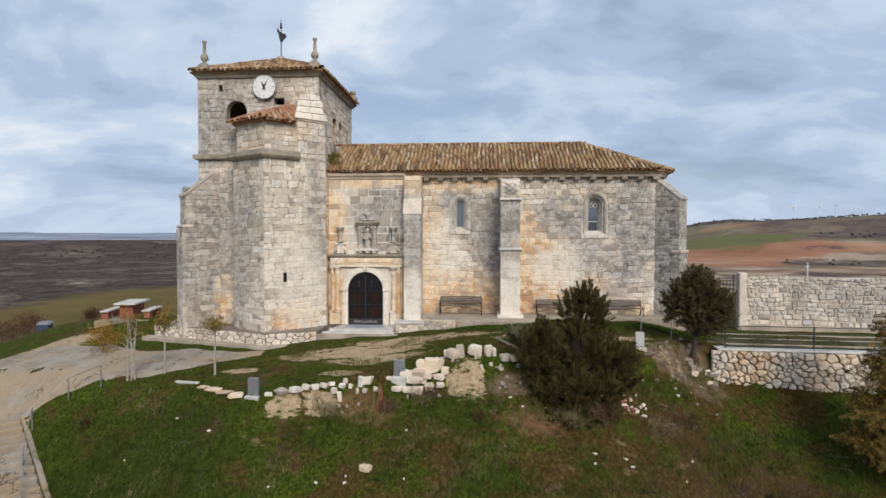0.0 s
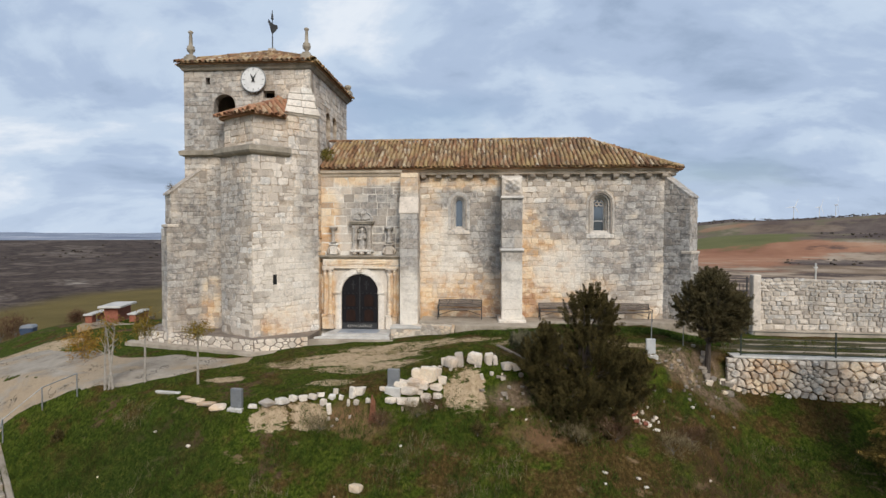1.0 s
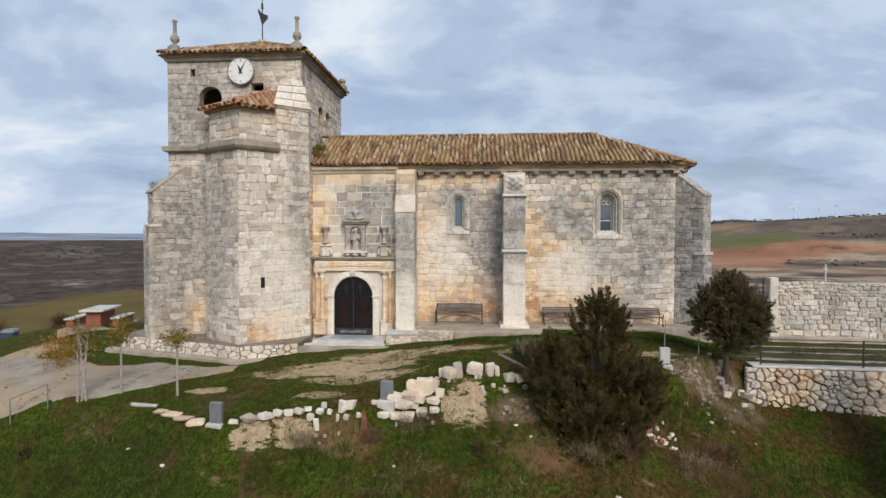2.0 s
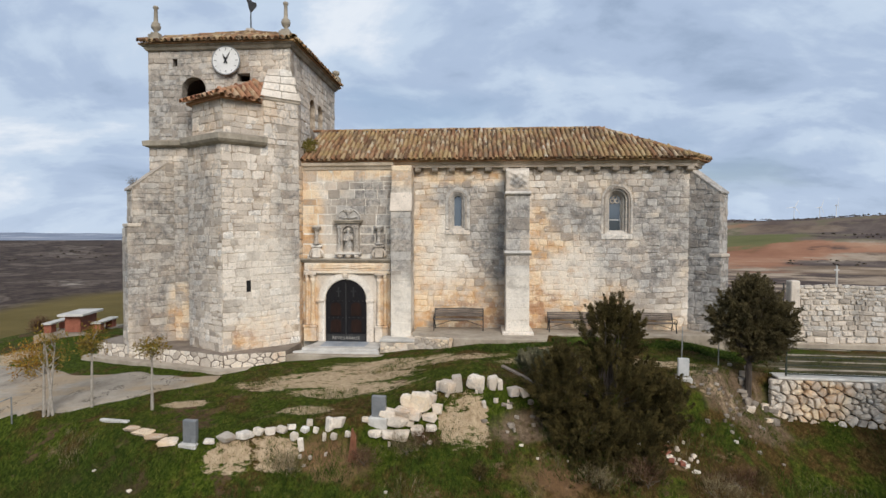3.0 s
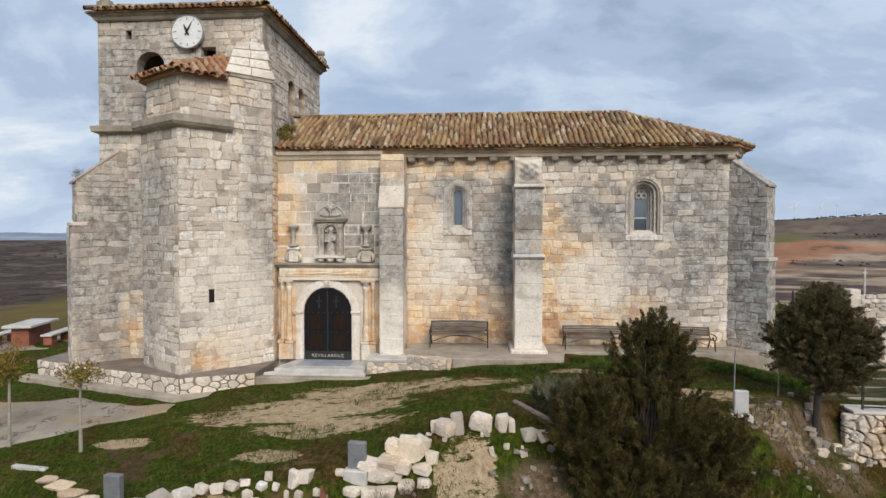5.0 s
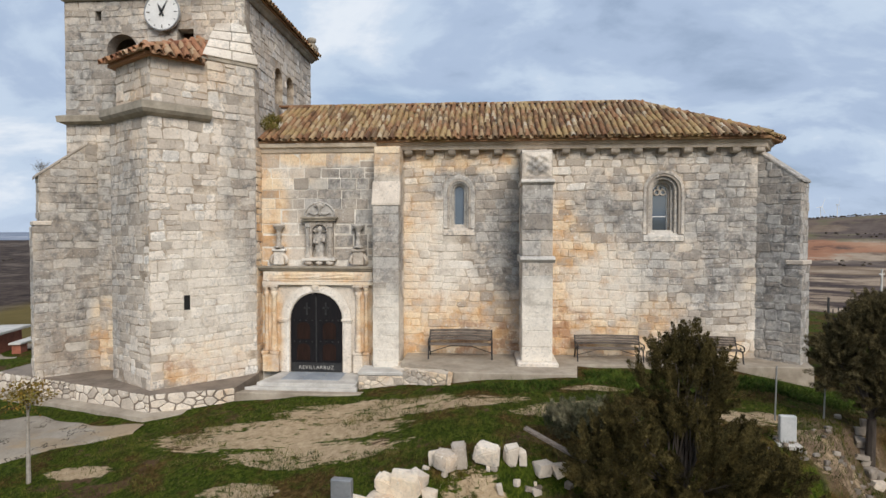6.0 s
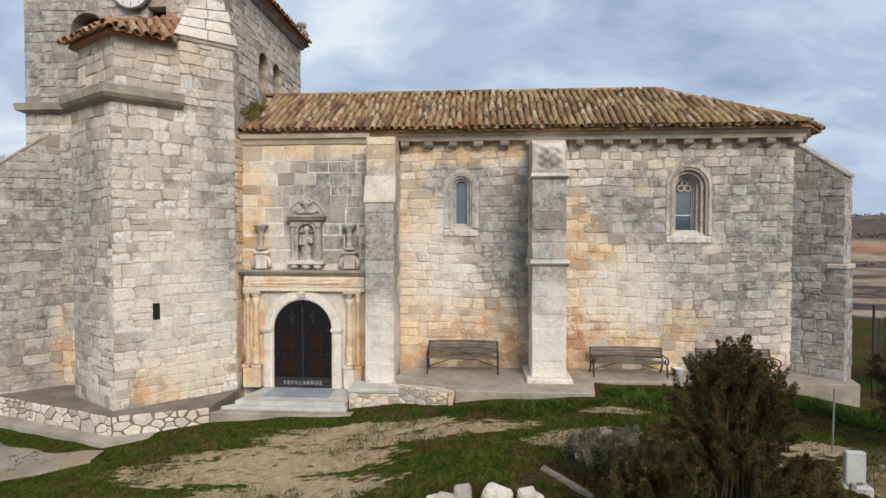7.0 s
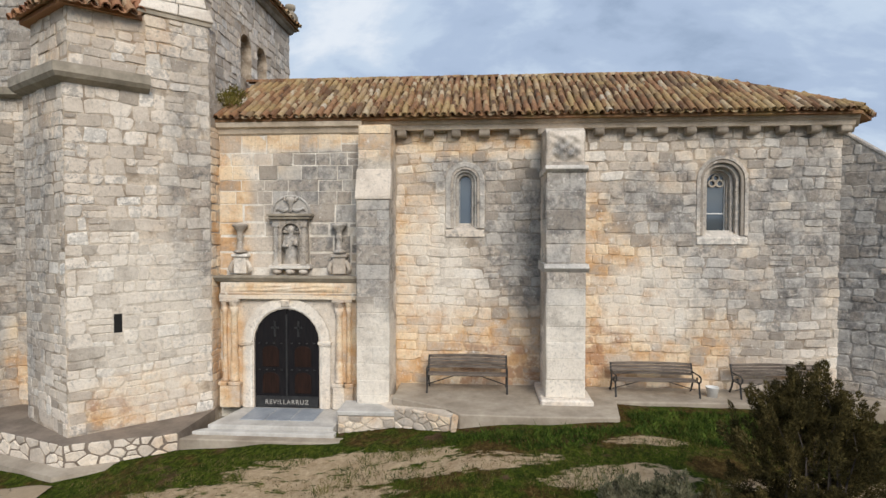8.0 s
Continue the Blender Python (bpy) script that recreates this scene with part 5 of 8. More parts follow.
for a, l, w in ((-0.44, 0.26, 0.026), (0.50, 0.38, 0.018)):
    g = Geo().add([(-w, -0.006, -0.12), (w, -0.006, -0.12), (w * 1.3, -0.006, 0.1), (0, -0.006, l), (-w * 1.3, -0.006, 0.1),
                   (-w, 0.006, -0.12), (w, 0.006, -0.12), (w * 1.3, 0.006, 0.1), (0, 0.006, l), (-w * 1.3, 0.006, 0.1)],
                  [(0, 1, 2, 3, 4), (9, 8, 7, 6, 5)] + [(i, (i + 1) % 5, 5 + (i + 1) % 5, 5 + i) for i in range(5)])
    mm = pose(-4.34, TY0 - 0.145, 9.95) @ Euler((0, a, 0)).to_matrix().to_4x4()
    part("clock_pointer", Geo().add([mm @ Vector(p) for p in g.v], g.f), "black", clock)

# finials and weather vane
for x, y in ((-6.97, -0.62), (-2.18, -0.62), (-1.95, 5.2), (-6.97, 5.4)):
    fin = part("finial", Geo().box(x - 0.2, x + 0.2, y - 0.2, y + 0.2, 10.66, 10.92).box(x - 0.14, x + 0.14, y - 0.14, y + 0.14, 10.92, 11.0), "cornice", tower_roof, "stone finial with a ball and shaft", bevel=0.02)
    if y < 1:
        part("finial_ball", Geo().lathe([(0.08, 0), (0.06, 0.06), (0.15, 0.16), (0.17, 0.26), (0.13, 0.3), (0.15, 0.34), (0.09, 0.38), (0.075, 0.42), (0.06, 0.85), (0.09, 0.88), (0.1, 0.94), (0.06, 0.97)], (x, y, 11.0), 10), "cornice", fin, smooth=True)
    else:
        part("finial_ball", Geo().lathe([(0.1, 0), (0.17, 0.1), (0.17, 0.2), (0.05, 0.25)], (x, y, 11.0), 10), "cornice", fin, smooth=True)
vane = part("weather_vane", Geo().tube([(-4.76, 2.45, 12.05), (-4.76, 2.45, 13.95)], [0.03, 0.018], 6), "black", tower_roof, "dark iron weather vane on a pole")
part("vane_base", Geo().box(-4.91, -4.61, 2.3, 2.6, 12.05, 12.2), "dressed", vane)
flag = Geo()
flag.slab([(-4.56, 12.75), (-4.46, 12.85), (-4.36, 12.98), (-4.38, 13.08), (-4.5, 13.12), (-4.6, 13.2), (-4.68, 13.32), (-4.70, 13.22), (-4.64, 13.06), (-4.62, 12.95)], 2.09, 2.11)
flag.tube([(-4.55, 2.1, 13.3), (-4.55, 2.1, 13.5)], [0.05, 0.03], 6)
flag = Geo().add([(-4.76 + (x + 4.55) * 1.35, y + 0.35, 13.3 + (z - 13.1) * 1.25) for x, y, z in flag.v], flag.f)
part("vane_plate", flag, "black", vane)

# ---- in front of the church: steps, platform, terrace ----


def gz(x, y):
    return float(ground_z(x, y))


steps = thing("entrance_steps", (0, -0.3, -0.2), "pale stone landing with blue-grey slabs before the church door", "steps")
part("landing", Geo().prism([(-1.35, -1.32), (1.28, -1.32), (1.26, 0.12), (-1.05, 0.12)], -0.35, 0.11), "white_step", steps, bevel=0.015)
part("lower_step", Geo().prism([(-1.6, -1.5), (1.34, -1.5), (1.34, -1.3), (-1.4, -1.3)], -0.45, 0.03), "white_step", steps, bevel=0.015)
part("apron", Geo().prism([(-1.75, -1.74), (3.3, -1.78), (3.2, -1.45), (-1.58, -1.45)], -0.5, -0.04), "concrete", steps, bevel=0.02)
for x0, x1 in ((-0.82, -0.30), (-0.28, 0.24), (0.26, 0.76)):
    part("slab", Geo().box(x0, x1, -0.98, -0.18, 0.105, 0.122), "slab", steps, bevel=0.004)

platform = thing("stone_platform", (-3.5, -2.85, -0.5), "low platform with a concrete top, faced with rubble stones", "platform")
PL = [(-9.1, -1.0), (-3.5, -2.85), (-1.72, -2.05), (-1.72, -0.55), (-9.0, 0.6)]
part("platform_top", Geo().prism([(x + 3.5, y + 2.85) for x, y in PL], -0.3, 0.385), "brown_mortar", platform)
part("footing", Geo().moulding([(-9.4 + 3.5, -1.0 + 2.85), (0, 0.0), (1.85, 0.83)], [(0.0, -0.45), (0.34, -0.45), (0.3, -0.08), (0.0, -0.04)]), "concrete", platform, "grey concrete strip along the foot")

terrace = thing("terrace", (2.4, 0, 0), "worn concrete terrace along the nave wall", "terrace", kind="structure")
part("paving", Geo().prism([(0.0, -1.1), (1.2, -1.75), (1.45, -2.1), (2.9, -2.15), (4.45, -2.08), (4.62, -1.05), (10.6, -0.95), (10.9, 0.1), (0.0, 0.1)], -0.3, 0.40), "concrete", terrace, bevel=0.02)
plinth = thing("masonry_plinth", (2.0, -1.0, -0.4), "broken masonry plinth of pale blocks beside the steps", "plinth")
part("plinth_core", Geo().prism([(-0.68, -0.42), (0.5, -0.42), (1.68, -1.12), (1.80, -1.02), (0.55, 0.4), (-0.68, 0.4)], -0.2, [0.5, 0.6, 0.76, 0.76, 0.76, 0.5]), "mortar", plinth)
part("plinth_slab", Geo().box(-0.7, 0.5, -0.46, 0.3, 0.50, 0.6), "white_step", plinth, bevel=0.02)

# ---- benches ----


def make_bench():
    b = thing("bench", (3.95, -0.42, 0.40), "park bench with worn wooden slats and black iron ends", "bench", "benches along the nave wall")
    for s in (-0.86, 0.86):
        end = part("bench_end", Geo().tube([(s, -0.30, 0.0), (s, -0.26, 0.2), (s, -0.24, 0.40), (s, 0.10, 0.40), (s, 0.18, 0.60), (s, 0.25, 0.84)], 0.02, 6)
                   .tube([(s, 0.10, 0.40), (s, 0.16, 0.2), (s, 0.26, 0.0)], 0.02, 6), "black", b, "black cast-iron end")
        part("armrest", Geo().tube([(s, -0.24, 0.40), (s, -0.33, 0.48), (s, -0.33, 0.58), (s, -0.24, 0.62), (s, 0.0, 0.61), (s, 0.18, 0.62)], 0.018, 6)
             .tube([(s, -0.12, 0.48 + 0.05), (s, -0.07, 0.48), (s, -0.12, 0.43), (s, -0.17, 0.48), (s, -0.12, 0.53)], 0.012, 5), "black", end)
    for i in range(4):
        y = -0.21 + i * 0.09
        part("seat_slat", Geo().box(-0.87, 0.87, y - 0.03, y + 0.03, 0.425, 0.445), "bench_wood", b, bevel=0.006)
    for i in range(4):
        z, y = 0.54 + i * 0.085, 0.165 + i * 0.028
        part("back_slat", Geo().add([(x, y + dy + 0.006 * math.cos(x * 3), z + dz + 0.03 * math.cos(x * 1.6)) for x in (-0.87, -0.4, 0.0, 0.4, 0.87) for dy, dz in ((-0.012, -0.037), (0.012, -0.03), (0.012, 0.04), (-0.012, 0.037))],
                                    [(k * 4 + j, k * 4 + (j + 1) % 4, k * 4 + 4 + (j + 1) % 4, k * 4 + 4 + j) for k in range(4) for j in range(4)] + [(3, 2, 1, 0), (16, 17, 18, 19)]), "bench_wood", b)
    part("stay", Geo().tube([(-0.86, 0.0, 0.14), (-0.3, 0.0, 0.36), (0.3, 0.0, 0.36), (0.86, 0.0, 0.14)], 0.014, 5), "black", b)
    return b


bench = make_bench()
LOW_SET = Matrix.Diagonal((1, 1, 0.86, 1))
bench.matrix_basis = pose(3.95, -0.42, 0.40) @ LOW_SET
copy_thing(bench, pose(7.95, -0.42, 0.40) @ LOW_SET)
copy_thing(bench, pose(10.5, -0.42, 0.40) @ LOW_SET)

# ---- stelae ----
for x, y, w, h, d, mat, text in ((-1.80, -7.98, 0.32, 0.50, 0.13, "stele", "dark grey metal stele on a white footing"), (2.40, -7.32, 0.33, 0.47, 0.13, "stele", "grey metal stele between white boulders"), (9.83, -5.75, 0.27, 0.46, 0.1, "stele_pale", "pale upright stone slab beside rubble")):
    z = gz(x, y) - 0.06
    s = thing("stele", (x, y, z), text, "stele", "stelae along the bank", turn=-6)
    part("panel", Geo().box(-w / 2, w / 2, -d / 2, d / 2, 0.06, h + 0.08), mat, s, bevel=0.015)
    part("footing", Geo().box(-w / 2 - 0.06, w / 2 + 0.06, -d / 2 - 0.1, d / 2 + 0.05, -0.2, 0.07), "white_step", s, "white concrete footing", bevel=0.02)

# ---- boulders ----


def boulder_mesh(seed):
    """A broken quarry stone: the hull of chance points on a rough block, edges knocked off."""
    r = random.Random(seed)
    bm = bmesh.new()
    for sx in (-1, 1):
        for sy in (-1, 1):
            for sz in (-1, 1):
                k = [r.uniform(0.5, 1.0) for i in range(3)]
                bm.verts.new((sx * k[0], sy * k[1], sz * k[2]))
                if r.random() < 0.75:
                    bm.verts.new((sx * r.uniform(0.2, 1.0), sy * r.uniform(0.2, 1.0), sz * r.uniform(0.2, 1.0)))
    bmesh.ops.convex_hull(bm, input=bm.verts[:])
    bmesh.ops.delete(bm, geom=[v for v in bm.verts if not v.link_faces], context="VERTS")
    bmesh.ops.dissolve_limit(bm, angle_limit=0.22, verts=bm.verts[:], edges=bm.edges[:])
    bmesh.ops.bevel(bm, geom=bm.edges[:], offset=0.13, segments=2, affect="EDGES", clamp_overlap=True)
    lo = [min(v.co[i] for v in bm.verts) for i in range(3)]
    hi = [max(v.co[i] for v in bm.verts) for i in range(3)]
    for v in bm.verts:
        v.co = Vector([(v.co[i] - lo[i]) / (hi[i] - lo[i]) - 0.5 for i in range(3)])
    me = bpy.data.meshes.new("boulder")
    bm.to_mesh(me)
    bm.free()
    me.materials.append(M["boulder"])
    return me


BOULDERS = [boulder_mesh(i) for i in range(17)]
RUBBLE_STONES = []
for me in BOULDERS:
    RUBBLE_STONES.append(me.copy())
    RUBBLE_STONES[-1].materials.clear()
    RUBBLE_STONES[-1].materials.append(M["rubble"])
DEBRIS_STONES = []
for me in BOULDERS:
    DEBRIS_STONES.append(me.copy())
    DEBRIS_STONES[-1].materials.clear()
    DEBRIS_STONES[-1].materials.append(M["debris"])


def boulder(x, y, w, h, seed, label, group, mat=None):
    r = random.Random(seed)
    ob = new("boulder", (BOULDERS if seed < 46 else DEBRIS_STONES if (50 <= seed < 95) or 150 <= seed < 180 else RUBBLE_STONES)[seed % len(BOULDERS)])
    ob.matrix_basis = pose(x, y, gz(x, y) + h * 0.31, r.uniform(-9, 9), r.uniform(-9, 9), r.choice((0, 180)) + r.uniform(-28, 28)) @ Matrix.Diagonal((w * 0.87, w * r.uniform(0.6, 0.85), h * 0.95, 1))
    return tagged(ob, label, "boulder", group)


ROW_A = [(1.29, -7.56, 0.20, 0.34), (1.49, -7.52, 0.32, 0.29), (0.75, -7.66, 0.22, 0.15), (0.80, -7.48, 0.18, 0.18), (1.00, -7.64, 0.15, 0.15), (1.22, -7.72, 0.12, 0.20), (0.73, -7.91, 0.15, 0.32), (0.54, -7.81, 0.20, 0.20), (1.43, -7.70, 0.17, 0.17), (1.75, -7.65, 0.15, 0.17), (1.90, -7.70, 0.10, 0.17)]
ROW_B = [(2.10, -7.42, 0.15, 0.12), (2.35, -7.58, 0.31, 0.17), (2.65, -7.54, 0.29, 0.19), (2.84, -7.37, 0.49, 0.27), (2.98, -7.22, 0.44, 0.22), (3.16, -7.24, 0.44, 0.30), (3.35, -7.07, 0.47, 0.42), (3.75, -7.06, 0.22, 0.27), (3.12, -7.33, 0.19, 0.15), (3.57, -7.18, 0.32, 0.15), (2.95, -7.50, 0.36, 0.22), (3.32, -7.38, 0.30, 0.20), (3.55, -6.95, 0.30, 0.26), (3.08, -7.02, 0.42, 0.24), (2.62, -7.30, 0.34, 0.22), (3.62, -7.30, 0.24, 0.18), (1.92, -9.9, 0.28, 0.2)]
ROW_C = [(3.75, -6.53, 0.16, 0.30), (3.97, -6.68, 0.44, 0.34), (4.19, -6.62, 0.26, 0.44), (4.66, -6.62, 0.48, 0.38), (5.04, -6.62, 0.25, 0.42), (5.23, -6.62, 0.13, 0.36), (5.56, -6.67, 0.30, 0.25), (5.82, -6.65, 0.35, 0.23), (5.43, -6.84, 0.17, 0.12), (4.85, -6.9, 0.11, 0.20)]
ROW_D = [(-0.95, -7.97, 0.46, 0.16), (-0.55, -7.90, 0.40, 0.17), (-0.28, -7.80, 0.25, 0.18), (-0.02, -7.78, 0.30, 0.16), (0.23, -7.73, 0.28, 0.18), (0.44, -7.65, 0.22, 0.15), (-3.36, -7.27, 0.56, 0.09), (-2.86, -7.60, 0.58, 0.10), (-2.35, -7.92, 0.52, 0.11), (-3.80, -7.02, 0.44, 0.08), (-1.33, -8.04, 0.28, 0.12)]
k = 0
for row, text in ((ROW_A, "small upright white limestone boulder on the bank"), (ROW_B, "white limestone boulder heaped beside a stele"), (ROW_C, "squared pale limestone block on the edge of the bank"), (ROW_D, "flat pale limestone slab edging the grass")):
    grow, low_ = (1.25, 1.0) if row is ROW_B else (1.1, 1.0) if row is ROW_C else (1.0, 1.0)
    for x, y, w, h in row:
        boulder(x, y, w * grow, h * low_, k, text, "limestone boulders along the bank")
        k += 1
r6 = random.Random(8)
for i in range(16):
    x0, y0, w0, h0 = r6.choice(ROW_A + ROW_B + ROW_C[:7])
    if y0 > -9:
        boulder(x0 + r6.uniform(-0.25, 0.25), y0 - r6.uniform(0.08, 0.22), r6.uniform(0.06, 0.15), r6.uniform(0.05, 0.14), i, "small pale stone wedged between the boulders", "limestone boulders along the bank")
single("kerb_stone", Geo().box(-0.42, 0.42, -0.06, 0.06, -0.05, 0.045), "white_step", (-4.6, -6.55, gz(-4.6, -6.55) + 0.015), "long white kerb stone lying in the grass", "kerb stone", bevel=0.02, turn=-8)
r5 = random.Random(21)
for i in range(44):
    x, y = r5.gauss(10.6, 0.75), r5.gauss(-5.9, 0.45)
    boulder(x, y, r5.uniform(0.05, 0.15), r5.uniform(0.04, 0.10), 50 + i, "broken rubble stone on the bare slope", "rubble by the pale slab")
for i in range(16):
    boulder(r5.gauss(12.05, 0.3), r5.gauss(-4.75, 0.22), r5.uniform(0.12, 0.32), r5.uniform(0.1, 0.24), 53 + 4 * (i // 3) + i % 3 if i % 2 else 90 + i, "fallen stone at the end of the dry wall", "fallen stones by the wall")
for i in range(22):
    boulder(r5.gauss(9.0, 0.35), r5.gauss(-7.55, 0.14), r5.uniform(0.06, 0.16), r5.uniform(0.05, 0.1), 120 + i, "white stone among brick rubble", "stones below the juniper")
for i in range(14):
    boulder(r5.gauss(5.6, 0.35), r5.gauss(-7.0, 0.15), r5.uniform(0.07, 0.18), r5.uniform(0.05, 0.12), 150 + i, "grey rubble stone below the block row", "rubble below the blocks")
for i in range(26):
    x = r5.uniform(-7, 13)
    boulder(x, float(crest(x)) - r5.uniform(0.6, 4.2), r5.uniform(0.04, 0.13), r5.uniform(0.03, 0.08), 180 + i, "small white stone scattered in the grass", "scattered stones")
for i in range(5):
    x, y = r5.gauss(9.2, 0.3), r5.gauss(-7.6, 0.12)
    single("broken_brick", Geo().box(-0.11, 0.11, -0.055, 0.055, -0.03, 0.03), "brick", (x, y, gz(x, y) + 0.03), "broken red brick lying on the slope", "brick", "brick rubble", bevel=0.008, turn=r5.uniform(0, 180))

for px_, py_ in ((10.15, -4.7), (11.25, -4.35)):
    single("stake", Geo().tube([(0, 0, -0.2), (0.02, 0, 1.05)], 0.016, 5), "galv", (px_, py_, gz(px_, py_)), "thin metal stake standing in the grass", "stake", "metal stakes")
single("plank", Geo().box(-0.55, 0.55, -0.06, 0.06, -0.02, 0.02), "bench_wood", (5.75, -6.55, gz(5.75, -6.55) + 0.3), "old plank leaning on the stone blocks", "plank", bevel=0.004, turn=-25).rotation_euler.y = 0.35
single("white_bucket", Geo().lathe([(0.10, 0), (0.13, 0.2), (0.14, 0.21), (0.12, 0.21), (0.1, 0.05)], (0, 0, 0), 12), "white", (9.12, -0.55, 0.40), "small white tub on the terrace between benches", "tub", smooth=True)
st = thing("rusty_stakes", (1.93, -7.98, gz(1.93, -7.98) - 0.1), "bundle of rusty iron stakes leaning in the bank", "stakes")
for i in range(4):
    part("stake", Geo().tube([(-0.1 + i * 0.06, 0, 0), (0.02 * i - 0.02, 0.08, 0.85 - 0.05 * i)], 0.022, 5), "rust", st)

# ---- retaining wall, railing and cemetery wall on the east side ----
retaining = thing("retaining_wall", (12.5, -4.6, 0), "dry-stone retaining wall of rough blocks with a white cap", "wall")
WALL_LEN = 9.0
# earth core, coloured extra dark to add shade in the gaps between stones
part("wall_core", Geo().box(0.1, WALL_LEN, 0.06, 0.5, -2.4, -0.14), "shaded_earth", retaining)
part("wall_cap", Geo().box(0.2, WALL_LEN, -0.06, 0.5, -0.12, -0.055), "cap_slab", retaining, "white concrete cap", bevel=0.015)
retaining.matrix_basis = pose(12.5, -4.55, 0, 0, 0, -4)
rail = thing("railing", (12.5, -4.55, -0.06), "low dark green metal railing on the wall", "railing", turn=-4)
for i in range(4):
    part("post", Geo().box(0.46 + i * 2.75, 0.50 + i * 2.75, 0.11, 0.15, 0, 0.78), "green_paint", rail)
for z, r in ((0.06, 0.022), (0.30, 0.012), (0.52, 0.012), (0.75, 0.014)):
    part("rail", Geo().tube([(0.48, 0.13, z), (8.8, 0.13, z)], r, 6), "green_paint", rail)

for i, y in enumerate((-1.3, -2.2, -3.3)):
    single("kerb", Geo().box(0, 9.5, -0.04, 0.04, -0.3, 0.012 + 0.006 * i), "concrete", (13.4, y, gz(16, y) + 0.01), "thin concrete kerb in the cemetery forecourt", "kerb", "forecourt kerbs", bevel=0.01, turn=-4)
cemetery = thing("cemetery_wall", (15.3, -0.3, 0), "pale rubble cemetery wall", "wall", turn=-3)
CEM_LEN = 12.0
part("wall_core", Geo().box(0.1, CEM_LEN, 0.06, 0.5, -0.6, 2.0), "mortar", cemetery)
part("footing", Geo().box(0, CEM_LEN, -0.1, 0.5, -0.6, 0.06), "concrete", cemetery, bevel=0.02)
part("gate_pillar", Geo().box(-0.05, 0.25, -0.06, 0.3, -0.5, 2.2), "rubble", cemetery, bevel=0.03)
gate = thing("iron_gate", (13.7, -0.25, gz(14.4, -0.25)), "black wrought-iron cemetery gate", "gate")
part("gate_frame", Geo().box(0, 0.04, -0.02, 0.02, 0, 2.25).box(1.34, 1.38, -0.02, 0.02, 0, 2.25).box(0, 1.38, -0.015, 0.015, 1.65, 1.69).box(0, 1.38, -0.015, 0.015, 0.15, 0.19), "black", gate)
for i in range(9):
    part("bar", Geo().tube([(0.14 + i * 0.135, 0, 0.15), (0.14 + i * 0.135, 0, 1.95 + 0.12 * math.sin(i * math.pi / 8))], 0.012, 5), "black", gate)
gx, gy = 31.0, 23.3
cross = thing("grave_cross", (gx, gy, gz(gx, gy)), "white stone cross in the cemetery", "cross")
hh = 1.52 - gz(gx, gy)
part("shaft", Geo().box(-0.055, 0.055, -0.05, 0.05, 0, hh), "white_step", cross, bevel=0.01)
part("crossbar", Geo().box(-0.16, 0.16, -0.045, 0.045, hh - 0.40, hh - 0.29), "white_step", cross, bevel=0.01)

# ---- path, steps and handrail on the west side ----


def ribbon(xs, low, high, lift, name, mat, label):
    verts, n = [], 14
    for x in np.arange(xs[0], xs[-1], -0.25):
        a, b = np.interp(-x, [-v for v in xs], low), np.interp(-x, [-v for v in xs], high)
        a, b = a + 0.12 * math.sin(x * 2.3) + 0.06 * math.sin(x * 5.1), b + 0.15 * math.sin(x * 1.9 + 1) + 0.07 * math.sin(x * 4.7)
        for j in range(n):
            y = a + (b - a) * j / (n - 1)
            verts.append((x, y, gz(x, y) + (lift if 0 < j < n - 1 else -0.03)))
    m = len(verts) // n
    faces = [(i * n + j, i * n + j + 1, i * n + n + j + 1, i * n + n + j) for i in range(m - 1) for j in range(n - 1)]
    ob = new(name, quick_mesh(name, verts, faces, M[mat], smooth=True))
    return tagged(ob, label, "path", kind="structure")


def path_material():
    n = Nodes("dusty_concrete_path")
    c = n.ramp(n.noise(0.9, 7, 0.68), (0.32, (0.20, 0.165, 0.125)), (0.48, (0.29, 0.25, 0.20)), (0.66, (0.38, 0.335, 0.275)))
    dust = n.rng(n.noise(0.55, 7, 0.7, stretch=(0.6, 1.3, 1)), 0.48, 0.58, 0.0, 0.85)
    c = n.mix(dust, c, n.mix(n.noise(5, 6, 0.7), (0.25, 0.185, 0.115), (0.42, 0.325, 0.22)))
    crack = n.math("ABSOLUTE", n.math("SUBTRACT", n.noise(0.8, 6, 0.6), 0.5))
    c = n.mix(n.math("MULTIPLY", n.rng(crack, 0.008, 0.003), n.rng(n.noise(0.5, 2), 0.45, 0.55)), c, (0.05, 0.042, 0.03))
    c = n.mix(0.35, c, n.ramp(n.noise(24, 5, 0.7), (0.3, (0.55, 0.55, 0.55)), (0.7, (1.1, 1.1, 1.1))), "MULTIPLY")
    n.bump(n.noise(9, 6, 0.7), 0.4, 0.02)
    return n.done(c, 0.93, spec=0.2)


M["path"] = path_material()
ribbon([-3.3, -5.2, -6.8, -9, -11, -14, -20], [-3.75, -5.1, -6.0, -5.75, -6.8, -8.6, -11], [-3.45, -3.05, -2.85, -2.8, -1.6, -0.6, -2.0], 0.035, "path", "path", "cracked dusty concrete path")
for i in range(12):
    sx, sy = -10.72 + 0.752 * 0.42 * i, -6.20 - 0.658 * 0.42 * i
    sz = min(gz(sx, sy), -2.42 - 0.135 * i) + 0.03
    single("stone_step", Geo().box(-0.03, 0.45, -2.4 + 0.05 * math.sin(i * 2.1), 0.02, -1.6, 0.0), "path", (sx, sy, sz), "worn tan stone step going down the bank", "step", "outdoor steps", bevel=0.025, turn=-41.2)
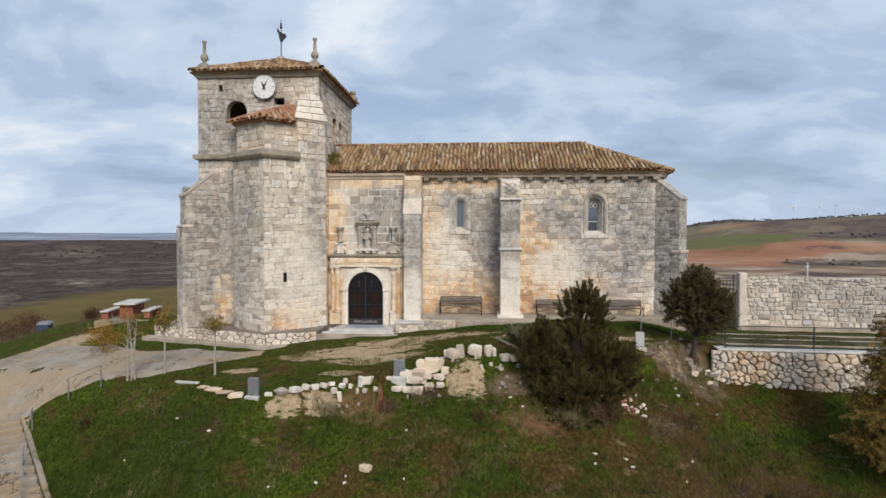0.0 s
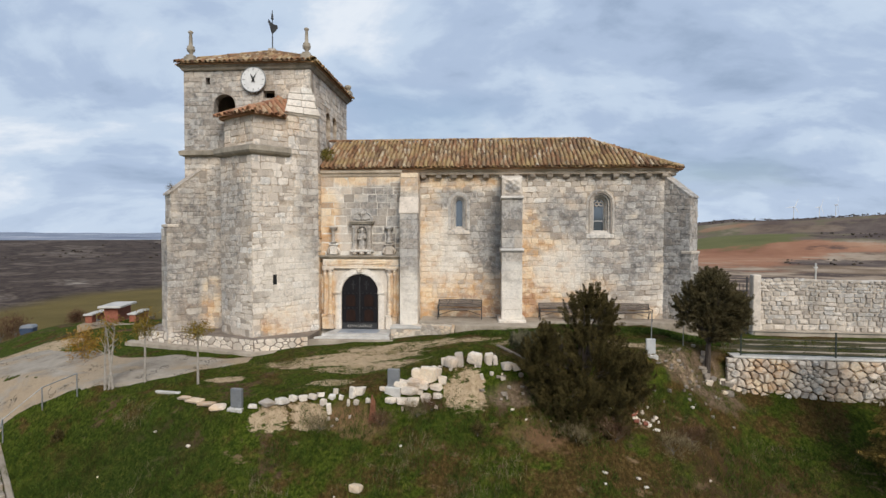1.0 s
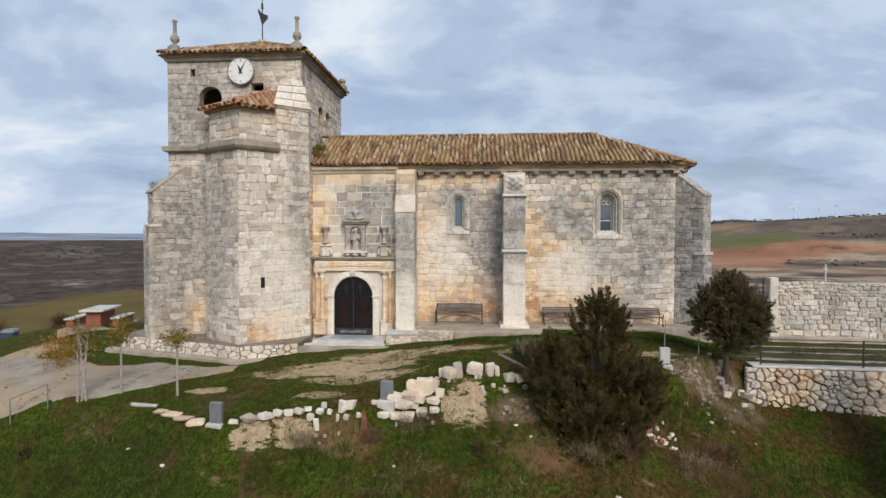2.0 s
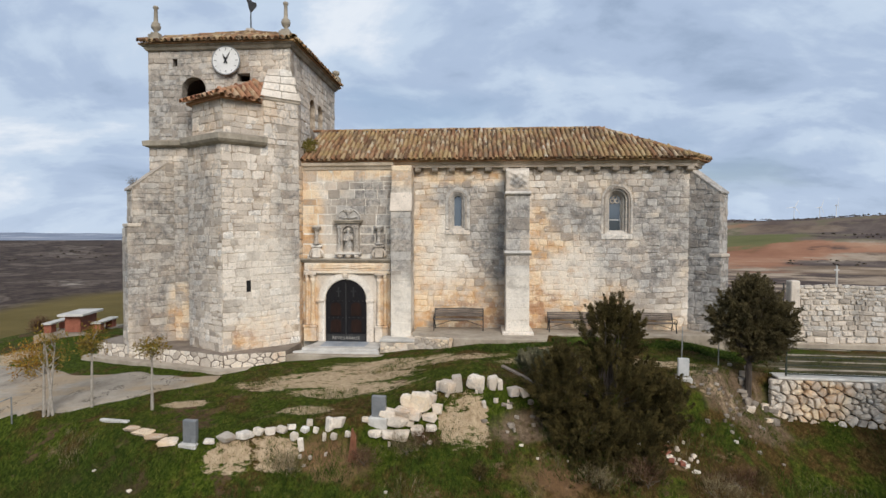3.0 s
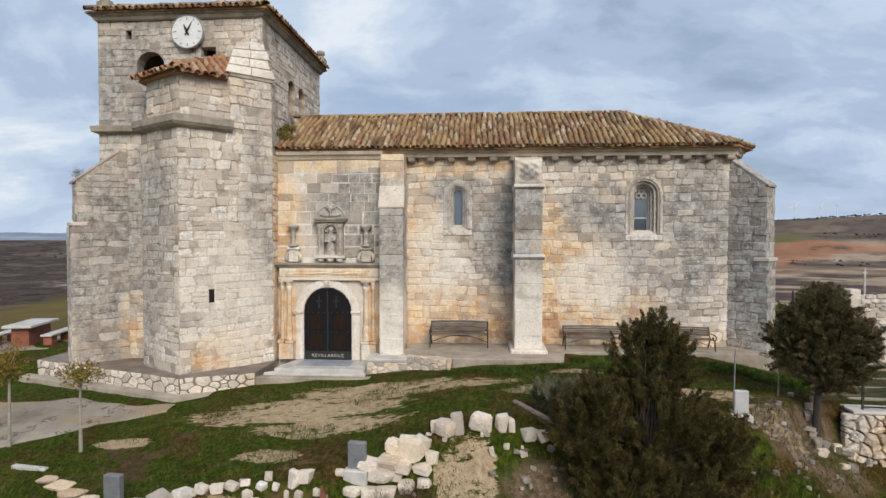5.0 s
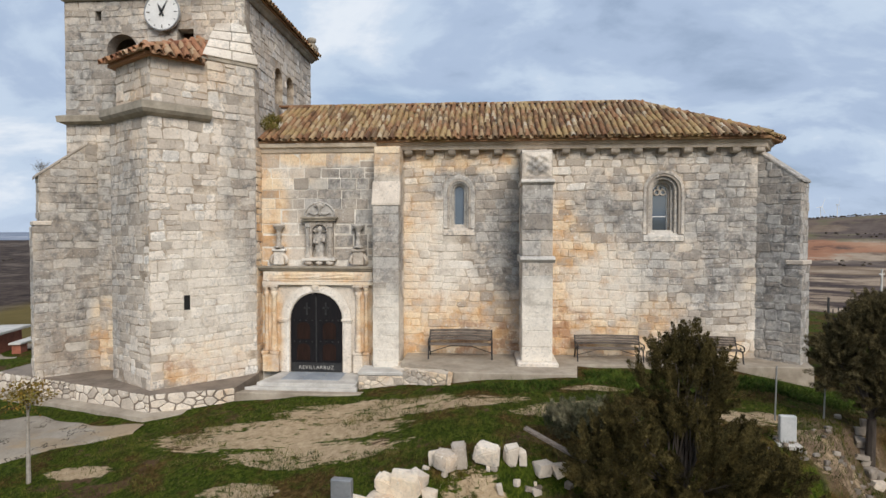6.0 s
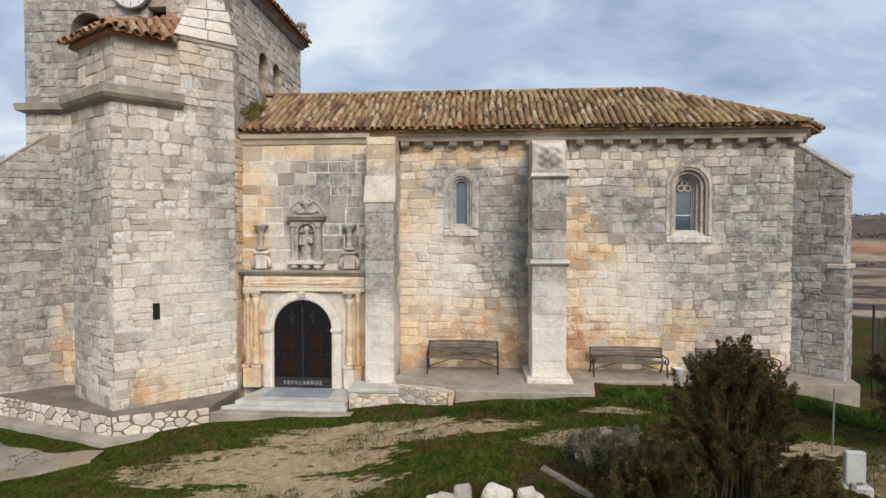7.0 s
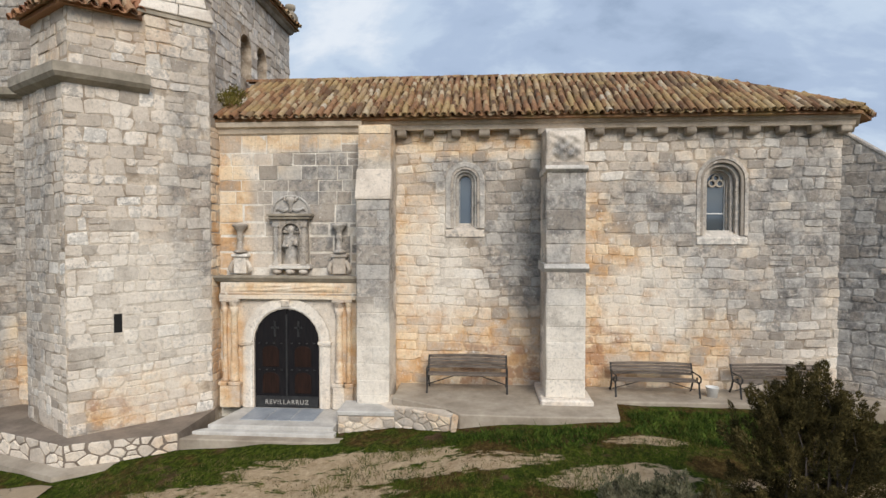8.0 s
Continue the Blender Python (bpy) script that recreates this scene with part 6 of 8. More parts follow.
single("stair_kerb", Geo().add([(x, y, -0.31 * x + z) for x in (0, 5.2) for y, z in ((0.03, -0.5), (0.2, -0.5), (0.19, 0.09), (0.04, 0.1))], [(0, 1, 2, 3), (7, 6, 5, 4), (0, 4, 5, 1), (1, 5, 6, 2), (2, 6, 7, 3), (3, 7, 4, 0)]),
       "path", (-10.72, -6.20, -2.42), "low dusty kerb along the outdoor steps", "kerb", bevel=0.02, turn=-41.2)
hr = thing("handrail", (-9.0, -6.1, gz(-9.0, -6.1)), "thin grey metal handrail beside the path", "handrail")
posts = [(-7.95, -5.95), (-9.0, -6.1), (-9.75, -6.75), (-8.9, -8.1), (-7.9, -9.3)]
tops = []
for x, y in posts:
    z = gz(x, y) - gz(-9.0, -6.1)
    part("post", Geo().tube([(x + 9.0, y + 6.1, z - 0.1), (x + 9.0, y + 6.1, z + 0.72)], 0.02, 6), "galv", hr)
    tops.append((x + 9.0, y + 6.1, z + 0.72))
part("rail", Geo().tube(tops, 0.016, 6), "galv", hr)

# ---- picnic table of brick and concrete ----
tx, ty = -12.65, 2.9
tz = gz(tx, ty)
table = thing("picnic_table", (tx, ty, tz), "brick picnic table with a pale concrete top", "table", turn=103)
part("paving", Geo().box(-1.35, 1.35, -1.2, 1.2, -0.3, 0.03), "path", table)
part("pier", Geo().box(-0.75, 0.75, -0.3, 0.3, 0.04, 0.72), "brick", table, "red brick pier")
part("tabletop", Geo().box(-0.98, 0.98, -0.5, 0.5, 0.72, 0.82), "white_step", table, "pale concrete slab", bevel=0.015)
for s in (-1, 1):
    bn = thing("picnic_bench", (tx, ty, tz), "low brick bench with a pale concrete seat", "bench", "picnic benches", turn=103)
    for x in (-0.6, 0.6):
        part("pier", Geo().box(x - 0.2, x + 0.2, s * 0.95 - 0.14, s * 0.95 + 0.14, 0.04, 0.38), "brick", bn, "red brick pier")
    part("seat", Geo().box(-0.9, 0.9, s * 0.95 - 0.2, s * 0.95 + 0.2, 0.38, 0.45), "white_step", bn, bevel=0.012)

# ---- far things: car, wind turbines ----
M["blue"] = simple("dark_blue_plastic", (0.03, 0.05, 0.10), (0.06, 0.085, 0.14), 2.0, 0.45, bump=0.0)
bx, by = -19.4, 5.4
bin_ = thing("blue_bin", (bx, by, gz(bx, by) - 0.22), "small dark blue bin with a grey lid among bare shrubs", "bin", turn=20)
part("body", Geo().prism([(-0.26, -0.26), (0.26, -0.26), (0.26, 0.26), (-0.26, 0.26)], 0.0, 0.62, [(-0.32, -0.32), (0.32, -0.32), (0.32, 0.32), (-0.32, 0.32)]), "blue", bin_, bevel=0.03)
part("lid", Geo().prism([(-0.34, -0.34), (0.34, -0.34), (0.34, 0.34), (-0.34, 0.34)], 0.62, 0.76, [(-0.26, -0.2), (0.26, -0.2), (0.26, 0.34), (-0.26, 0.34)]), "stele", bin_, "grey lid", bevel=0.02)


def turbine():
    t = thing("wind_turbine", (0, 0, 0), "white three-bladed wind turbine on the far ridge", "wind turbine", "wind turbines on the ridge")
    part("mast", Geo().lathe([(1.8, -10), (1.0, 72)], (0, 0, 0), 10), "white", t)
    part("nacelle", Geo().box(-1.6, 1.6, -5, 4, 71, 74.5), "white", t, bevel=0.4)
    for i in range(3):
        a = radians(25 + 120 * i)
        bl = Geo().slab([(-0.7, 1.0), (0.7, 1.0), (1.6, 8.0), (0.3, 32.0), (-0.3, 32.0), (-0.8, 8.0)], -5.6, -5.2)
        mm = pose(0, 0, 73) @ Euler((0, a, 0)).to_matrix().to_4x4()
        part("blade", Geo().add([mm @ Vector(p) for p in bl.v], bl.f), "white", t)
    return t


far_turbines = []
for px_angle, reach in ((28.0, 2500), (29.85, 2450), (31.0, 2350)):
    a = radians(px_angle)
    x, y = 5 + reach * math.sin(a), -20 + reach * math.cos(a)
    if not far_turbines:
        far_turbines.append(turbine())
        far_turbines[0].matrix_basis = pose(x, y, gz(x, y) - 4)
    else:
        far_turbines.append(copy_thing(far_turbines[0], pose(x, y, gz(x, y) - 4, 0, 0, 25 * len(far_turbines))))

# ---- plants ----


def foliage(lobes, count, leaf, width, seed, up=0.5, clump=0.22, per=26, shell=0.55, plume=1.8):
    """Leaf sprays in uneven clumps round lobes (centre, radii): arrays of triangles."""
    r = np.random.default_rng(seed)
    vol = np.array([np.prod(l[1]) ** (2 / 3) for l in lobes])
    out = []
    for li, n in enumerate((count * vol / vol.sum()).astype(int)):
        c, rad = np.array(lobes[li][0]), np.array(lobes[li][1])
        k = max(4, n // per)
        d = r.normal(size=(k, 3))
        d /= np.linalg.norm(d, axis=1)[:, None]
        reach = shell + (1.06 - shell) * r.random(k) ** 0.6
        wob = 1 + 0.22 * np.sin(d[:, 0] * 5 + li) * np.sin(d[:, 2] * 6 + 2 * li + seed) + 0.12 * r.normal(size=k)
        centre = c + d * rad * (reach * wob)[:, None]
        cen = np.repeat(centre, per, 0)
        dd = np.repeat(d, per, 0)
        m = len(cen)
        axis = d * 0.7 + r.normal(size=(k, 3)) * 0.35 + np.array([0, 0, up])
        axis /= np.linalg.norm(axis, axis=1)[:, None]
        run = r.random(m) * np.repeat(0.7 + 1.6 * r.random(k), per)
        taper = np.clip(1.25 - 0.45 * run, 0.25, 1.2)
        pos = cen + np.repeat(axis, per, 0) * (run * clump * plume)[:, None] + r.normal(size=(m, 3)) * clump * taper[:, None]
        way = dd * 0.8 + r.normal(size=(m, 3)) * 0.55
        way[:, 2] += up
        way /= np.linalg.norm(way, axis=1)[:, None]
        side = np.cross(way, r.normal(size=(m, 3)))
        side /= np.linalg.norm(side, axis=1)[:, None] + 1e-9
        l = leaf * (0.6 + 0.8 * r.random(m))[:, None]
        w = width * (0.7 + 0.6 * r.random(m))[:, None]
        out.append(np.stack([pos - side * w, pos + side * w, pos + way * l], 1))
    tri = np.concatenate(out).reshape(-1, 3)
    return tri, np.arange(len(tri)).reshape(-1, 3)


def plumes(lobes, count, leaf, width, seed, up=0.8, size=0.34, fat=0.075, per=240, shell=0.5):
    """Conifer foliage: pointed feathery plumes that grow outwards and up from lobes (centre, radii)."""
    r = np.random.default_rng(seed)
    vol = np.array([np.prod(l[1]) ** (2 / 3) for l in lobes])
    out = []
    for li, n in enumerate((count * vol / vol.sum()).astype(int)):
        c, rad = np.array(lobes[li][0]), np.array(lobes[li][1])
        k = max(5, n // per)
        d = r.normal(size=(k, 3))
        d /= np.linalg.norm(d, axis=1)[:, None]
        reach = shell + (0.98 - shell) * r.random(k) ** 0.55
        reach = reach * (1 + 0.16 * np.sin(d[:, 0] * 5 + li) * np.sin(d[:, 2] * 6 + 2 * li + seed))
        axis = d * 0.75 + r.normal(size=(k, 3)) * 0.22 + np.array([0, 0, up])
        axis /= np.linalg.norm(axis, axis=1)[:, None]
        long = size * (0.55 + 0.9 * r.random(k))
        root = c + d * rad * reach[:, None] - axis * long[:, None] * 0.6
        m = k * per
        ax, ln = np.repeat(axis, per, 0), np.repeat(long, per)
        s = r.random(m) ** 0.8
        spread = fat * np.repeat(0.7 + 0.6 * r.random(k), per) * (0.25 + 1.9 * s * (1 - s) + 0.35 * (1 - s))
        off = r.normal(size=(m, 3))
        off -= ax * (off * ax).sum(1)[:, None]
        off /= np.linalg.norm(off, axis=1)[:, None] + 1e-9
        pos = np.repeat(root, per, 0) + ax * (s * ln)[:, None] + off * (spread * np.sqrt(r.random(m)))[:, None]
        way = ax * 0.9 + off * 0.55 + r.normal(size=(m, 3)) * 0.25
        way /= np.linalg.norm(way, axis=1)[:, None]
        side = np.cross(way, r.normal(size=(m, 3)))
        side /= np.linalg.norm(side, axis=1)[:, None] + 1e-9
        l = leaf * (0.6 + 0.8 * r.random(m))[:, None]
        w = width * (0.7 + 0.6 * r.random(m))[:, None]
        out.append(np.stack([pos - side * w, pos + side * w, pos + way * l], 1))
    tri = np.concatenate(out).reshape(-1, 3)
    return tri, np.arange(len(tri)).reshape(-1, 3)


def limbs(geo, base, targets, r0, seed):
    """Tapered limbs from a trunk base to targets."""
    r = random.Random(seed)
    for t in targets:
        b, e = Vector(base), Vector(t)
        pts = [b.lerp(e, k) + Vector((r.uniform(-1, 1), r.uniform(-1, 1), 0)) * 0.05 * (e - b).length * (1 if 0 < k < 1 else 0) for k in (0, 0.3, 0.6, 0.85, 1)]
        geo.tube(pts, [r0, r0 * 0.75, r0 * 0.5, r0 * 0.3, r0 * 0.12], 6)
    return geo


def plant(name, at, label, category, lobes, count, leaf, width, mat, trunk, seed, up=0.5, clump=0.22, per=26, shell=0.55, r0=0.08, plume=1.8, bark="bark", feather=None):
    ob = thing(name, at, label, category)
    g = Geo().tube([(0, 0, -0.2), trunk], [r0 * 1.3, r0], 8)
    rr = random.Random(seed)
    tips = []
    for c, rad in lobes:
        for i in range(5):
            a = rr.uniform(0, 6.28)
            k_ = 0.35 if feather else 0.6
            tips.append((c[0] + k_ * rad[0] * math.cos(a), c[1] + k_ * rad[1] * math.sin(a), c[2] + rad[2] * rr.uniform(-0.2, 0.7)))
    part("trunk", limbs(g, trunk, tips, r0 * (0.45 if feather else 0.7), seed), bark, ob, "grey-brown trunk and limbs")
    if feather:
        v, f = plumes(lobes, count, leaf, width, seed, up, feather[0], feather[1], per, shell)
    else:
        v, f = foliage(lobes, count, leaf, width, seed, up, clump, per, shell, plume)
    crown = new("crown", quick_mesh("crown", v, f, mat))
    crown.parent = ob
    return ob


plant("juniper_bush", (7.65, -7.2, -1.35), "large dark brownish-green juniper bush on the bank", "bush",
      [((0.47, 1.4, 3.22), (0.40, 0.40, 0.36)), ((0.32, 1.25, 2.55), (0.84, 0.80, 0.88)), ((0.80, 1.25, 2.85), (0.35, 0.35, 0.40)), ((0.35, 0.6, 1.46), (1.18, 1.0, 1.0)),
       ((-1.12, 0.05, 1.60), (0.70, 0.70, 0.92)), ((-0.98, 0.0, 2.25), (0.36, 0.40, 0.38)), ((1.28, 0.2, 1.2), (0.62, 0.7, 0.72)), ((-0.40, -0.2, 0.66), (1.12, 0.95, 0.74)), ((0.55, -0.2, 0.55), (0.78, 0.8, 0.58)),
       ((-0.55, -0.55, 0.12), (0.85, 0.7, 0.45)), ((-0.35, -1.0, -0.2), (0.85, 0.6, 0.5)), ((0.45, -0.8, 0.1), (0.6, 0.5, 0.45))],
      620000, 0.034, 0.0065, "juniper", (0.1, 0.5, 0.9), 3, up=0.62, per=290, shell=0.35, r0=0.06, bark="dark_bark", feather=(0.36, 0.066))
plant("evergreen_tree", (11.85, -4.75, -0.62), "small round-headed evergreen tree with a bare trunk", "tree",
      [((0.15, 0.0, 2.32), (0.88, 0.82, 0.90)), ((0.78, 0.0, 1.95), (0.50, 0.58, 0.72)), ((-0.55, 0.0, 2.08), (0.50, 0.55, 0.72)), ((0.25, 0, 1.42), (0.60, 0.55, 0.42)), ((0.12, 0, 3.0), (0.48, 0.45, 0.30))],
      230000, 0.036, 0.0065, "oak", (0.03, 0.0, 0.95), 5, up=0.45, per=220, shell=0.35, r0=0.075, bark="dark_bark", feather=(0.33, 0.056))
cz = gz(16.4, -8.1) - 0.1
plant("golden_conifer", (16.4, -8.1, cz), "tall golden-green conifer with drooping sprays", "tree",
      [((-0.2, 0, 1.5), (1.5, 1.3, 0.6)), ((-0.1, 0, 2.4), (1.5, 1.3, 0.7)), ((0, 0, 3.4), (1.3, 1.2, 0.75)), ((0, 0, 4.5), (0.95, 0.9, 0.75)), ((0, 0, 5.6), (0.5, 0.5, 0.8))],
      190000, 0.06, 0.009, "gold_conifer", (0, 0, 5.2), 7, up=-0.15, per=170, shell=0.25, r0=0.11, bark="dark_bark", feather=(0.55, 0.10))
plant("scrub_bush", (6.3, -5.85, gz(6.3, -5.85)), "grey-green low scrub bush beside the stone blocks", "bush",
      [((-0.2, 0, 0.36), (0.5, 0.42, 0.28)), ((0.3, 0.0, 0.42), (0.42, 0.4, 0.26))], 34000, 0.045, 0.006, "scrub", (0, 0, 0.15), 9, up=0.9, per=160, shell=0.3, r0=0.03, feather=(0.26, 0.05))
plant("scrub_bush", (6.95, -6.0, gz(6.95, -6.0)), "brown-green straggly bush behind the juniper", "bush",
      [((0, 0, 0.25), (0.34, 0.32, 0.28))], 14000, 0.05, 0.005, "scrub", (0, 0, 0.15), 10, up=1.0, per=120, shell=0.3, r0=0.03, feather=(0.3, 0.05))

for i, (x, y, h) in enumerate(((10.7, -8.0, 0.42), (12.6, -8.6, 0.3), (-7.6, -7.2, 0.28), (4.75, -8.4, 0.3), (13.9, -9.3, 0.4))):
    plant("seedling", (x, y, gz(x, y) - 0.03), "small dark green conifer seedling on the slope", "bush", [((0, 0, h * 0.5), (h * 0.35, h * 0.35, h * 0.55))], 1400, 0.05, 0.007, "juniper", (0, 0, h * 0.3), 60 + i, up=0.9, clump=0.04, per=40, shell=0.2, r0=0.012)
for i, (x, y, w) in enumerate(((9.6, -8.5, 0.5), (10.2, -8.1, 0.4), (8.2, -8.5, 0.55), (7.2, -8.6, 0.4), (11.6, -8.9, 0.5), (13.2, -8.4, 0.5), (3.1, -7.75, 0.35), (3.5, -7.6, 0.3), (2.2, -8.05, 0.35), (0.6, -8.3, 0.3))):
    plant("dry_shrub", (x, y, gz(x, y) - 0.03), "dry reddish-brown shrub on the bank", "bush", [((0, 0, w * 0.4), (w * 0.8, w * 0.7, w * 0.4))], 1200, 0.11, 0.003, "red_twig" if i % 3 else "dry_grass", (0, 0, 0.08), 80 + i, up=1.2, clump=0.07, per=24, shell=0.2, r0=0.012)
plant("roof_moss", (-1.72, 0.55, 7.02), "yellow-green moss growing at the roof edge by the tower", "moss", [((0, 0, 0.08), (0.22, 0.3, 0.12)), ((0.1, -0.5, -0.2), (0.2, 0.25, 0.1))], 1600, 0.06, 0.012, "moss", (0, 0, 0.02), 99, up=0.8, clump=0.05, per=20, shell=0.2, r0=0.01)

plant("weed_tuft", (-7.58, -1.18, 5.50), "dry weeds rooted on the sloping coping of the corner buttress", "weeds", [((0, 0, 0.04), (0.10, 0.10, 0.08))], 260, 0.09, 0.004, "dry_grass", (0, 0, 0.03), 98, up=1.0, clump=0.05, per=16, shell=0.2, r0=0.008)


def sapling(x, y, h, seed, label, leaves, spread, stems):
    z = gz(x, y)
    ob = thing("sapling", (x, y, z - 0.05), label, "tree", "saplings by the path")
    r = random.Random(seed)
    g, tips = Geo(), []
    for s in range(stems):
        lean = (r.uniform(-0.12, 0.12) * (s > 0), r.uniform(-0.1, 0.1))
        top = Vector((lean[0] * h + 0.12 * (s - (stems - 1) / 2), lean[1], h * r.uniform(0.78, 0.9)))
        b = Vector((0.13 * (s - (stems - 1) / 2), 0, 0))
        g.tube([b, b.lerp(top, 0.5), top], [0.042, 0.033, 0.016], 7)
        for i in range(6):
            k = r.uniform(0.8, 1.0) if leaves > 200 else r.uniform(0.5, 1.0)
            a = r.uniform(0, 6.28)
            tip = b.lerp(top, k) + Vector((math.cos(a) * spread * 0.7, math.sin(a) * spread * 0.7, r.uniform(0.12, 0.4)))
            g.tube([b.lerp(top, k), b.lerp(top, k).lerp(tip, 0.5) + Vector((0, 0, 0.02)), tip], [0.016, 0.011, 0.005], 5)
            tips.append(tip)
    part("trunk", g, "pale_bark", ob, "slender pale grey trunk with bare twigs")
    v, f = foliage([((t.x, t.y, t.z), (0.12, 0.12, 0.10)) for t in tips], leaves, 0.06, 0.018, seed, up=0.1, clump=0.07, per=12, shell=0.1)
    c = new("crown", quick_mesh("crown", v, f, "yellow_leaf"))
    tagged(c, "sparse yellow autumn leaves")
    c.parent = ob
    return ob


sapling(-4.03, -5.85, 1.9, 11, "young tree with sparse yellow-green leaves", 1000, 0.2, 1)
sapling(-5.95, -5.55, 2.15, 12, "young tree with a tuft of yellow leaves", 1200, 0.2, 1)
sapling(-6.85, -6.0, 2.3, 13, "bare young trees on a shared foot with some orange leaves", 40, 0.4, 3)
plant("autumn_shrub", (-9.9, -3.15, gz(-9.9, -3.15)), "orange-yellow autumn shrub by the path", "bush",
      [((0, 0, 0.5), (0.40, 0.40, 0.36)), ((0.3, 0, 0.4), (0.25, 0.25, 0.25))], 1500, 0.07, 0.018, "orange_leaf", (0, 0, 0.2), 14, up=0.3, clump=0.12, per=14, shell=0.3, r0=0.025)
for i, (x, y, s) in enumerate(((-20.15, 5.4, 0.50), (-21.0, 5.4, 0.54), (-22.0, 5.5, 0.50), (-16.6, 5.3, 0.15))):
    plant("bare_shrub", (x, y, gz(x, y)), "brownish leafless shrub on the brow of the hill", "bush", [((0, 0, s), (s, s, s))], 2400, 0.14, 0.008, "red_twig", (0, 0, s * 0.4), 30 + i, up=0.8, clump=0.13, per=20, shell=0.2, r0=0.03)


def scatter_blades(name, label, n, area, height, width, mat, seed, keep, lean=0.5, per=5):
    """Tufts of thin blades over the ground, one mesh."""
    r = np.random.default_rng(seed)
    x, y = r.uniform(area[0], area[1], n), r.uniform(area[2], area[3], n)
    ok = keep(x, y, r)
    x, y = x[ok], y[ok]
    x, y = np.repeat(x, per) + r.normal(size=len(x) * per) * 0.05, np.repeat(y, per) + r.normal(size=len(y) * per) * 0.05
    z = ground_z(x, y) - 0.01
    m = len(x)
    a = r.uniform(0, 2 * np.pi, m)
    h = height * (0.4 + 1.0 * r.random(m) ** 2)
    w = width * (0.6 + 0.8 * r.random(m))
    bx, by = np.cos(a) * w, np.sin(a) * w
    tip = np.stack([x + r.normal(size=m) * lean * h, y + r.normal(size=m) * lean * h, z + h], -1)
    tri = np.stack([np.stack([x - bx, y - by, z], -1), np.stack([x + bx, y + by, z], -1), tip], 1).reshape(-1, 3)
    ob = new(name, quick_mesh(name, tri, np.arange(len(tri)).reshape(-1, 3), mat))
    return tagged(ob, label, "grass", kind="stuff")


def patchy(x, y):
    return np.sin(x * 1.7 + 1.3 * np.sin(y * 1.1)) * np.sin(y * 2.1 + 1.7 * np.sin(x * 0.9 + 2)) + 0.5 * np.sin(x * 4.3 + y * 3.1) * np.sin(y * 5.2 - x * 1.3)


def off_path(x, y):
    lo = np.interp(-x, [3.3, 5.2, 6.8, 9, 11, 14], [-3.75, -5.1, -6.0, -5.75, -6.8, -8.6])
    hi = np.interp(-x, [3.3, 5.2, 6.8, 9, 11, 14], [-3.45, -3.05, -2.85, -2.8, -1.6, -0.6])
    on = (x < -3.3) & (y > lo - 0.1) & (y < hi + 0.1)
    built = (y > -3.35 + 0.33 * np.abs(x + 3.5)) & (x < -1.0) | (y > -2.5) & (x < 7.1) | (y > -1.4)
    return ~on & ~built


def trodden(x, y):
    return np.minimum(np.minimum(((x - 0.1) / 2.5) ** 2 + ((y + 4.5) / 0.95) ** 2, ((x - 1.6) / 1.8) ** 2 + ((y + 3.1) / 0.6) ** 2), np.minimum(((x - 1.9) / 1.3) ** 2 + ((y + 5.2) / 0.5) ** 2, ((x - 6.3) / 1.2) ** 2 + ((y + 4.3) / 0.5) ** 2))


scatter_blades("grass", "short green grass on the hilltop", 60000, (-13, 18, -12.3, -1.4), 0.095, 0.006, "grass", 1,
               lambda x, y, r: off_path(x, y) & (patchy(x, y) + r.normal(size=len(x)) * 0.4 > np.where(y > -6.2, 0.12, np.where(x > 6, 0.1, -0.45))) & ((trodden(x, y) > 1) | (patchy(x, y) > 0.45)))
scatter_blades("tall_grass", "taller grass tufts on the bank", 17000, (-9, 15, -12.3, -6.5), 0.17, 0.006, "lush", 2,
               lambda x, y, r: off_path(x, y) & (y < crest(x) - 0.3) & (patchy(x * 0.7, y * 0.7 + 3) > 0.1), per=7)
scatter_blades("dry_grass", "dry straw-coloured stalks on the bank", 6000, (-6, 15, -12, -6.4), 0.2, 0.004, "dry_grass", 3,
               lambda x, y, r: off_path(x, y) & (y < crest(x) - 0.2) & (patchy(x * 0.8 + 5, y * 0.8) > 0.5), lean=0.35, per=6)
scatter_blades("ivy", "dark green ground cover beside the terrace", 5000, (3.6, 13.4, -3.2, -1.5), 0.10, 0.013, "lush", 4,
               lambda x, y, r: (y < -1.5) & ((x > 7.1) | (y < -2.45)) & (y > -3.0 + 0.3 * np.sin(x * 2.0)), lean=0.8, per=5)
scatter_blades("worn_grass", "short worn olive grass before the church", 15000, (-3.5, 16, -11.5, -2.3), 0.06, 0.006, "olive", 5,
               lambda x, y, r: off_path(x, y) & (patchy(x * 0.6 + 2, y * 0.9 + 1) + r.normal(size=len(x)) * 0.3 > 0.0) & (trodden(x, y) > 0.5) & ((y > -6.4) | (x > 5)), per=6)

# ---- masonry, piece by piece ----


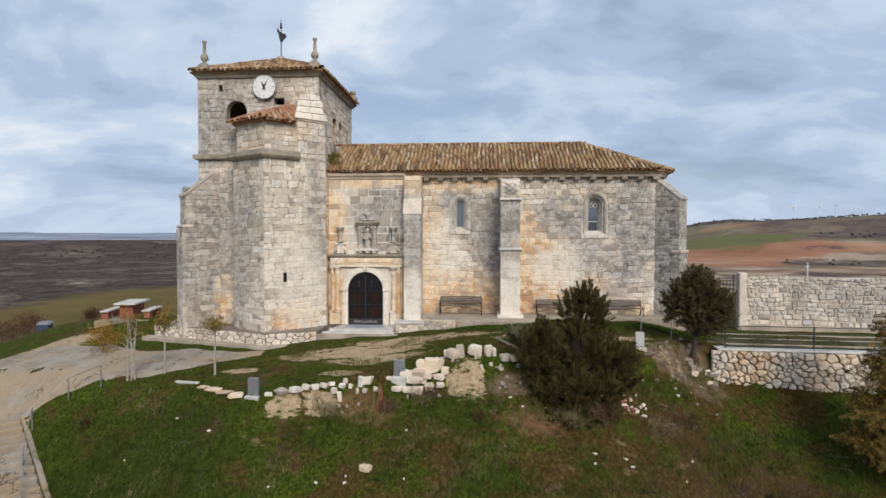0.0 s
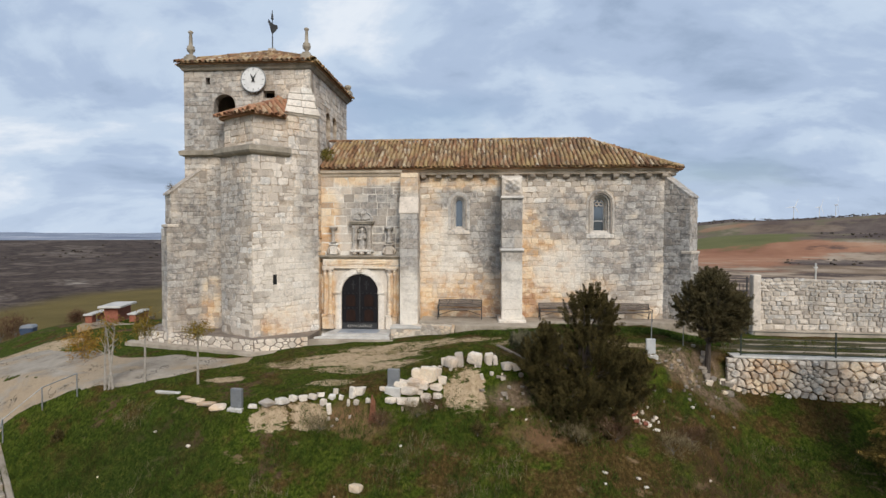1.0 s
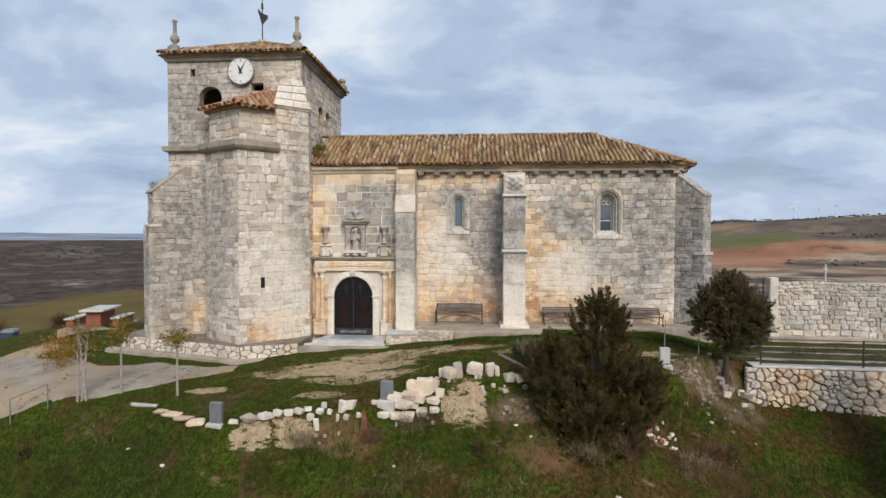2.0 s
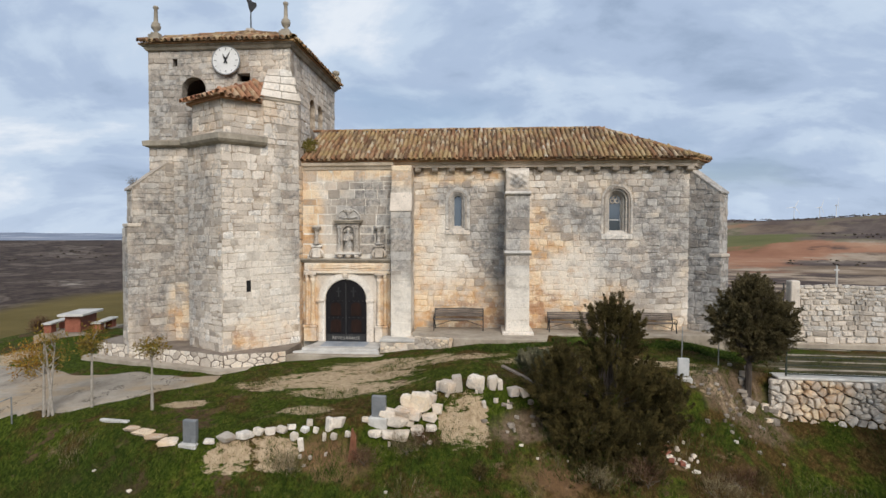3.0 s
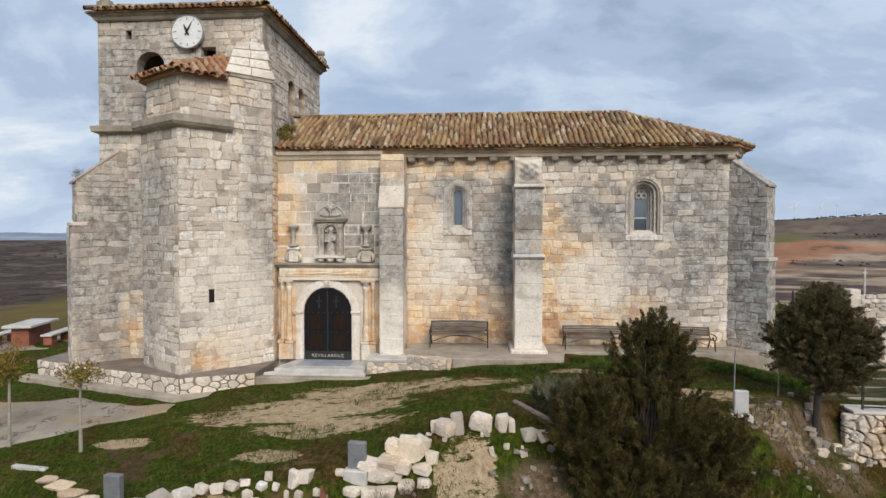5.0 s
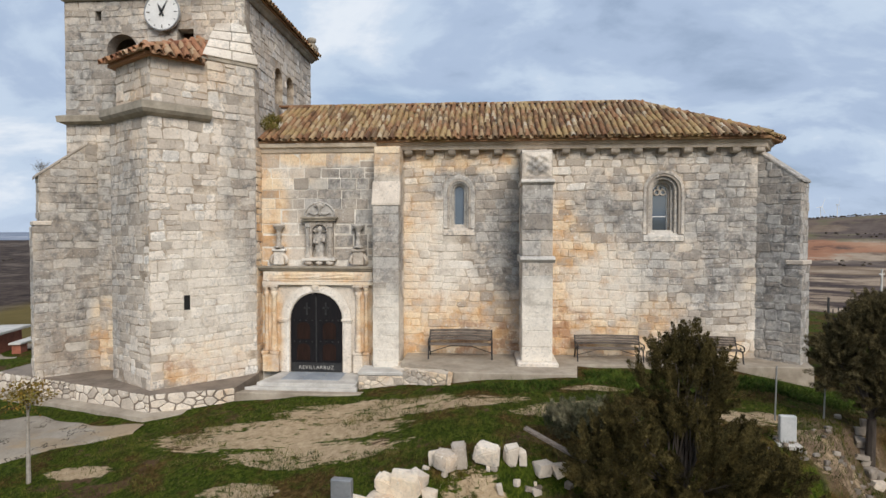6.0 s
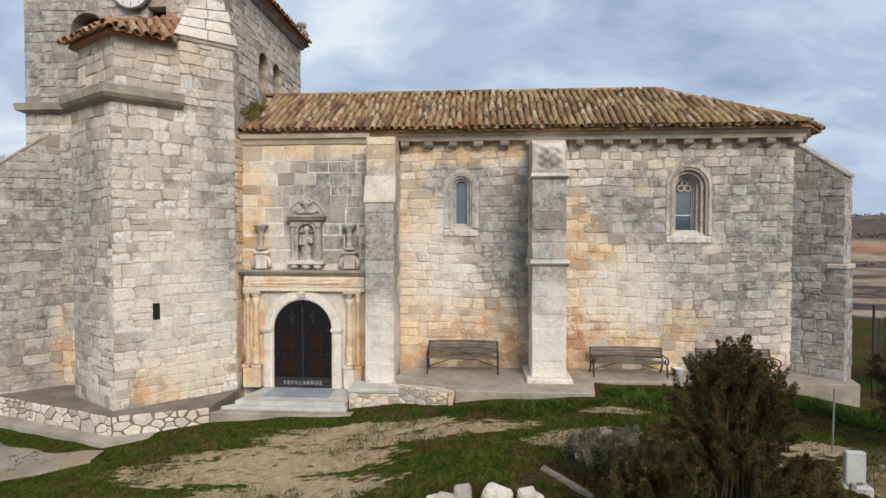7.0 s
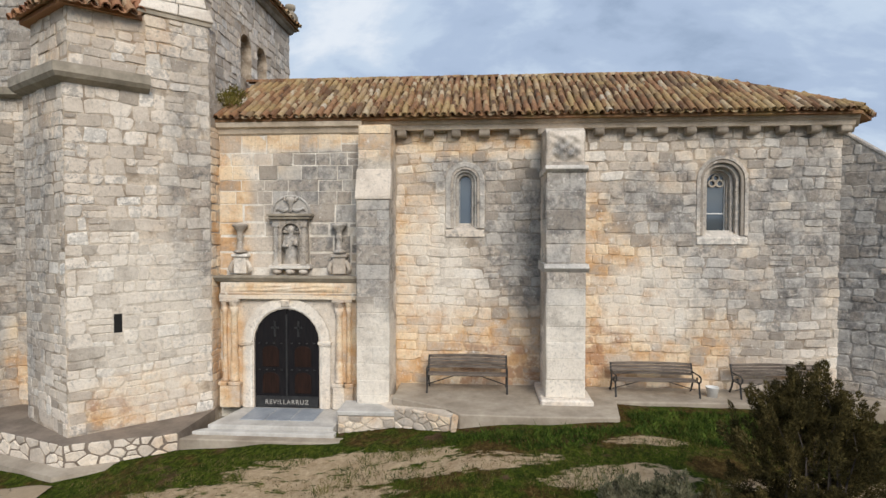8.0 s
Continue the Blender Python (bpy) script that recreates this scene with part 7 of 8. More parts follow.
def unit_stone(seed, round_=0.0):
    """A block one unit wide and high whose face stands out towards -y."""
    r = random.Random(seed)
    c = 0.07 + round_ * 0.10
    j = lambda k: r.uniform(-k, k)
    q = lambda: r.uniform(0.24, 0.48)
    ring = [(-0.5, -q()), (-q(), -0.5), (q(), -0.5), (0.5, -q()), (0.5, q()), (q(), 0.5), (-q(), 0.5), (-0.5, q())]
    if round_ > 0:
        ring = [(-0.5, -0.28), (-0.3, -0.5), (0.3, -0.5), (0.5, -0.25), (0.5, 0.28), (0.28, 0.5), (-0.28, 0.5), (-0.5, 0.3)]
    n = len(ring)
    k = 0.075 + 0.10 * round_
    if round_ < 0:
        e = 0.478
        ring, k, c = [(-0.5, -e), (-e, -0.5), (e, -0.5), (0.5, -e), (0.5, e), (e, 0.5), (-e, 0.5), (-0.5, e)], 0.012, 0.025
    ring = [(x + j(k), z + j(k)) for x, z in ring]
    back = [(x, 0.35, z) for x, z in ring]
    edge = [(x, -0.35 + j(0.15), z) for x, z in ring]
    front = [(x * (1 - 2 * c), -1.0 + j(0.25), z * (1 - 2 * c)) for x, z in ring]
    fs = [tuple(range(2 * n, 3 * n))]
    for i in range(n):
        q = (i + 1) % n
        fs += [(i, q, n + q, n + i), (n + i, n + q, 2 * n + q, 2 * n + i)]
    return back + edge + front, fs


ASHLAR = [unit_stone(i) for i in range(16)]
SQUARED = [unit_stone(80 + i, -0.6) for i in range(16)]
RUBBLE = [unit_stone(40 + i, 0.45) for i in range(16)]
SHARED = {}


def stone_data(kind, i, mat):
    key = (kind, i, mat)
    if key not in SHARED:
        v, f = {"ashlar": ASHLAR, "squared": SQUARED}.get(kind, RUBBLE)[i]
        me = bpy.data.meshes.new("stone")
        me.from_pydata(v, [], f)
        me.materials.append(M[mat])
        SHARED[key] = me
    return SHARED[key]


def courses(spans, z0, z1, seed, hs, ls):
    """Blocks (u0, u1, z0, z1) in uneven courses; spans(za, zb) gives the stretches of u that are wall."""
    r = random.Random(seed)
    z, out = z0, []
    while z < z1 - 0.06:
        h = min(r.uniform(*hs), z1 - z)
        if z1 - z - h < hs[0] * 0.6:
            h = z1 - z
        for a, b in spans(z, z + h):
            u = a
            while u < b - 0.02:
                l = r.uniform(*ls) * (1.35 if r.random() < 0.18 else 1)
                if b - u - l < ls[0] * 0.7:
                    l = b - u
                if h > 0.23 and r.random() < 0.17 and l < 0.5:
                    k = r.uniform(0.4, 0.6) * h
                    out += [(u, u + l, z, z + k), (u, u + l, z + k, z + h)]
                else:
                    out.append((u, u + l, z, z + h))
                u += l
        z += h
    return out


def lay(parent, blocks, matrix, mat, focus, limit=300, kind="ashlar", depth=0.013, joint=0.020, seed=1, name="stone"):
    """Lays blocks on a face: the nearest to focus as parts, the rest joined."""
    r = random.Random(seed)
    wave = {"squared": 0.15, "rubble": 2.2}.get(kind, 1.0)
    order = sorted(range(len(blocks)), key=lambda i: (0.5 * (blocks[i][0] + blocks[i][1]) - focus[0]) ** 2 + (0.5 * (blocks[i][2] + blocks[i][3]) - focus[1]) ** 2)
    rest_v, rest_f = [], []
    inv = parent.matrix_world.inverted() if parent.matrix_world != Matrix() else Matrix()
    for rank, i in enumerate(order):
        u0, u1, z0, z1 = blocks[i]
        k, gap = r.randrange(16), r.uniform(0.0, 1.8)
        m = inv @ matrix @ Matrix.Translation((0.5 * (u0 + u1), r.uniform(-0.007, 0.007), 0.5 * (z0 + z1) + wave * (0.035 * math.sin(1.1 * u0 + seed + 0.7 * z0) + 0.02 * math.sin(3.1 * u0 + 2 * z0)))) @ Euler((0, radians(r.uniform(-3.2, 3.2)) * wave, 0)).to_matrix().to_4x4() @ Matrix.Diagonal((max(0.03, u1 - u0 - joint * gap), depth * r.uniform(0.5, 1.7), max(0.03, z1 - z0 - joint * r.uniform(0.0, 1.8)), 1))
        if rank < limit:
            ob = new(name, stone_data(kind, k, mat))
            ob.parent = parent
            ob.matrix_basis = m
        else:
            v, f = {"ashlar": ASHLAR, "squared": SQUARED}.get(kind, RUBBLE)[k]
            b = len(rest_v)
            rest_v += [m @ Vector(p) for p in v]
            rest_f += [tuple(b + q for q in t) for t in f]
    if rest_v:
        me = bpy.data.meshes.new("masonry")
        me.from_pydata(rest_v, [], rest_f)
        me.materials.append(M[mat])
        ob = new("masonry", me)
        ob.parent = parent
        tagged(ob, kind="stuff")


def minus(spans, holes):
    """Cuts stretches out of stretches."""
    for a, b in holes:
        nxt = []
        for p, q in spans:
            if b <= p or a >= q:
                nxt.append((p, q))
            else:
                if a - p > 0.04:
                    nxt.append((p, a))
                if q - b > 0.04:
                    nxt.append((b, q))
        spans = nxt
    return spans


def arch_cut(o, za, zb, extra=0.0):
    """The stretch that an arched opening takes out of a course."""
    w, zs = o["w"] + extra, o["zs"]
    if zb <= o["z0"] - 0.1 or za >= zs + w:
        return []
    z = max(za, zs)
    half = w if za < zs else math.sqrt(max(0.0, w * w - (z - zs) ** 2))
    return [(o["xc"] - half, o["xc"] + half)] if half > 0.03 else []


def nave_spans(a, b):
    cuts = arch_cut(WIN_A, a, b, 0.03) + arch_cut(WIN_B, a, b, 0.04)
    if b > -1 and a < 6.2:
        cuts.append((5.58, 6.36))
    return minus([(2.3, BEND)], cuts)


bpy.context.view_layer.update()
lay(nave_south, courses(nave_spans, 0.38, 6.24, 3, (0.18, 0.30), (0.19, 0.50)), pose(0, 0.06, 0), "nave", (5.0, 2.0), 300, seed=5)
def bay_spans(a, b):
    return minus([(-1.76, 1.6)], ([(-1.55, 1.45)] if a < 2.85 else []) + ([(-0.42, 0.36)] if b > 2.92 and a < 4.2 else []))


lay(bay_wall, courses(bay_spans, 0.0, 4.5, 9, (0.30, 0.40), (0.36, 0.60)), pose(0, -0.2, 0), "bay", (0, 3), 200, "squared", 0.006, 0.042, 6)
lay(bay_wall, courses(bay_spans, 4.5, 6.1, 10, (0.24, 0.34), (0.30, 0.56)), pose(0, -0.2, 0), "bay", (0, 5), 100, "squared", 0.008, 0.016, 7)

# buttress faces
def face_matrix(a, b):
    """Puts a face from plan point a to b (seen from outside, left to right)."""
    return pose(a[0], a[1], 0, 0, 0, math.degrees(math.atan2(b[1] - a[1], b[0] - a[0])))


def dist2(a, b):
    return math.hypot(b[0] - a[0], b[1] - a[1])


def plain_face(parent, a, b, z0, z1, mat, seed, hs=(0.17, 0.29), ls=(0.20, 0.48), limit=150, focus=None, cut=None, top=None, depth=0.012, kind="ashlar", joint=0.018):
    L = dist2(a, b)

    def spans(za, zb):
        lo, hi = 0.0, L
        if top:
            hi = top(zb)
        s = [(lo, hi)] if hi - lo > 0.08 else []
        return minus(s, cut(za, zb)) if cut else s
    lay(parent, courses(spans, z0, z1, seed, hs, ls), face_matrix(a, b), mat, focus or (L / 2, 2.0), limit, kind, depth, joint, seed)


plain_face(but_a, (1.6, -0.9), (2.3, -0.9), 0.05, 4.56, "buttress", 21, (0.3, 0.42), (0.3, 0.7), 60, kind="squared", depth=0.008, joint=0.010)
plain_face(but_a, (1.6, -0.70), (2.3, -0.70), 5.22, 6.16, "buttress", 22, (0.3, 0.42), (0.3, 0.7), 20, kind="squared", depth=0.008, joint=0.010)
plain_face(but_a, (1.6, -0.2), (1.6, -0.9), 2.9, 4.56, "buttress", 23, (0.3, 0.42), (0.3, 0.7), 20, kind="squared", depth=0.008, joint=0.010)
plain_face(but_a, (2.3, -0.9), (2.3, 0.0), 0.38, 4.56, "buttress", 24, (0.3, 0.42), (0.3, 0.7), 40, kind="squared", depth=0.008, joint=0.010)
plain_face(but_b, (5.58, -1.2), (6.36, -1.2), 0.5, 3.05, "buttress", 25, (0.30, 0.45), (0.4, 0.8), 40, kind="squared", depth=0.008, joint=0.010)
plain_face(but_b, (5.58, -1.14), (6.36, -1.14), 3.24, 5.08, "buttress", 26, (0.28, 0.42), (0.4, 0.8), 40, kind="squared", depth=0.008, joint=0.010)
plain_face(but_b, (5.58, 0.0), (5.58, -1.2), 0.5, 3.05, "buttress", 27, (0.28, 0.42), (0.4, 0.8), 40, kind="squared", depth=0.008, joint=0.010)
plain_face(but_b, (5.58, 0.0), (5.58, -1.14), 3.24, 5.08, "buttress", 28, (0.28, 0.42), (0.4, 0.8), 40, kind="squared", depth=0.008, joint=0.010)


def diagonal(parent, at, turn, half, steps_, mat, seed, slope):
    """Both long sides and the end of a diagonal buttress: steps_ (reach, z0, z1)."""
    m = pose(at[0], at[1], 0, 0, 0, turn)
    for reach, z0, z1 in steps_:
        P = lambda u, v: tuple((m @ Vector((u, v, 0)))[:2])
        top = (lambda zb: reach) if z1 < slope[1] else None
        z_low, z_high = slope[1], slope[2]

        def lim(zb, reach=reach):
            return reach if zb <= z_low else max(0.0, reach * (z_high - zb) / (z_high - z_low))
        zt = z1
        if slope[0] == "right":
            plain_face(parent, P(-0.25, -half), P(reach, -half), z0, zt, mat, seed, limit=90, top=lambda zb, lim=lim: lim(zb) + 0.25)
        else:
            # run from the outer end inwards
            a, b = P(reach, half), P(-0.25, half)
            L = dist2(a, b)

            def spans(za, zb, reach=reach):
                hi = lim(zb) + 0.25
                return [(L - hi, L)] if hi > 0.08 else []
            lay(parent, courses(spans, z0, zt, seed, (0.17, 0.29), (0.20, 0.48)), face_matrix(a, b), mat, (L / 2, 2), 90, seed=seed)
        e0, e1 = P(reach, -half), P(reach, half)
        plain_face(parent, e0, e1, z0, min(zt, z_low), mat, seed + 1, limit=30)


diagonal(but_e, E_AT, E_TURN, 0.31, [(1.0, 0.0, 3.0), (0.95, 3.12, 5.95)], "apse", 31, ("right", 5.2, 6.0))
diagonal(but_w, W_AT, W_TURN, 0.40, [(1.28, -0.4, 3.95), (1.12, 4.14, 6.3)], "tower", 35, ("left", 5.35, 6.35))

# tower and turret faces
def tower_cut(a, b):
    c = [(x0 - TX0, x1 - TX0) for x0, x1 in arch_cut(BELL, a, b, 0.0)]
    if b > 9.23 and a < 9.53:
        c.append((-4.0 - TX0, -3.52 - TX0))
    if b > 9.82 and a < 10.12:
        c.append((-6.40 - TX0, -6.22 - TX0))
    if b < 8.2:
        c.append((-5.2 - TX0, -2.1 - TX0))
    return c


plain_face(tower_wall, (TX0, TY0 + 0.05), (TX1, TY0 + 0.05), 0.0, 10.4, "tower", 41, cut=tower_cut, limit=300, focus=(2.5, 9.0))
lay(tower_east, courses(lambda a, b: minus([(0.0, TY1 - TY0)], [(p - TY0, q - TY0) for o in (EAST_A, EAST_B) for p, q in arch_cut(o, a, b)]), 6.4, 10.4, 43, (0.20, 0.3), (0.22, 0.5)), face_matrix((TX1 - 0.05, TY0), (TX1 - 0.05, TY1)), "tower", (2, 8.5), 200, seed=43)
plain_face(turret, (-5.35, -0.55), T1, -0.1, 6.7, "tower", 45, limit=40)
plain_face(turret, T1, T2, -0.1, 6.7, "tower", 46, limit=200, focus=(1, 2), depth=0.009)
plain_face(turret, T2, T4, -0.1, 6.75, "tower", 47, hs=(0.17, 0.31), ls=(0.16, 0.48), limit=300, focus=(1.2, 2.5), depth=0.009, cut=lambda a, b: [(SLIT_U - 0.08, SLIT_U + 0.08)] if b > SLIT_Z - 0.19 and a < SLIT_Z + 0.19 else [])
plain_face(turret, T4, T5, -0.1, 6.4, "bay", 48, limit=50)
plain_face(turret_top, U1, U2, 7.1, 8.28, "tower", 49, limit=60)
plain_face(turret_top, U2, U3, 7.1, 8.28, "tower", 50, limit=60)
plain_face(turret, (-2.66, -1.52), (-1.76, -0.62), 6.85, 8.34, "tower", 51, limit=40)

# dressed slabs on the sloping cap
CAP = [Vector(p) for p in ((-2.74, -1.62, 8.43), (-1.68, -0.60, 8.43), (-2.06, -0.5, 9.68), (-2.9, -0.5, 9.70))]


def cap_point(a, b, h):
    return CAP[0].lerp(CAP[1], a).lerp(CAP[3].lerp(CAP[2], a), b) + Vector((0.55, -0.7, 0.45)) * h


for i in range(4):
    for j in range(2):
        a0, a1, b0, b1 = j * 0.5 + 0.005 + 0.03 * math.sin(3 * i + j), j * 0.5 + 0.493 + 0.03 * math.sin(3 * i + j + 1), i * 0.24 + 0.012, i * 0.24 + 0.233
        sl = Geo().add([cap_point(a, b, h) for h in (-0.02, 0.05) for a, b in ((a0, b0), (a1, b0), (a1, b1), (a0, b1))], [(3, 2, 1, 0), (4, 5, 6, 7), (0, 1, 5, 4), (1, 2, 6, 5), (2, 3, 7, 6), (3, 0, 4, 7)])
        part("slab", sl, "cap_stone", cap, bevel=0.012)

# rubble faces of the low walls
def cells(L, z0, z1, size, seed, squash=0.75, relax=2):
    """Irregular many-sided stones that fill a strip, as lists of (u, z)."""
    r = np.random.default_rng(seed)
    n = int(L * (z1 - z0) / (size * size * squash))
    pts = np.stack([r.uniform(0, L, n), r.uniform(z0, z1, n) / squash], -1)
    lo, hi = z0 / squash, z1 / squash
    polys = []
    for turn in range(relax + 1):
        polys = []
        for i in range(n):
            d = ((pts - pts[i]) ** 2).sum(1)
            poly = [(0, lo), (L, lo), (L, hi), (0, hi)]
            for k in np.argsort(d)[1:26]:
                mid_, way = (pts[k] + pts[i]) / 2, pts[k] - pts[i]
                out = []
                for a, b in zip(poly, poly[1:] + poly[:1]):
                    fa, fb = (a[0] - mid_[0]) * way[0] + (a[1] - mid_[1]) * way[1], (b[0] - mid_[0]) * way[0] + (b[1] - mid_[1]) * way[1]
                    if fa <= 0:
                        out.append(a)
                    if fa * fb < 0:
                        t = fa / (fa - fb)
                        out.append((a[0] + t * (b[0] - a[0]), a[1] + t * (b[1] - a[1])))
                poly = out
            polys.append(poly)
            if turn < relax:
                pts[i] = 0.5 * pts[i] + 0.5 * np.mean(poly, 0)
    return [[(u, v * squash) for u, v in p] for p in polys if len(p) > 2]


def rubble_stone(poly, depth, joint, r):
    """One stone from its outline: shrunk by the joint, corners knocked off, face bulging towards -y."""
    cu, cz = sum(p[0] for p in poly) / len(poly), sum(p[1] for p in poly) / len(poly)
    wide = max(0.05, max(math.hypot(u - cu, z - cz) for u, z in poly))
    ring = []
    for a, b in zip(poly, poly[1:] + poly[:1]):
        for k in (0.10, 0.90):
            u, z = a[0] + k * (b[0] - a[0]) - cu, a[1] + k * (b[1] - a[1]) - cz
            f = max(0.4, 1 - joint * r.uniform(0.4, 1.4) / wide)
            ring.append((u * f, z * f))
    n = len(ring)
    tip = depth * r.uniform(0.7, 1.3)
    vs = [(u, 0.02, z) for u, z in ring] + [(u, -0.55 * tip, z) for u, z in ring] + [(u * 0.86, -tip * r.uniform(0.8, 1.1), z * 0.86) for u, z in ring] + [(0, -tip * r.uniform(0.95, 1.2), 0)]
    fs = []
    for i in range(n):
        q = (i + 1) % n
        fs += [(i, q, n + q, n + i), (n + i, n + q, 2 * n + q, 2 * n + i), (2 * n + i, 2 * n + q, 3 * n)]
    return (cu, cz), vs, fs


def rubble_face(parent, L, top, bottom, matrix, mat, seed, size, depth=0.09, joint=0.02, limit=300, squash=0.75, relax=0):
    r = random.Random(seed)
    inv = parent.matrix_world.inverted()
    rest_v, rest_f = [], []
    stones = sorted((rubble_stone(p, depth, joint, r) for p in cells(L, bottom, top, size, seed, squash, relax)), key=lambda s_: s_[0][0])
    for rank, ((u, z), vs, fs) in enumerate(stones):
        m = inv @ matrix @ Matrix.Translation((u, 0, z))
        if rank < limit:
            me = bpy.data.meshes.new("stone")
            me.from_pydata(vs, [], fs)
            me.materials.append(M[mat])
            ob = new("stone", me)
            ob.parent, ob.matrix_basis = parent, m
        else:
            b = len(rest_v)
            rest_v += [m @ Vector(p) for p in vs]
            rest_f += [tuple(b + q for q in t) for t in fs]
    if rest_v:
        me = bpy.data.meshes.new("masonry")
        me.from_pydata(rest_v, [], rest_f)
        me.materials.append(M[mat])
        ob = new("masonry", me)
        ob.parent = parent
        tagged(ob, kind="stuff")


bpy.context.view_layer.update()
rubble_face(retaining, WALL_LEN, -0.12, -1.55, retaining.matrix_world @ pose(0, 0.05, 0), "wall_rubble", 61, 0.235, 0.14, 0.026, squash=0.85, relax=1)
lay(cemetery, courses(lambda a, b: [(0.0, CEM_LEN)], 0.06, 2.05, 62, (0.10, 0.23), (0.12, 0.42)), cemetery.matrix_world @ pose(0, 0.05, 0), "cemetery", (2, 1), 300, "ashlar", 0.03, 0.03, 62)
for a, b, seed in (((-9.1, -1.0), (-3.5, -2.85), 63), ((-3.5, -2.85), (-1.72, -2.05), 64)):
    rubble_face(platform, dist2(a, b), -0.11, -0.60, face_matrix(a, b), "rubble", seed, 0.25, 0.025, 0.036, squash=0.7, relax=1)
for a, b, z0, z1, seed in (((1.32, -1.42), (2.5, -1.42), -0.4, 0.1, 65), ((2.5, -1.42), (3.68, -2.12), -0.3, 0.34, 66)):
    rubble_face(plinth, dist2(a, b), z1, z0, face_matrix(a, b), "rubble", seed, 0.24, 0.03, 0.03, squash=0.6, relax=1)
boulder(3.76, -2.2, 0.14, 0.42, 4, "upright pale stone at the end of the plinth", "limestone boulders along the bank")

# ---- roof tiles ----


def unit_tile(seed):
    """A half-round tile, 0.46 long down the slope (towards -y), lower end wider."""
    r = random.Random(seed)
    v, n = [], 6
    for y, rad, lift in ((0.0, 0.092, 0.0), (-0.46, 0.112, 0.012)):
        for k in (1.0, 0.80):
            v += [(rad * k * math.cos(math.pi * i / n) + r.uniform(-0.004, 0.004), y + r.uniform(-0.008, 0.008), rad * k * 0.95 * math.sin(math.pi * i / n) + lift - 0.01) for i in range(n + 1)]
    m = n + 1
    f = []
    for i in range(n):
        f += [(i, i + 1, 2 * m + i + 1, 2 * m + i), (m + i + 1, m + i, 3 * m + i, 3 * m + i + 1), (2 * m + i, 2 * m + i + 1, 3 * m + i + 1, 3 * m + i)]
    return v, f


TILES = [unit_tile(i) for i in range(8)]
TILE_DATA = {"tile": [], "tile_red": [], "tile_brown": []}
for kind in TILE_DATA:
    for v, f in TILES:
        me = bpy.data.meshes.new("tile")
        me.from_pydata(v, [], f)
        me.materials.append(M[kind])
        TILE_DATA[kind].append(me)


def tile_slope(parent, origin, along, up, length, inside, seed, limit, pitch=0.245, row=0.30, wob=1.0, clay="tile", slim=1.0):
    """Columns of tiles: origin at the eave, along the eave and up the slope; inside(u, v) says where the roof is."""
    r = random.Random(seed)
    a, u = Vector(along).normalized(), Vector(up).normalized()
    nrm = a.cross(u).normalized()
    base = Matrix((a, u, nrm)).transposed().to_4x4()
    rest_v, rest_f, made = [], [], 0
    cols = int(length / pitch)
    rows = 40
    for j in range(rows):
        for i in range(cols):
            for pan in (0, 1):
                x = (i + 0.5 + 0.5 * pan) * pitch + r.uniform(-0.012, 0.012) * wob + 0.02 * math.sin(j * 0.9 + i * 0.2)
                y = j * row + r.uniform(-0.03, 0.03) * wob
                if not inside(x, y + 0.15):
                    continue
                tilt = 0.085
                m = Matrix.Translation(Vector(origin) + a * x + u * (y + 0.42) + nrm * (0.062 if not pan else 0.026)) @ base
                m = m @ Euler((tilt, math.pi if pan else 0.0, radians(r.uniform(-2.5, 2.5)) * wob)).to_matrix().to_4x4()
                m = m @ Matrix.Diagonal((slim * (1.0 if pan else 0.9), 1, slim * (0.7 if pan else 1.12), 1))
                k = r.randrange(8)
                if not pan and made < limit and j < 4:
                    ob = new("tile", TILE_DATA[clay][k])
                    ob.parent = parent
                    ob.matrix_basis = m
                    made += 1
                else:
                    v, f = TILES[k]
                    b = len(rest_v)
                    rest_v += [m @ Vector(p) for p in v]
                    rest_f += [tuple(b + q for q in t) for t in f]
    me = bpy.data.meshes.new("tiling")
    me.from_pydata(rest_v, [], rest_f)
    me.materials.append(M[clay])
    ob = new("tiling", me)
    ob.parent = parent
    tagged(ob, kind="stuff")


def tile_facet(parent, a, b, apex, seed, limit=0):
    """Tiles on a triangle of roof from eave corner a to b, rising to apex."""
    way = (b - a).normalized()
    foot = (apex - a).dot(way)
    up = apex - a - way * foot
    rise, wide = up.length, (b - a).length
    tile_slope(parent, a, way, up, wide, lambda u, v: v < rise - 0.22 and foot * v / rise < u < wide + (foot - wide) * v / rise, seed, limit, pitch=0.176, row=0.275, wob=1.1, slim=0.74)


RUN = RIDGE_Y - EAVE_Y
SL = math.hypot(RUN, RIDGE_Z - EAVE_Z)
tile_slope(nave_roof, (ROOF_W, EAVE_Y - 0.03, EAVE_Z), (1, 0, 0), (0, RUN, RIDGE_Z - EAVE_Z), SE_A.x - ROOF_W,
           lambda u, v: v < SL - 0.22 and u + ROOF_W < SE_A.x - (SE_A.x - HIP.x) * v / SL, 71, 300, pitch=0.176, row=0.275, wob=1.1, slim=0.74)
tile_facet(nave_roof, SE_A, SE_B, HIP, 72)
tile_facet(nave_roof, SE_B, NE, HIP, 70)


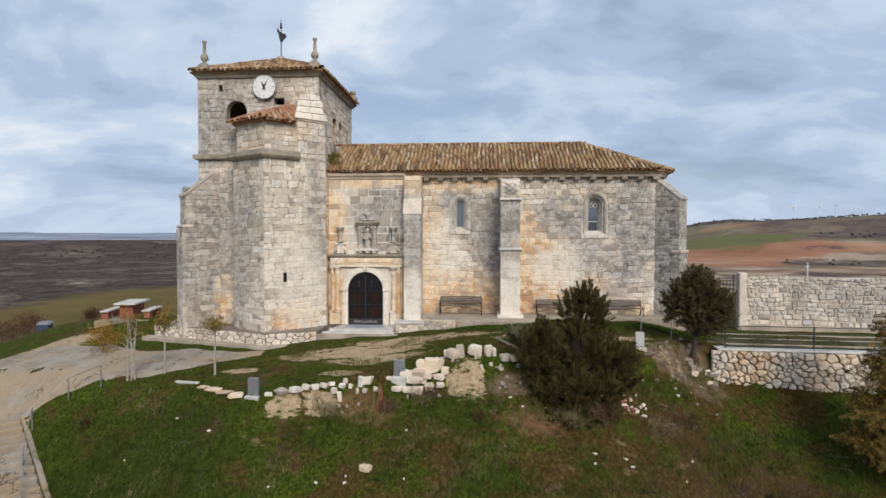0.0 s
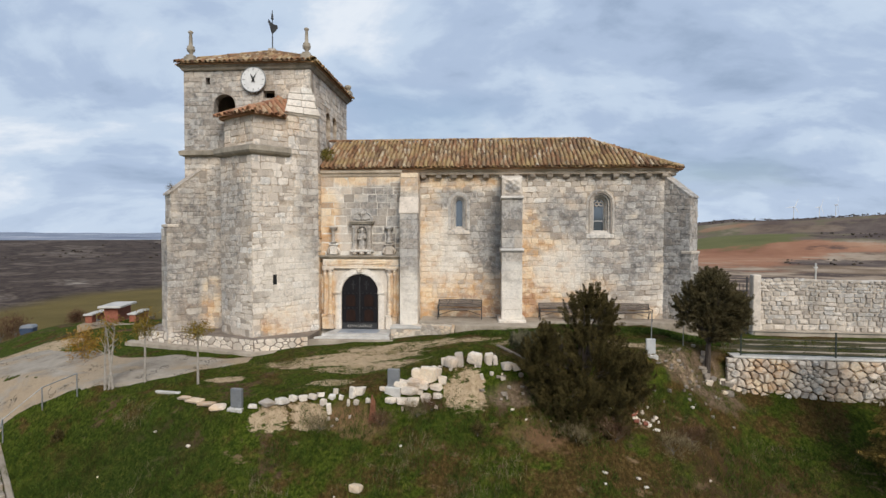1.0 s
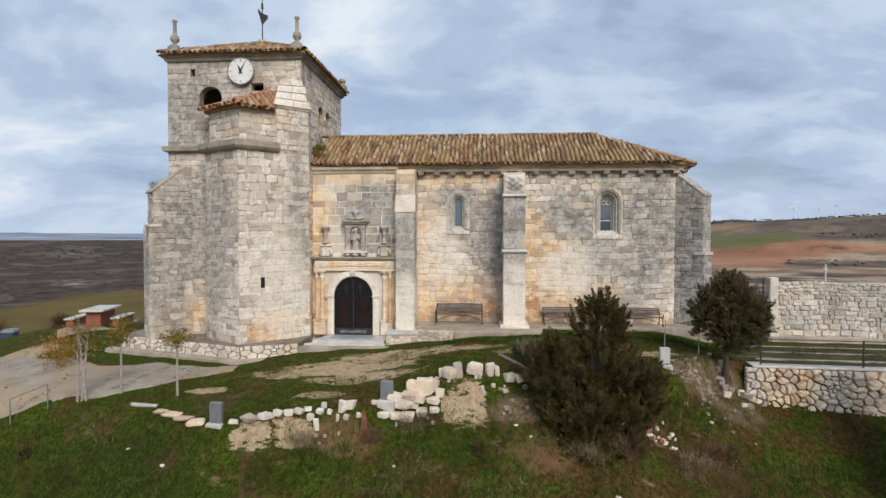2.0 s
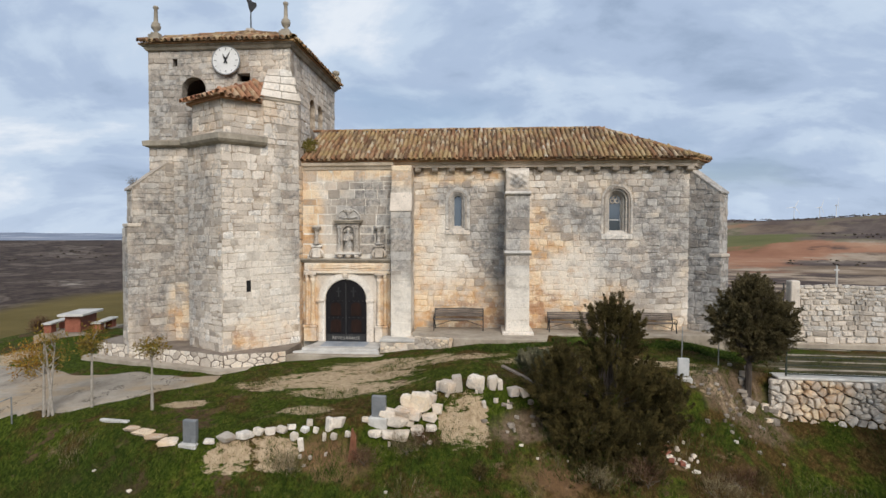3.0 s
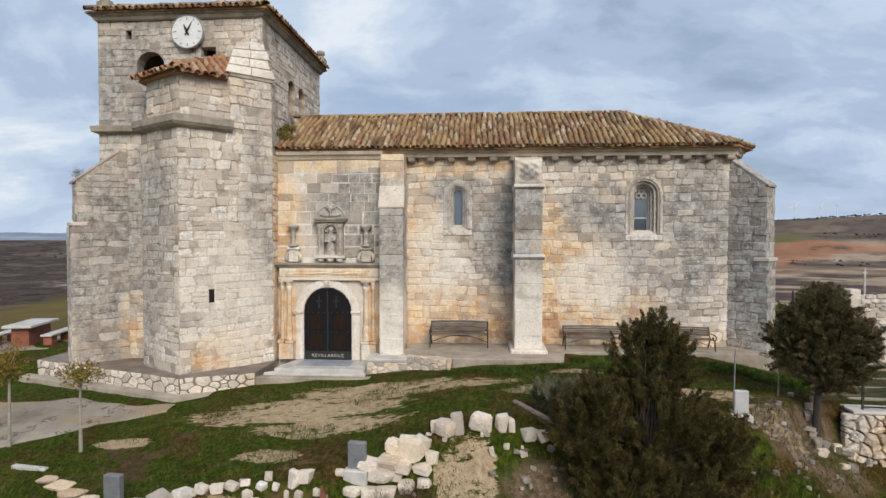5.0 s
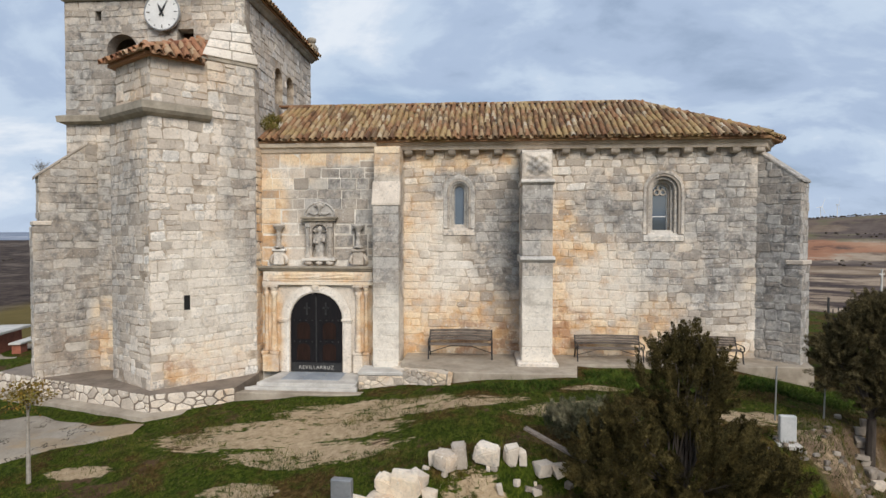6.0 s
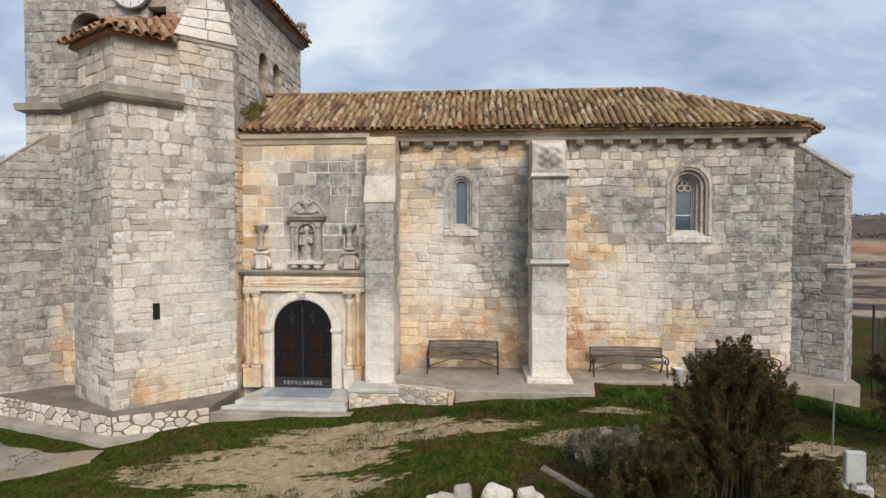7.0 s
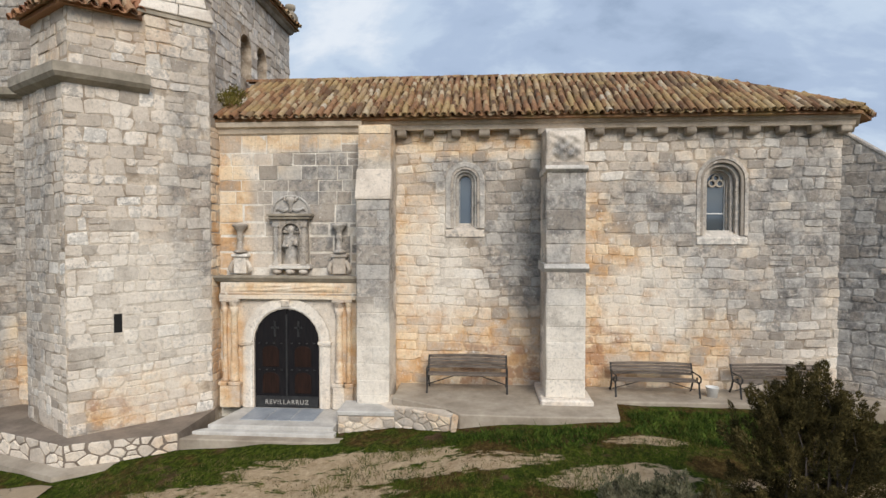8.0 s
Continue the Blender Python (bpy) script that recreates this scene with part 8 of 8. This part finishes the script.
def cap_tiles(parent, a, b, seed, step=0.33, clay="tile"):
    """A row of cover tiles along a ridge or hip."""
    r = random.Random(seed)
    a, b = Vector(a), Vector(b)
    way = (b - a).normalized()
    side = way.cross(Vector((0, 0, 1))).normalized()
    nrm = side.cross(way)
    base = Matrix((side, way, nrm)).transposed().to_4x4()
    n = int((b - a).length / step)
    for i in range(n):
        m = Matrix.Translation(a + way * (i * step + 0.46) + nrm * (0.04 + r.uniform(0, 0.015))) @ base @ Euler((0.05, 0, radians(r.uniform(-5, 5)))).to_matrix().to_4x4() @ Matrix.Diagonal((1.2, 1, 0.95, 1))
        ob = new("ridge_tile", TILE_DATA[clay][r.randrange(8)])
        ob.parent = parent
        ob.matrix_basis = m


cap_tiles(nave_roof, (HIP.x + 0.1, RIDGE_Y, RIDGE_Z), (-2.0, RIDGE_Y, RIDGE_Z), 73)
cap_tiles(nave_roof, SE_A + Vector((0, 0, 0.02)), HIP + Vector((0, 0, 0.02)), 74)
cap_tiles(nave_roof, SE_B + Vector((0, 0, 0.02)), HIP + Vector((0, 0, 0.02)), 69)
# tower roof: south, east and west slopes
TW, TD = corners[1][0] - corners[0][0], corners[2][1] - corners[1][1]
TR = APEX[2] - 10.66
S1 = math.hypot(TD / 2, TR)
S2 = math.hypot(TW / 2, TR)
tile_slope(tower_roof, (corners[0][0], corners[0][1] - 0.05, 10.61), (1, 0, 0), (0, TD / 2, TR), TW, lambda u, v: v < S1 and TW * 0.5 * v / S1 < u < TW * (1 - 0.5 * v / S1), 75, 120, pitch=0.2, slim=0.82, clay="tile_brown")
tile_slope(tower_roof, (corners[1][0] + 0.05, corners[1][1], 10.61), (0, 1, 0), (-TW / 2, 0, TR), TD, lambda u, v: v < S2 and TD * 0.5 * v / S2 < u < TD * (1 - 0.5 * v / S2), 76, 80, pitch=0.2, slim=0.82, clay="tile_brown")
for i in range(4):
    cap_tiles(tower_roof, (*corners[i], 10.66), (APEX[0], APEX[1], APEX[2] + 0.03), 80 + i, clay="tile_brown")
# turret roof, loose old tiles
LOW, HIGH = 0.42, 0.70                       # pitches of the two facets
EA, EB, EC = Vector((-5.4, -1.5)), Vector((-3.68, -2.55)), Vector((-2.72, -1.62))
N1 = Vector((-(EB - EA).y, (EB - EA).x)).normalized()
N2 = Vector((-(EC - EB).y, (EC - EB).x)).normalized()


def turret_facet(a, way, nrm, pitch, start, length, first, seed):
    a, way = a + way * start - nrm * 0.12, way

    def inside(u, v):
        p = a + way * u + nrm * (v / math.hypot(1, pitch))
        lower = LOW * N1.dot(p - EB) <= HIGH * N2.dot(p - EB)
        return p.y < -0.46 and p.x > -5.5 and p.x < -2.76 - 0.14 * (p.y + 1.62) and lower == first
    tile_slope(church, (a.x, a.y, 8.31 - 0.12 * pitch), (way.x, way.y, 0), (nrm.x, nrm.y, pitch), length, inside, seed, 60, pitch=0.225, row=0.27, wob=1.3, clay="tile_red")


turret_facet(EA, (EB - EA).normalized(), N1, LOW, -0.6, 2.9, True, 77)
turret_facet(EB, (EC - EB).normalized(), N2, HIGH, -0.3, 2.6, False, 78)
cap_tiles(church, (-3.70, -2.62, 8.33), (-3.26, -0.5, 9.13), 79, clay="tile_red")
